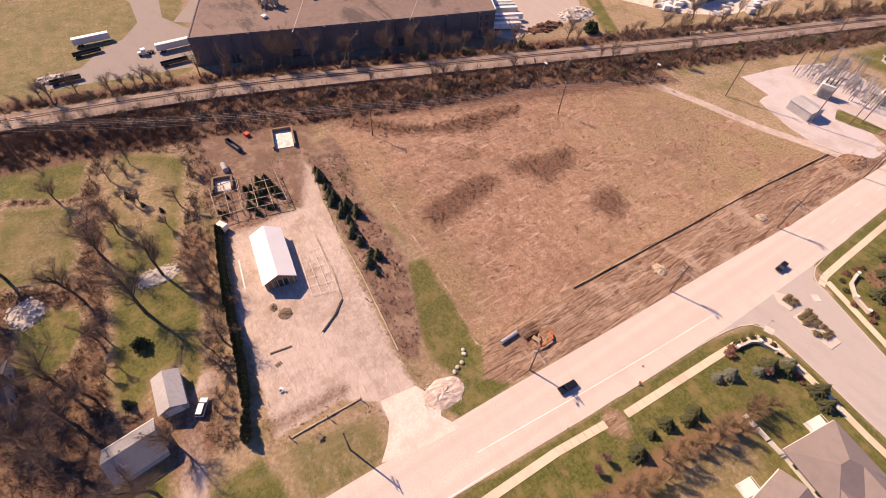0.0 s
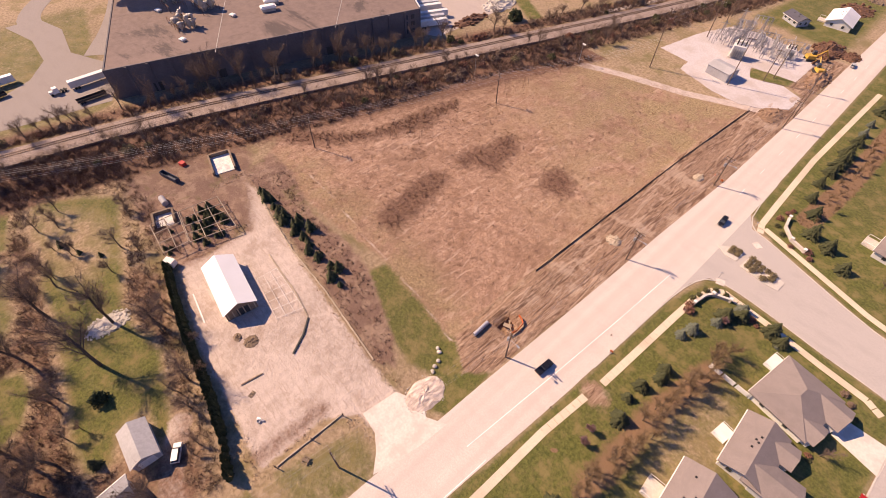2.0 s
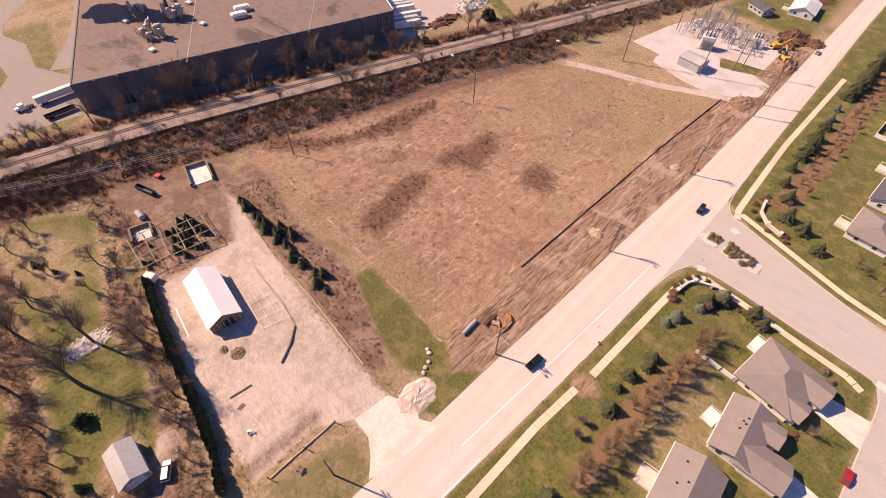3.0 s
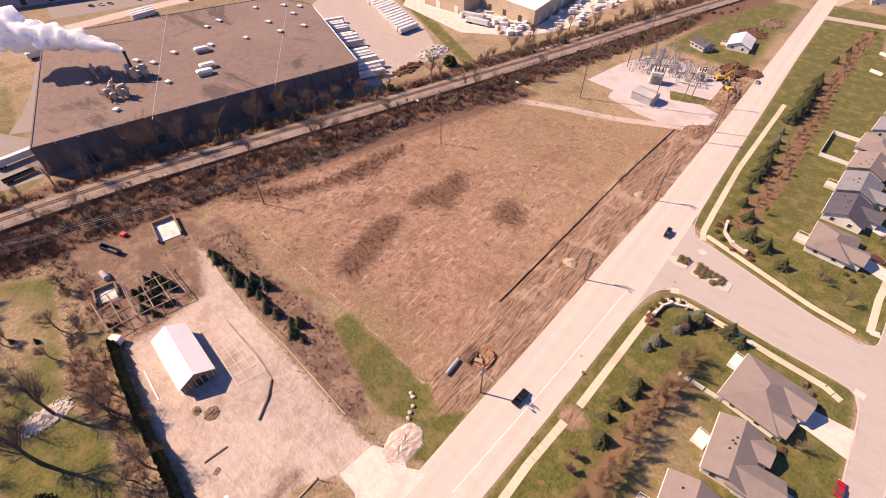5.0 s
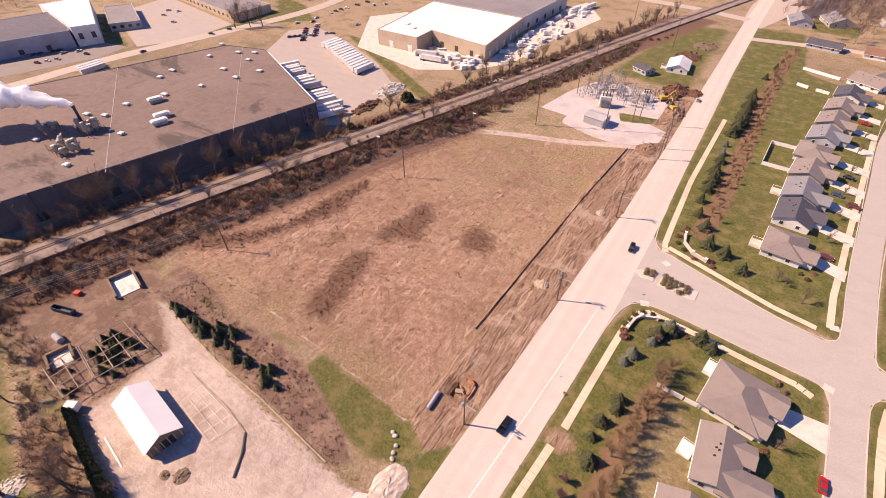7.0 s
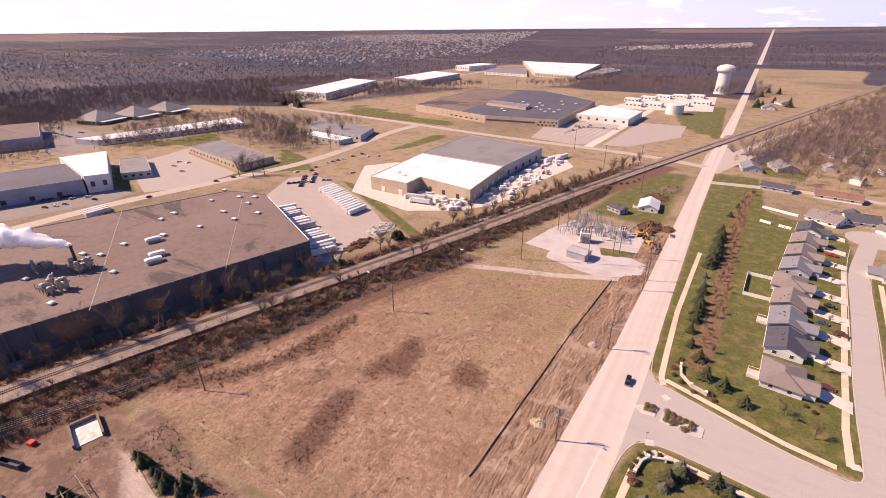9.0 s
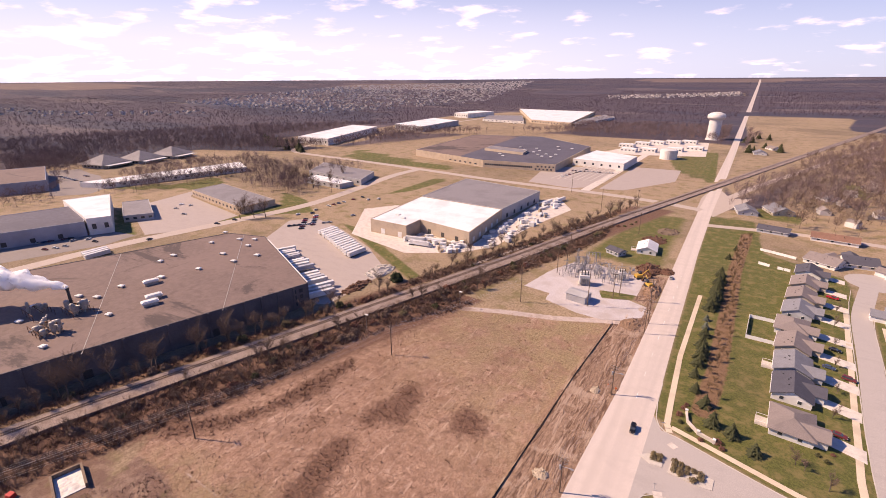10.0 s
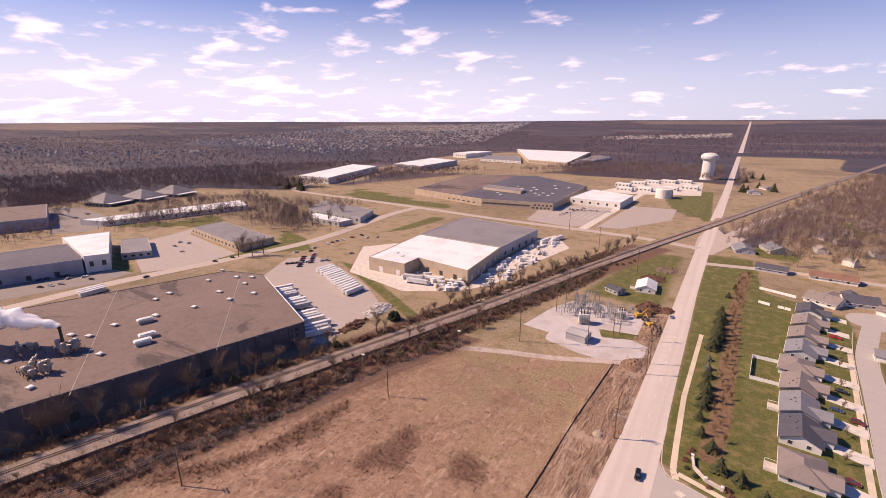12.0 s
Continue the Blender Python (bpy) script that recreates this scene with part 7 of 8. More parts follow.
digger = thing("excavator", "yellow-brown tracked excavator by a heap", "excavator", pose(-27, 205, 0, 0, 0, 40))
M["plant_yellow"] = surface("plant_yellow", (0.55, 0.33, 0.06), 0.6, spread=0.15)
part("track", Geo().box(0, -1.1, 0, 3.6, 0.55, 0.8), "chassis", digger)
part("track", Geo().box(0, 1.1, 0, 3.6, 0.55, 0.8), "chassis", digger)
part("body", Geo().box(-0.4, 0, 0.85, 3.0, 2.4, 1.1, 0, 0.94), "plant_yellow", digger)
part("cab", Geo().box(0.6, 0.7, 1.9, 1.3, 1.0, 1.2, 0, 0.9), "glass", digger)
part("boom", Geo().rod((0.8, -0.2, 1.6), (3.6, -0.2, 4.0), 0.25, 0.2, n=4).rod((3.6, -0.2, 4.0), (5.4, -0.2, 1.4), 0.2, 0.14, n=4), "plant_yellow", digger)
part("bucket", Geo().box(5.4, -0.2, 0.4, 0.9, 1.1, 0.9, 0, 0.7), "rust", digger)

copy_thing(digger, pose(-21.7, 197.9, 0, 0, 0, 130))
mound("scrap_heap", -17.8, 218.3, 3.2, 4.0, 0.9, 90, "rust", "heap of red-brown scrap beside the road", 25, 0.3, 1.1)
for x, y, turn in ((-1.0, 87.4, 20), (-0.3, 104.4, -30), (36.9, 103.6, 10), (36.5, 85.0, -10)):
    solid("kerb_ramp", Geo().box(0, 0, -0.1, 1.9, 1.7, 0.185), "apron", "pale concrete kerb ramp at a street corner", "kerb ramp", kind="structure", at=pose(x, y, 0, 0, 0, turn))

# ---- plants ----
M.update({
    "bark": surface("bark", (0.135, 0.105, 0.085), 0.95, spread=0.3, grain=5, stretch=(4, 4, 0.6)),
    "bark_dark": surface("dark_bark", (0.10, 0.076, 0.064), 0.95, spread=0.3, grain=5),
    "twig": surface("bare_twigs", (0.22, 0.15, 0.115), 0.95, spread=0.25, grain=1.2, by="island"),
    "twig_red": surface("russet_twigs", (0.27, 0.178, 0.10), 0.95, spread=0.25, grain=1.2, by="island"),
    "twig_pink": surface("budding_twigs", (0.30, 0.17, 0.17), 0.95, spread=0.2, grain=1.2, by="island"),
    "scrub": surface("scrub", (0.165, 0.098, 0.07), 0.95, spread=0.3, grain=0.4, by="island"),
    "thicket": surface("red_brown_thicket", (0.27, 0.15, 0.105), 0.95, spread=0.3, grain=0.4, by="island"),
    "scrub_grey": surface("grey_scrub", (0.225, 0.155, 0.125), 0.95, spread=0.3, grain=0.4, by="island"),
    "straw": surface("dead_grass", (0.52, 0.35, 0.235), 0.95, spread=0.2, grain=0.3, by="island"),
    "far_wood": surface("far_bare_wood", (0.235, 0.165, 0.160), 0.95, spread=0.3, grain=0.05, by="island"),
    # the two farther woods have bluish distance haze put into their twig colour
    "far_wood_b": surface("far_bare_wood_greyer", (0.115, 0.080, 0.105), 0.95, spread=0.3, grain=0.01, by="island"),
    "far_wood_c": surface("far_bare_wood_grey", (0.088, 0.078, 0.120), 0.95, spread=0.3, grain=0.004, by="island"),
    "shrub_olive": surface("olive_brown_shrub", (0.20, 0.155, 0.085), 0.9, spread=0.35, grain=2.5, by="island"),
    "spruce": surface("spruce_needles", (0.058, 0.064, 0.025), 0.9, spread=0.35, grain=2.5, by="island"),
    "spruce_blue": surface("blue_spruce_needles", (0.125, 0.14, 0.105), 0.9, spread=0.3, grain=2.5, by="island"),
    "cedar": surface("cedar_foliage", (0.028, 0.042, 0.014), 0.9, spread=0.35, grain=2.5, by="island"),
    "shrub_green": surface("shrub_leaves", (0.085, 0.085, 0.035), 0.9, spread=0.35, grain=2.5, by="island"),
    "shrub_red": surface("red_brown_shrub", (0.22, 0.10, 0.07), 0.9, spread=0.3, grain=2.5, by="island"),
})


def blade(g, p, q, w, rnd):
    """A thin triangle from p to q."""
    p, q = Vector(p), Vector(q)
    side = (q - p).cross(Vector((rnd.uniform(-1, 1), rnd.uniform(-1, 1), rnd.uniform(-1, 1))))
    side = side.normalized() * w / 2 if side.length > 1e-6 else Vector((w / 2, 0, 0))
    g.add([p - side, p + side, q], [(0, 1, 2)])


def grow(limbs, twigs, p, d, length, r, depth, rnd, sub, tw):
    """A limb in three bends, with side limbs; the last order is twigs."""
    for k in range(3):
        q = p + d * (length / 3)
        r1 = r * (0.78 if depth else 0.82)
        limbs.rod(p, q, r, r1, n=6 if depth == 0 else 4 if depth == 1 else 3, cap=False)
        for _ in range(sub[depth]):
            if depth == 0 and k == 0:
                continue
            a = rnd.uniform(0, 6.283)
            out = Vector((math.cos(a), math.sin(a), 0))
            e = (d * rnd.uniform(0.5, 0.9) + out * rnd.uniform(0.5, 1.0) + Vector((0, 0, 0.25))).normalized()
            s = p.lerp(q, rnd.random())
            if depth < 2:
                grow(limbs, twigs, s, e, length * rnd.uniform(0.42, 0.62), r1 * 0.5, depth + 1, rnd, sub, tw)
            else:
                for _ in range(3):
                    f = (e + Vector((rnd.gauss(0, 0.4), rnd.gauss(0, 0.4), rnd.gauss(0.1, 0.3)))).normalized()
                    blade(twigs, s, s + f * length * rnd.uniform(0.6, 1.1), tw, rnd)
        d = (d + Vector((rnd.gauss(0, 0.13), rnd.gauss(0, 0.13), 0.08))).normalized()
        p, r = q, r1
    blade(twigs, p, p + d * length * 0.3, tw * 1.5, rnd)


def tree_meshes(seed, h, bark, twig, sub=(4, 3, 2), tw=0.07):
    rnd = random.Random(seed)
    limbs, twigs = Geo(), Geo()
    grow(limbs, twigs, Vector((0, 0, -0.2)), Vector((rnd.gauss(0, 0.05), rnd.gauss(0, 0.05), 1)).normalized(), h * 0.72, h * 0.022 + 0.03, 0, rnd, sub, tw)
    return limbs.mesh("trunk", bark), twigs.mesh("crown", twig)


def plant(name, meshes, x, y, scale, label, category="tree", group="", turn=None, z=0.0):
    t = thing(name, label, category, pose(x, y, z, 0, 0, random.uniform(0, 360) if turn is None else turn), group)
    for me in meshes:
        ob = new(me.name.split(".")[0], me)
        ob.parent = t
        ob.scale = (scale, scale, scale * random.uniform(0.9, 1.1))
    return t


BARE = [tree_meshes(20 + k, 10, "bark", "twig", tw=0.03) for k in range(5)]
DARK = [tree_meshes(40 + k, 15, "bark_dark", "twig", (4, 4, 2), 0.035) for k in range(4)]
THIN = [tree_meshes(60 + k, 6, "bark", "twig", (3, 3, 2), 0.03) for k in range(3)]
RUSSET = [tree_meshes(80 + k, 4.6, "bark", "twig_red", (4, 3, 2), 0.03) for k in range(3)]
PINK = [tree_meshes(90, 3, "bark", "twig_pink", (5, 4, 3), 0.04)]


def conifer_meshes(seed, h, r, leaf, layers=15, per=13):
    """A conifer: trunk, and tiers of drooping sprays of needles."""
    rnd = random.Random(seed)
    g, t = Geo(), Geo().rod((0, 0, -0.1), (0, 0, h * 0.95), 0.11 * r, 0.02, n=6)
    for k in range(layers):
        u = k / (layers - 1)
        z, rr = h * (0.06 + 0.9 * u), r * (1 - u) ** 0.8 + 0.06
        n = max(5, int(per * (1 - u * 0.55)))
        for j in range(n):
            a = 2 * math.pi * (j + rnd.random()) / n
            q = rr * rnd.uniform(0.7, 1.12)
            c, s, w = math.cos(a), math.sin(a), q * 0.42 + 0.08
            top = z + h * 0.05
            tip = (c * q, s * q, z - h * 0.055 * rnd.uniform(0.6, 1.6))
            mid = 0.55 * q
            g.add([(0, 0, top), (c * mid - s * w / 2, s * mid + c * w / 2, z), tip, (c * mid + s * w / 2, s * mid - c * w / 2, z), (c * mid, s * mid, z + h * 0.03)],
                  [(0, 1, 4), (0, 4, 3), (1, 2, 4), (4, 2, 3)])
    return t.mesh("trunk", "bark"), g.mesh("crown", leaf)


def cedar_meshes(seed, h, r, leaf="cedar"):
    """A dense columnar evergreen of many upright tufts."""
    rnd = random.Random(seed)
    g, t = Geo(), Geo().rod((0, 0, -0.1), (0, 0, h * 0.6), 0.06, 0.03, n=5)
    for k in range(170):
        u = rnd.random()
        z = h * u
        rr = r * (math.sin(math.pi * min(1, 0.25 + 0.75 * u)) ** 0.7) * rnd.uniform(0.5, 1.0)
        a = rnd.uniform(0, 6.283)
        x, y = rr * math.cos(a), rr * math.sin(a)
        s = rnd.uniform(0.22, 0.42) * r
        g.add([(x - s * math.sin(a), y + s * math.cos(a), z * 0.92), (x + s * math.sin(a), y - s * math.cos(a), z * 0.92), (x * 1.15, y * 1.15, z + s * 2.0), (x * 1.5, y * 1.5, z * 0.92 + s * 0.5)], [(0, 1, 2), (0, 3, 2), (3, 1, 2), (0, 1, 3)])
    return t.mesh("trunk", "bark"), g.mesh("crown", leaf)


def bush_meshes(seed, h, r, leaf, n=150):
    """A rounded shrub of many small leaf clumps."""
    rnd = random.Random(seed)
    g = Geo()
    t = Geo()
    for k in range(5):
        a = 1.256 * k
        t.rod((0, 0, -0.05), (math.cos(a) * r * 0.5, math.sin(a) * r * 0.5, h * 0.6), 0.03, 0.012, n=4)
    for k in range(n):
        d = Vector((rnd.gauss(0, 1), rnd.gauss(0, 1), abs(rnd.gauss(0, 1)) + 0.1)).normalized()
        q = rnd.uniform(0.65, 1.05) * (0.85 + 0.3 * noise.noise(d * 2.3 + Vector((seed, 0, 0))))
        p = Vector((d.x * r * q, d.y * r * q, d.z * h * q))
        s = rnd.uniform(0.10, 0.2) * r
        u = Vector((rnd.gauss(0, 1), rnd.gauss(0, 1), rnd.gauss(0, 1))).normalized() * s
        w = d.cross(u).normalized() * s
        g.add([p - u, p + w, p + u, p - w, p + d * s * 0.8], [(0, 1, 4), (1, 2, 4), (2, 3, 4), (3, 0, 4)])
    return t.mesh("trunk", "bark"), g.mesh("crown", leaf)


SPRUCE = [conifer_meshes(k, 4.2, 2.3, "spruce", 13, 15) for k in range(3)]
BLUE = [conifer_meshes(10 + k, 3.6, 2.1, "spruce_blue", 13, 15) for k in range(2)]
FIR = [conifer_meshes(30 + k, 2.4, 1.15, "spruce", 11, 11) for k in range(3)]
CEDAR = [cedar_meshes(k, 3.2, 0.75) for k in range(4)]
BUSH = {c: [bush_meshes(k, 1.0, 0.9, c) for k in (1, 2)] for c in ("shrub_green", "shrub_red", "spruce_blue", "twig", "shrub_olive")}

# garden conifers and shrubs
for x, y, s in ((3.9, 79.2, 1.0), (6.4, 81.6, 0.9), (12.4, 83.0, 0.95), (14.8, 81.8, 0.8), (2.0, 58.8, 0.75), (2.4, 56.6, 0.7), (0.6, 52.4, 0.8), (0.2, 48.6, 0.6), (1.4, 44.0, 0.9), (2.2, 24, 0.9), (2.2, 130.4, 0.8), (5.0, 124.6, 1.0), (7.1, 117.3, 1.05), (11.5, 115.5, 1.0), (16.3, 111.6, 0.95),
                (1.6, 145, 1.05), (1.8, 149.6, 1.2), (2.6, 153, 0.9), (1.6, 157, 1.15), (1.8, 165.3, 1.0), (1.2, 138, 0.8), (1.8, 188, 1.3), (2.8, 191.6, 1.2), (2.4, 195, 1.4), (3.6, 198.6, 1.3), (3.0, 202.9, 1.4), (2.4, 206, 1.2), (3.3, 209.6, 1.3), (3.1, 215.9, 1.3), (4.2, 220, 1.1), (3.4, 226.7, 1.2), (5.4, 252, 0.8), (8, 268, 0.7)):
    plant("spruce", random.choice(SPRUCE), x, y, s, "dark green spruce with drooping branches on grass", group="garden spruces")
for x, y, s in ((0.9, 71.0, 0.9), (0.0, 68.2, 0.7), (5.9, 83.4, 0.9), (3.6, 76.6, 0.7), (1.6, 171, 0.8), (1.4, 178, 0.7)):
    plant("blue_spruce", random.choice(BLUE), x, y, s, "pale blue-grey spruce beside the path", group="blue spruces")
for x, y, s, c in ((-1.9, 75.0, 1.5, "shrub_red"), (-2.6, 76.6, 1.2, "shrub_red"), (-3.0, 78.6, 1.0, "shrub_green"), (-1.9, 82.6, 1.0, "shrub_green"), (-0.6, 84.4, 0.9, "shrub_green"), (1.6, 84.9, 0.8, "shrub_green"), (8.2, 82.9, 1.1, "shrub_red"), (-2.4, 80.4, 0.9, "shrub_green"), (9.6, 82.2, 0.7, "shrub_red"),
                   (0.3, 120.6, 1.0, "shrub_red"), (-0.4, 117.4, 1.1, "shrub_red"), (0.2, 114.4, 0.9, "shrub_green"), (2.2, 112.4, 1.0, "shrub_green"), (5.2, 110.0, 0.9, "shrub_red"), (8.8, 111.2, 1.3, "shrub_red"), (9.8, 109.4, 1.0, "shrub_red"), (0.8, 122.6, 0.8, "shrub_red"),
                   (14.6, 80.4, 0.6, "spruce_blue"), (27.6, 80.4, 1.0, "twig"), (29.2, 79.0, 0.9, "twig"), (30.8, 76.6, 0.8, "shrub_green"), (27.4, 63.6, 0.8, "shrub_red"), (27.8, 62.8, 0.6, "shrub_green"), (29, 119, 0.8, "shrub_green"), (30.6, 117.6, 0.9, "shrub_green"), (32, 121, 0.7, "shrub_red")):
    plant("shrub", random.choice(BUSH[c]), x, y, s, {"shrub_red": "rounded red-brown shrub in a bed", "shrub_green": "rounded olive green shrub in a bed", "spruce_blue": "small pale green shrub on a lawn", "twig": "bare twiggy shrub on a lawn"}[c], "shrub", "garden shrubs")
rnd = random.Random(5)
for x, y in [(-3.6 + 1.3 * (k % 2), 98.9 - 1.3 * (k // 2)) for k in range(5) if k != 4] + [(0.9 + 1.35 * (k % 5), 99.0 - 0.28 * (k % 5) - 1.45 * (k // 5)) for k in range(14) if k not in (8, 12)]:
    plant("shrub", rnd.choice(BUSH["shrub_olive"]), x, y, rnd.uniform(0.85, 1.1), "low olive shrub on a median island", "shrub", "island shrubs", z=0.15)
# russet trees behind the lots
for k in range(26):
    y = 28 + 1.75 * k
    plant("bare_tree", rnd.choice(RUSSET), 3.2 + 0.105 * (y - 28) + rnd.uniform(-0.8, 2.4), y, rnd.uniform(0.75, 1.15), "small russet bare tree in a row on dry grass", group="russet trees")
for x, y in ((-1.0, 38.4), (-0.4, 35.6), (4.5, 77.5)):
    plant("bare_tree", PINK[0], x, y, 0.8, "small pink-budded tree on a lawn", group="budding trees")
for k in range(44):
    y = 122 + 4.0 * k
    plant("bare_tree", rnd.choice(RUSSET), float(np.interp(y, (118, 143, 186, 237, 300), (4.8, 6.6, 7.6, 8.6, 12.6))) + rnd.uniform(-2.2, 2.2), y, rnd.uniform(0.35, 0.65), "small russet bare tree in a mulched bed", group="russet trees")
for x, y in ((24.3, 113), (30, 108), (33.5, 137), (35.8, 150), (37, 166), (38.6, 181), (40, 196), (42, 210), (28.8, 65.2), (26, 112)):
    plant("bare_tree", rnd.choice(THIN), x, y, rnd.uniform(0.45, 0.7), "small bare garden tree with a thin crown", group="garden trees")

# nursery conifers, the clipped hedge
for x, y, s in ((-94.6, 23.8, 0.7), (-93.4, 24.6, 0.8), (-91.2, 23.9, 0.9), (-89.4, 24.4, 0.7), (-87.5, 22.9, 0.8), (-86.2, 24.6, 0.7), (-84.2, 23.9, 1.0), (-82.4, 24.9, 1.0), (-81.4, 23.2, 1.1), (-80.2, 25.4, 1.2), (-79.4, 23.8, 1.3), (-78.4, 25.6, 1.2), (-77.2, 24.4, 1.2), (-76.4, 23, 1.0), (-76, 26, 1.0), (-74.6, 24.4, 0.9), (-72.8, 23.7, 0.8),
                (-70.8, 23.3, 0.8), (-68.6, 22.5, 0.9), (-68, 24.2, 0.8), (-66.6, 22.9, 0.8), (-62.4, 23.4, 1.0), (-61.2, 24.6, 0.9), (-60.4, 23.2, 1.0), (-57.3, 22.6, 0.6)):
    plant("fir", rnd.choice(FIR), x + rnd.uniform(-0.9, 0.9), y + rnd.uniform(-0.9, 0.9), s * rnd.uniform(0.9, 1.6), "young dark fir in a planting strip", group="nursery firs")
for k in range(34):
    u, v = rnd.random(), rnd.random()
    x, y = -98.2 + 10.6 * u, 5.6 + 8.2 * v - 1.4 * u
    plant("fir", rnd.choice(FIR), x, y, rnd.uniform(0.7, 1.15), "young dark fir under a timber frame", group="frame firs")
for x, y in ((-90.2, -1.6), (-91.4, -0.8), (-92.4, -1.9), (-96.6, 1.2)):
    plant("fir", FIR[0], x, y, 0.6, "young dark fir under a timber frame", group="frame firs")
HEDGE = smooth_line([(-85.4, -3.8), (-76, -5.8), (-64, -7.8), (-51.6, -9.2), (-44, -10.8)], 1)
for x, y, a in spread_line(HEDGE, 0.72):
    plant("cedar", rnd.choice(CEDAR), x + rnd.uniform(-0.15, 0.15), y + rnd.uniform(-0.15, 0.15), rnd.uniform(0.85, 1.1), "dark columnar cedar in a clipped hedge", group="hedge cedars")
for x, y, s in ((-42.4, -11.2, 0.8), (-41, -11.6, 0.75), (-39.6, -12.2, 0.9), (-37.9, -12.6, 0.95), (-36.6, -13, 1.0)):
    plant("cedar", rnd.choice(CEDAR), x, y, s, "dark rounded cedar at the hedge's end", group="hedge cedars")
plant("yew", bush_meshes(9, 2.6, 1.7, "cedar", 320), -64.7, -24.7, 1.0, "dark rounded evergreen on the lawn", "shrub")
for x, y, s in ((-109, -19.5, 0.8), (-104, -17, 0.5), (-100, -13.6, 0.5), (-53.5, -29, 0.9)):
    plant("fir", FIR[1], x, y, s * 1.3, "small dark evergreen on rough lawn", group="lawn evergreens")

# big bare trees on the left-hand lots
for x, y, s in ((-72, -22.5, 1.15), (-90, -27, 1.05), (-80, -17.5, 0.95), (-96, -46, 1.1), (-115, -34, 0.6), (-73, -10.5, 0.7), (-62, -38, 1.0), (-66, -44, 1.1), (-54, -37, 1.0), (-49, -40, 1.0), (-58, -34, 0.8), (-60, -48, 1.0), (-42, -23.6, 0.7), (-36, -28, 0.9), (-72, -50, 1.1), (-80, -54, 1.1), (-50, -50, 1), (-88, -50, 1), (-82, -33, 0.9), (-55, -44, 0.9)):
    plant("bare_tree", rnd.choice(DARK), x, y, s * 0.9, "tall dark bare tree with spreading limbs", group="old bare trees")
for k in range(34):
    u = rnd.random()
    x, y = along((-128, -17), (-58, -30), u) if k % 2 else along((-116, -4), (-44, -15), u)
    plant("bare_tree", rnd.choice(THIN + BARE[:2]), x + rnd.gauss(0, 2), y + rnd.gauss(0, 2.6), rnd.uniform(0.45, 0.8), "thin bare tree in a brushy row", group="brush row trees")
# trees along the railway
LINE = spread_line([p for p in RAIL if -60 < p[1] < 330], 2.9)
for x, y, a in LINE:
    nx, ny = math.sin(a), -math.cos(a)
    if y < 170 and rnd.random() < 0.6:
        o = rnd.uniform(5, 19)
        plant("bare_tree", rnd.choice(BARE + THIN), x + nx * o, y + ny * o, rnd.uniform(0.4, 0.8), "bare thin tree in scrub beside the railway", group="railway trees")
    if rnd.random() < 0.6:
        o = rnd.uniform(5, 10)
        plant("bare_tree", rnd.choice(BARE + THIN), x - nx * o, y - ny * o, rnd.uniform(0.5, 0.95), "bare thin tree between railway and works", group="railway trees")
for x, y, s in ((-135, 76, 1.1), (-138, 68, 1.0), (-146.5, 38, 1.2), (-143, 44, 1.2), (-149, 33, 1.1), (-131, 84, 0.9), (-139.5, 55, 1.1), (-104, 190, 0.9), (-97, 210, 0.8)):
    plant("bare_tree", rnd.choice(BARE), x, y, s, "bare pale tree before the warehouse wall", group="railway trees")
plant("evergreen", bush_meshes(19, 4.5, 3.2, "cedar", 320), -117, 146, 1.0, "large dark evergreen bush at a yard corner", "shrub")
for x, y in ((-262, 170), (-256, 176), (-268, 178), (-251, 181), (-302, 262), (-290, 258), (-318, 262), (-326, 272), (-296, 300), (-340, 300), (-284, 270)):
    plant("bare_tree", rnd.choice(BARE), x, y, 1.2, "bare tree beside a low workshop", group="works trees")


for x, y, a in LINE:
    for side, lo, hi, chance in ((1, 5.5, 17, 0.62), (-1, 5, 9, 0.4)):
        if rnd.random() < chance and y < 300:
            o, c = rnd.uniform(lo, hi if y < 150 else 12) * side, rnd.choice(("shrub_green", "twig", "twig", "shrub_red", "shrub_olive"))
            plant("shrub", rnd.choice(BUSH[c]), x + math.sin(a) * o, y - math.cos(a) * o, rnd.uniform(1.0, 2.4), "ragged shrub in scrub beside the railway", "shrub", "railway shrubs")


def scrub(name, places, lo, hi, n, w, material, label, category, seed):
    """Many thin stems rising from each place."""
    rnd = random.Random(seed)
    g = Geo()
    for x, y in places:
        h = rnd.uniform(lo, hi)
        for _ in range(n):
            a, r = rnd.uniform(0, 6.283), rnd.random() * h * 0.35
            bx, by = x + r * math.cos(a), y + r * math.sin(a)
            k = rnd.uniform(0.2, 0.75)
            blade(g, (bx, by, -0.05), (bx + h * k * math.cos(a), by + h * k * math.sin(a), h * rnd.uniform(0.45, 1)), w * rnd.uniform(0.6, 1.4), rnd)
    solid(name, g, material, label, category, kind="stuff")


def scatter(n, seed, test, box):
    """n random points of a box that pass a test on arrays."""
    r = np.random.RandomState(seed)
    px, py = r.uniform(box[0], box[1], n), r.uniform(box[2], box[3], n)
    keep = test(px, py)
    return list(zip(px[keep].tolist(), py[keep].tolist()))


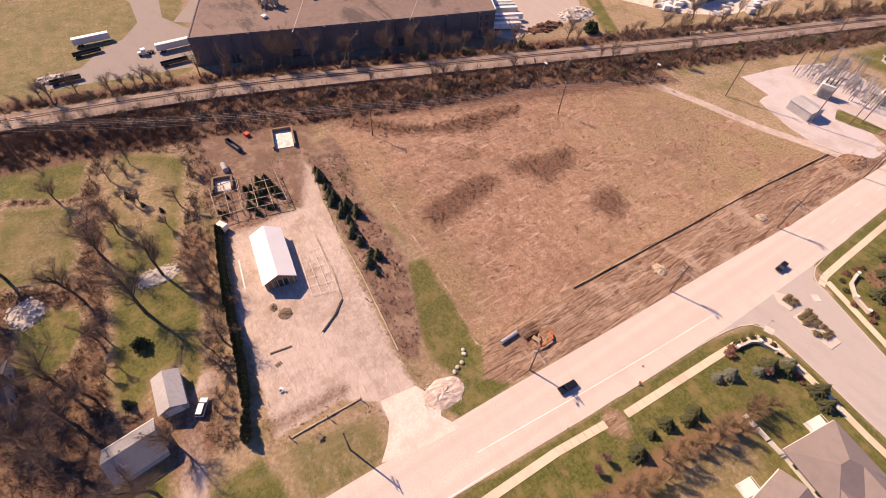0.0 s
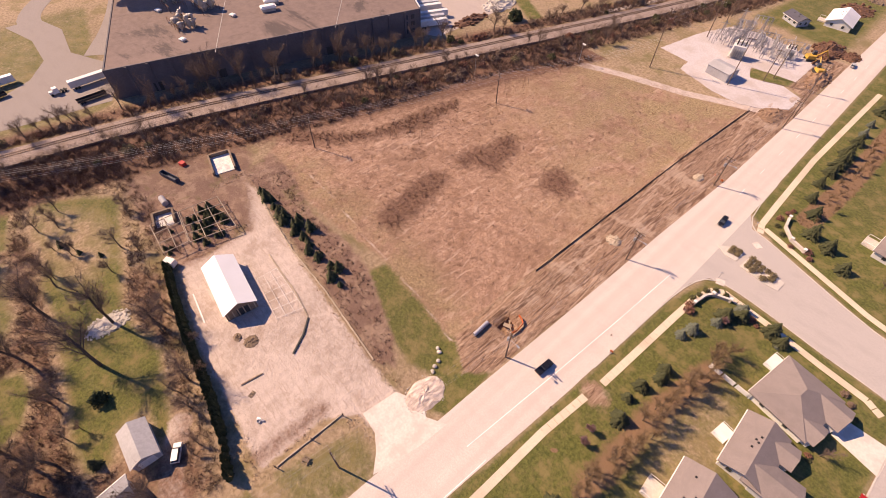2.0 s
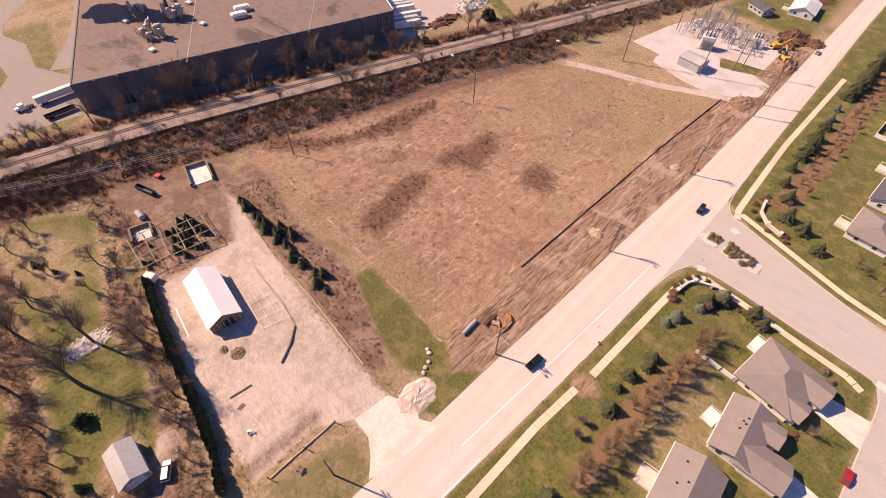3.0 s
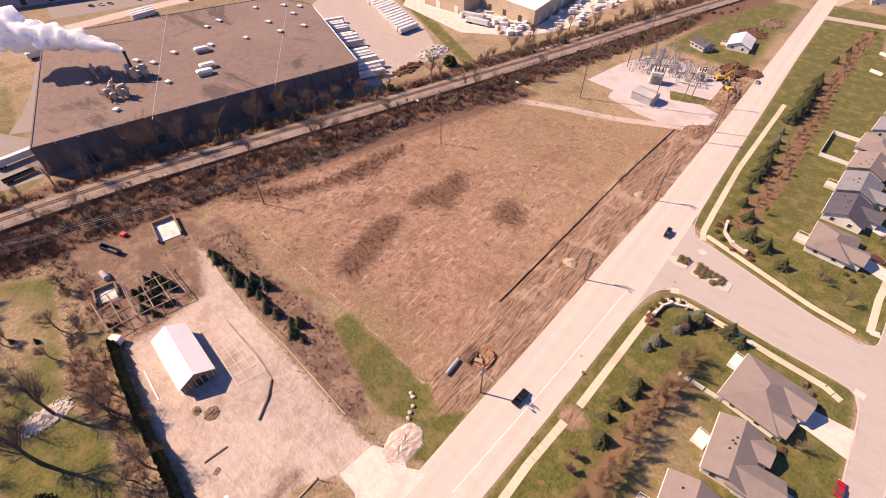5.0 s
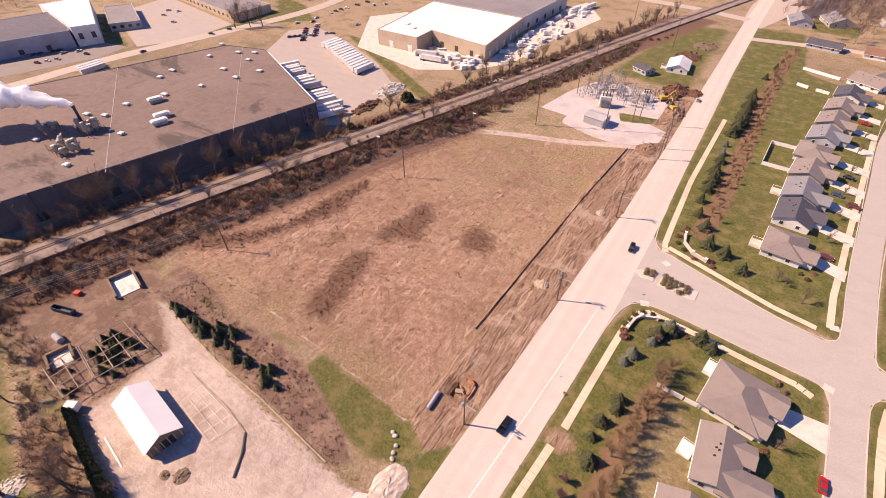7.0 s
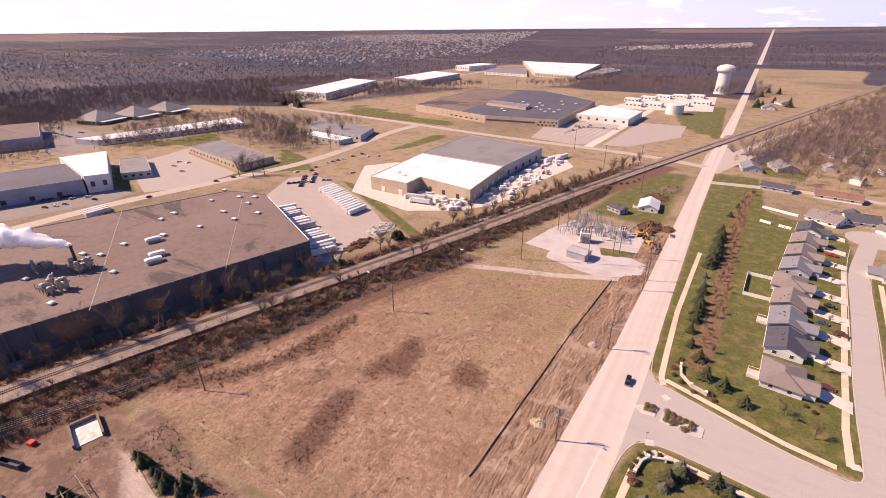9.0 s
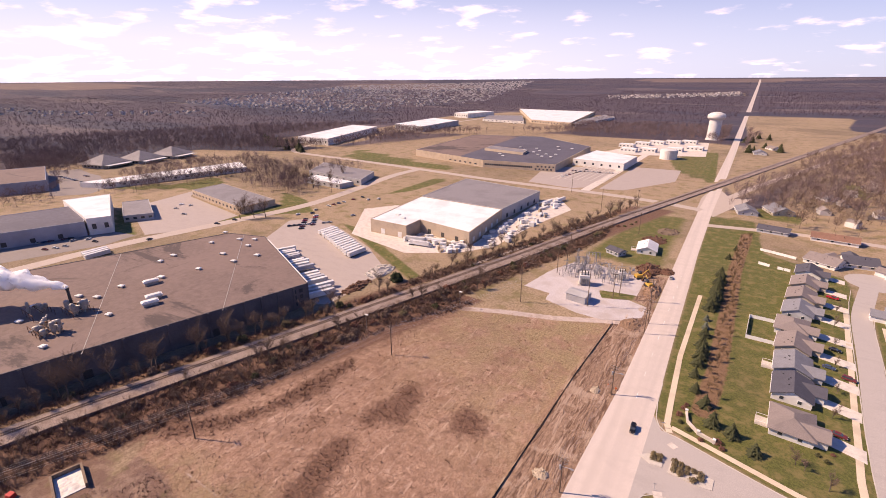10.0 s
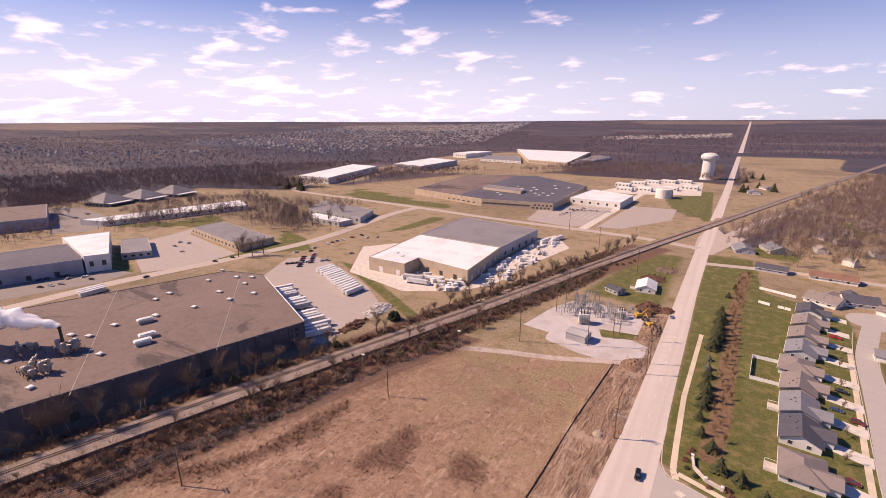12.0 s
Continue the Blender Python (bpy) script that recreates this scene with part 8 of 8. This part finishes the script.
near = [p for p in RAIL if -90 < p[1] < 380]
south = scatter(40000, 1, lambda x, y: (lambda s: (s < -3.6) & (s > np.where(y < 145, -23, -16)) & (inside(x, y, FIELD) < 3) & (inside(x, y, YARD) < -1) & (inside(x, y, LAWNS[1]) < 0))(beside(x, y, near)), (-175, -55, -60, 280))
north = scatter(44000, 2, lambda x, y: (lambda s: (s > 3.6) & (s < np.where(y > 150, 12, 9)))(beside(x, y, near)) & (inside(x, y, WH) < -1), (-180, -60, -60, 330))
scrub("scrub", south[::2], 0.7, 2.4, 18, 0.12, "scrub", "brown leafless scrub along the railway", "scrub", 3)
scrub("scrub", south[1::4], 0.8, 3.4, 18, 0.10, "scrub_grey", "grey-brown leafless scrub along the railway", "scrub", 4)
scrub("scrub", north[::2], 0.7, 2.2, 15, 0.12, "scrub", "brown leafless scrub before the works", "scrub", 5)
scrub("scrub", north[1::4], 0.8, 3.6, 18, 0.10, "scrub_grey", "tall grey-brown leafless scrub before the works", "scrub", 45)
patch = scatter(16000, 6, lambda x, y: (np.max([inside(x, y, p) for p in THICKETS[:4]], 0) + 2.0 * np.sin(x * 0.8 + y * 0.5) * np.cos(y * 0.7 - x * 0.3) > 3.0 * np.random.RandomState(61).rand(len(x))), (-110, -40, 40, 135))
edge_pts = scatter(9000, 46, lambda x, y: inside(x, y, THICKETS[4]) + 2.2 * np.sin(x * 0.9 + y * 0.4) * np.cos(y * 0.6) > 3.5 * np.random.RandomState(62).rand(len(x)), (-125, -80, 35, 125))
scrub("thicket", edge_pts[:2200], 0.25, 0.8, 11, 0.06, "thicket", "red-brown thicket along the field edge", "thicket", 47)
scrub("thicket", patch[::2], 0.2, 0.6, 12, 0.06, "thicket", "dark brown thicket patches in the field", "thicket", 7)
strip_pts = scatter(5000, 8, lambda x, y: (inside(x, y, STRIP) > 0.5) & (np.random.RandomState(9).rand(len(x)) < 0.35), (-100, -30, 15, 36))
scrub("weeds", strip_pts, 0.2, 0.9, 7, 0.09, "scrub", "dry weeds on a chip-covered strip", "weeds", 9)
left = scatter(26000, 10, lambda x, y: (np.max([inside(x, y, p) for p in LAWNS], 0) < -0.5) & (inside(x, y, YARD) < -2.5) & (x < -37) & (y < -0.6 * (x + 37) * 0.0 + 1) & (np.abs(beside(x, y, HEDGE)) > 1.6) & (np.hypot(x + 51, y + 21.8) > 5) & (np.hypot(x + 43, y + 28.6) > 7) & (beside(x, y, near) < -4) & (np.abs(beside(x, y, [(-51, -16), (-46, -20), (-34, -23)])) > 2.4), (-150, -36, -62, 2))
scrub("scrub", left[::3], 0.5, 2.2, 14, 0.06, "scrub", "brown brushwood between the lawns", "scrub", 11)
tufts = scatter(60000, 12, lambda x, y: inside(x, y, FIELD) > 0, (-112, -27, 32, 160))
scrub("dead_grass", tufts[: 30000], 0.08, 0.30, 3, 0.10, "straw", "bleached dead grass tussocks over the field", "grass", 13)
spots = scatter(1100, 16, lambda x, y: inside(x, y, FIELD) > 3, (-112, -27, 32, 160))
scrub("weeds", spots, 0.3, 0.9, 14, 0.05, "thicket", "small dark weeds dotted over the field", "weeds", 17)
bed = scatter(5000, 18, lambda x, y: np.abs(beside(x, y, [(4.8, 122), (6.6, 143), (7.6, 186), (8.6, 237), (12.6, 300)])) < 2.8, (2, 16, 116, 312))
scrub("dead_perennials", bed[:1600], 0.2, 0.9, 9, 0.06, "twig_red", "dry russet stems in a mulched bed", "plants", 19)
rim = scatter(9000, 14, lambda x, y: (inside(x, y, DIRT) < 0) & (inside(x, y, YARD) > -2.2) & (inside(x, y, YARD) < 0.6), (-125, -25, -12, 30))
scrub("weeds", rim, 0.15, 0.5, 4, 0.1, "straw", "dry weeds along the yard's rim", "weeds", 15)

# far woods and far houses
def open_land(x, y):
    return np.max([inside(x, y, p) for p in OPEN], 0) > 0


def wood(name, pts, h0, h1, n, w, label, seed, material="far_wood", wide=0.36):
    """Bare trees: a thin stem and twigs, or, farther off, slivers, in a rounded crown."""
    rnd = random.Random(seed)
    g = Geo()
    zs = ground_height(np.array([p[0] for p in pts]), np.array([p[1] for p in pts]))
    for (x, y), z in zip(pts, zs):
        h = rnd.uniform(h0, h1)
        blade(g, (x, y, z - 0.5), (x, y, z + h * 0.75), 0.014 * h, rnd)
        for _ in range(n):
            a, e, k = rnd.uniform(0, 6.283), rnd.uniform(-0.7, 1.3), rnd.uniform(0.6, 1.0)
            r, c = wide * h * k * math.cos(e), rnd.uniform(0.0, 0.35)
            b = h * rnd.uniform(0.35, 0.7)
            blade(g, (x + c * r * math.cos(a), y + c * r * math.sin(a), z + b), (x + r * math.cos(a), y + r * math.sin(a), z + h * (0.64 + 0.30 * k * math.sin(e))), w * h, rnd)
    solid(name, g, material, label, "wood", kind="stuff")


def cone(x, y, reach=0.9):
    """The wide sector of land north and west of the road."""
    return (np.arctan2(x, y) < 0.62) & (np.arctan2(x, y) > -1.75)


mid = scatter(40000, 20, lambda x, y: ~open_land(x, y) & cone(x, y) & (np.hypot(x, y) < 900) & (np.hypot(x, y) > 200) & (np.abs(beside(x, y, RAIL)) > 9) & (np.abs(beside(x, y, ROAD)) > 11) & (np.abs(beside(x, y, IND)) > 9) & (inside(x, y, WH) < -12) & (y > -120), (-900, 520, -120, 900))
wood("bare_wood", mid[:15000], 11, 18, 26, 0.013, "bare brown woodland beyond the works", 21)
belt = scatter(4000, 26, lambda x, y: (np.max([inside(x, y, p) for p in ([(-440, 180), (-420, 300), (-330, 340), (-300, 330), (-360, 250), (-400, 200)], [(-300, 225), (-262, 250), (-262, 262), (-330, 262)], [(-610, 300), (-470, 380), (-440, 420), (-600, 440)])], 0) > 0), (-620, -255, 170, 450))
wood("bare_wood", belt[:700], 9, 15, 34, 0.009, "bare brown trees among the works", 27)
rows = scatter(14000, 28, lambda x, y: (np.max([inside(x, y, p) for p in ([(-500, 122), (-671, 174), (-732, 226), (-615, 226), (-538, 199), (-562, 174), (-488, 146)], [(-432, 157), (-398, 160), (-388, 250), (-404, 280), (-440, 306), (-495, 276), (-480, 200), (-440, 175)], [(-338, 222), (-271, 232), (-300, 262), (-352, 290), (-470, 335), (-455, 300), (-395, 290)])], 0) > 0) & (np.max([inside(x, y, p) for p in ([(-460, 158), (-436, 166), (-400, 275), (-432, 290)], [(-500, 60), (-468, 139), (-547, 165), (-580, 90)])], 0) < -3), (-740, -265, 115, 340))
side_rows = scatter(6000, 48, lambda x, y: (np.max([inside(x, y, p) for p in ([(-417.7, 95.9), (-561.6, 138.5), (-589.7, 177.9), (-531.2, 179.6), (-484.2, 157.3), (-414.1, 123.8)], [(-578.0, 143.3), (-699.5, 179.2), (-698.0, 250.1), (-574.5, 211.5), (-579.6, 183.7)])], 0) > 0) & (inside(x, y, [(-500, 60), (-468, 139), (-547, 165), (-580, 90)]) < -3) & (inside(x, y, [(-345, 10), (-308, 103), (-353, 121), (-385, 20)]) < -3), (-800, -300, 0, 330))
wood("bare_wood", side_rows[:500], 8, 13, 34, 0.009, "bare trees round a hall and its car park", 49)
wood("bare_wood", rows[:1300], 8, 14, 34, 0.009, "tall bare trees between the works", 29)
for k in range(15):
    plant("spruce", rnd.choice(SPRUCE), -585 + 9.4 * k + rnd.uniform(-4, 4), 436 - 3.2 * k + rnd.uniform(-9, 9), rnd.uniform(2.2, 3.2), "tall dark conifer at a wood edge", group="far conifers")
for x, y in ((9, 648), (14, 660), (4, 744), (12, 752), (32, 792), (20, 806), (26, 700), (40, 668)):
    plant("spruce", rnd.choice(SPRUCE), x, y, rnd.uniform(1.8, 2.6), "dark conifer beside a far farmhouse", group="far conifers")
suburb = lambda x, y: (inside(x, y, SUBURBS[0]) > 0) | (inside(x, y, SUBURBS[1]) > 0)
far = scatter(110000, 22, lambda x, y: (~open_land(x, y) | suburb(x, y) & (np.random.RandomState(3).rand(len(x)) < 0.7)) & cone(x, y) & (np.hypot(x, y) > 900) & (np.hypot(x, y) < 2300) & (np.abs(beside(x, y, ROAD)) > 16) & (np.sin(x * 0.004 + 1) * np.cos(y * 0.003) > -0.75), (-2300, 1500, -400, 2300))
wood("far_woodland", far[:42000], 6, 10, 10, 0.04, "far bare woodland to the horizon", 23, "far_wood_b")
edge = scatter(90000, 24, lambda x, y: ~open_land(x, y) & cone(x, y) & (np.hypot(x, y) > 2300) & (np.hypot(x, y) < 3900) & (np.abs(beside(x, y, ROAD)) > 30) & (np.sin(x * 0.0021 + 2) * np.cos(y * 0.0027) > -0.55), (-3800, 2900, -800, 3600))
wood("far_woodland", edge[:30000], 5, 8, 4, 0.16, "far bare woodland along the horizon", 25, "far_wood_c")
M["far_house"] = surface("far_house_wall", (0.72, 0.68, 0.66), 0.8, spread=0.1, grain=0.02, by="island")
M["far_roof"] = surface("far_house_roof", (0.36, 0.31, 0.30), 0.85, spread=0.3, grain=0.02, by="island")


def far_houses(pts, seed, label):
    rnd = random.Random(seed)
    walls, roofs = Geo(), Geo()
    zs = ground_height(np.array([p[0] for p in pts]), np.array([p[1] for p in pts]))
    for (x, y), z in zip(pts, zs):
        w, d, h, t = rnd.uniform(4.5, 6.5), rnd.uniform(6, 9), rnd.uniform(2.2, 3.2), rnd.choice((0.2, 1.77, 0.9))
        walls.box(x, y, z - 1, w, d, h + 1, t)
        c, s = math.cos(t), math.sin(t)
        v = [(-w / 2, -d / 2, h), (w / 2, -d / 2, h), (w / 2, d / 2, h), (-w / 2, d / 2, h), (0, -d / 2, h + 2), (0, d / 2, h + 2)]
        roofs.add([(x + c * a - s * b, y + s * a + c * b, z + e) for a, b, e in v], [(0, 1, 4), (1, 2, 5, 4), (2, 3, 5), (3, 0, 4, 5)])
    solid("far_house_walls", walls, "far_house", label + " walls", "houses", kind="stuff")
    solid("far_house_roofs", roofs, "far_roof", label + " roofs", "houses", kind="stuff")


far_houses(scatter(6000, 30, lambda x, y: inside(x, y, SUBURBS[0]) > 20, (-2100, -760, 860, 3300))[:2200], 31, "pale houses of a far suburb,")
far_houses(scatter(1500, 36, lambda x, y: np.abs(beside(x, y, [(-2000, 420), (-1500, 480), (-1250, 700)])) < 60, (-2100, -1200, 350, 800))[:90], 37, "pale houses along a far road,")
far_houses(scatter(4000, 32, lambda x, y: inside(x, y, SUBURBS[1]) > 10, (-480, -20, 1750, 2300))[:260], 33, "pale houses of a far estate,")
far_houses(scatter(900, 34, lambda x, y: (np.abs(beside(x, y, RAIL)) > 20) & (inside(x, y, [(30, 340), (60, 330), (260, 420), (420, 900), (300, 1000), (150, 700)]) > 0), (20, 430, 320, 1010))[:70], 35, "pale houses under bare trees,")
grove = scatter(9000, 40, lambda x, y: (inside(x, y, [(10, 322), (30, 326), (110, 318), (420, 480), (420, 1000), (160, 900), (60, 600), (24, 420)]) > 0) & (np.abs(beside(x, y, RAIL)) > 6), (20, 430, 320, 1010))
wood("bare_grove", grove[:2600], 9, 15, 40, 0.013, "bare trees among scattered houses", 41, "twig")

# steam from the stack, hanging over the roof
n = Nodes("steam")
puff = n.ramp(n.noise(0.4, 5, 0.65), 0.26, 0.46, 0.6, 1.0)
n.done((0.985, 0.985, 0.985), 1.0)
for key, value in (("Subsurface Weight", 1.0), ("Subsurface Scale", 7.0), ("Specular IOR Level", 0.0)):
    n.bsdf.inputs[key].default_value = value
n.bsdf.inputs["Subsurface Radius"].default_value = (1.0, 1.0, 1.0)
n.put(puff, n.bsdf.inputs["Alpha"])
M["steam"] = n.mat
g = Geo()
rings, seg, v, f = 46, 26, [], []
for i in range(rings + 1):
    u = i / rings
    mid = Vector((-183.6 - 36 * u, 51.5 - 24 * u, 18.3 + 5.5 * u ** 0.7 + 1.2 * math.sin(7 * u) * u))
    r = (0.7 + 6.2 * u ** 0.8) * (1 if u < 0.9 else math.sqrt(max(0.0, 1 - ((u - 0.9) / 0.1) ** 2)) + 0.02)
    for j in range(seg):
        a = 2 * math.pi * j / seg
        d = Vector((0.55 * math.cos(a), -0.83 * math.cos(a), 0.85 * math.sin(a)))
        p = mid + d * r
        v.append(mid + d * r * (1 + 0.55 * noise.noise(p * 0.24) + 0.3 * noise.noise(p * 0.6)))
for i in range(rings):
    for j in range(seg):
        f.append((i * seg + j, (i + 1) * seg + j, (i + 1) * seg + (j + 1) % seg, i * seg + (j + 1) % seg))
f += [tuple(range(seg - 1, -1, -1)), tuple(range(rings * seg, rings * seg + seg))]
g.add(v, f)
ob = solid("steam_plume", g, "steam", "drifting white steam plume above a roof stack", "steam", kind="stuff")
for p in ob.data.polygons:
    p.use_smooth = True


def to_metres():
    """Brings the plan's units to metres: every mesh, and every place of a thing or part."""
    for me in bpy.data.meshes:
        me.transform(Matrix.Scale(UNIT, 4))
    for ob in scene.objects:
        if ob.type in ("MESH", "EMPTY"):
            ob.location = ob.location * UNIT


to_metres()
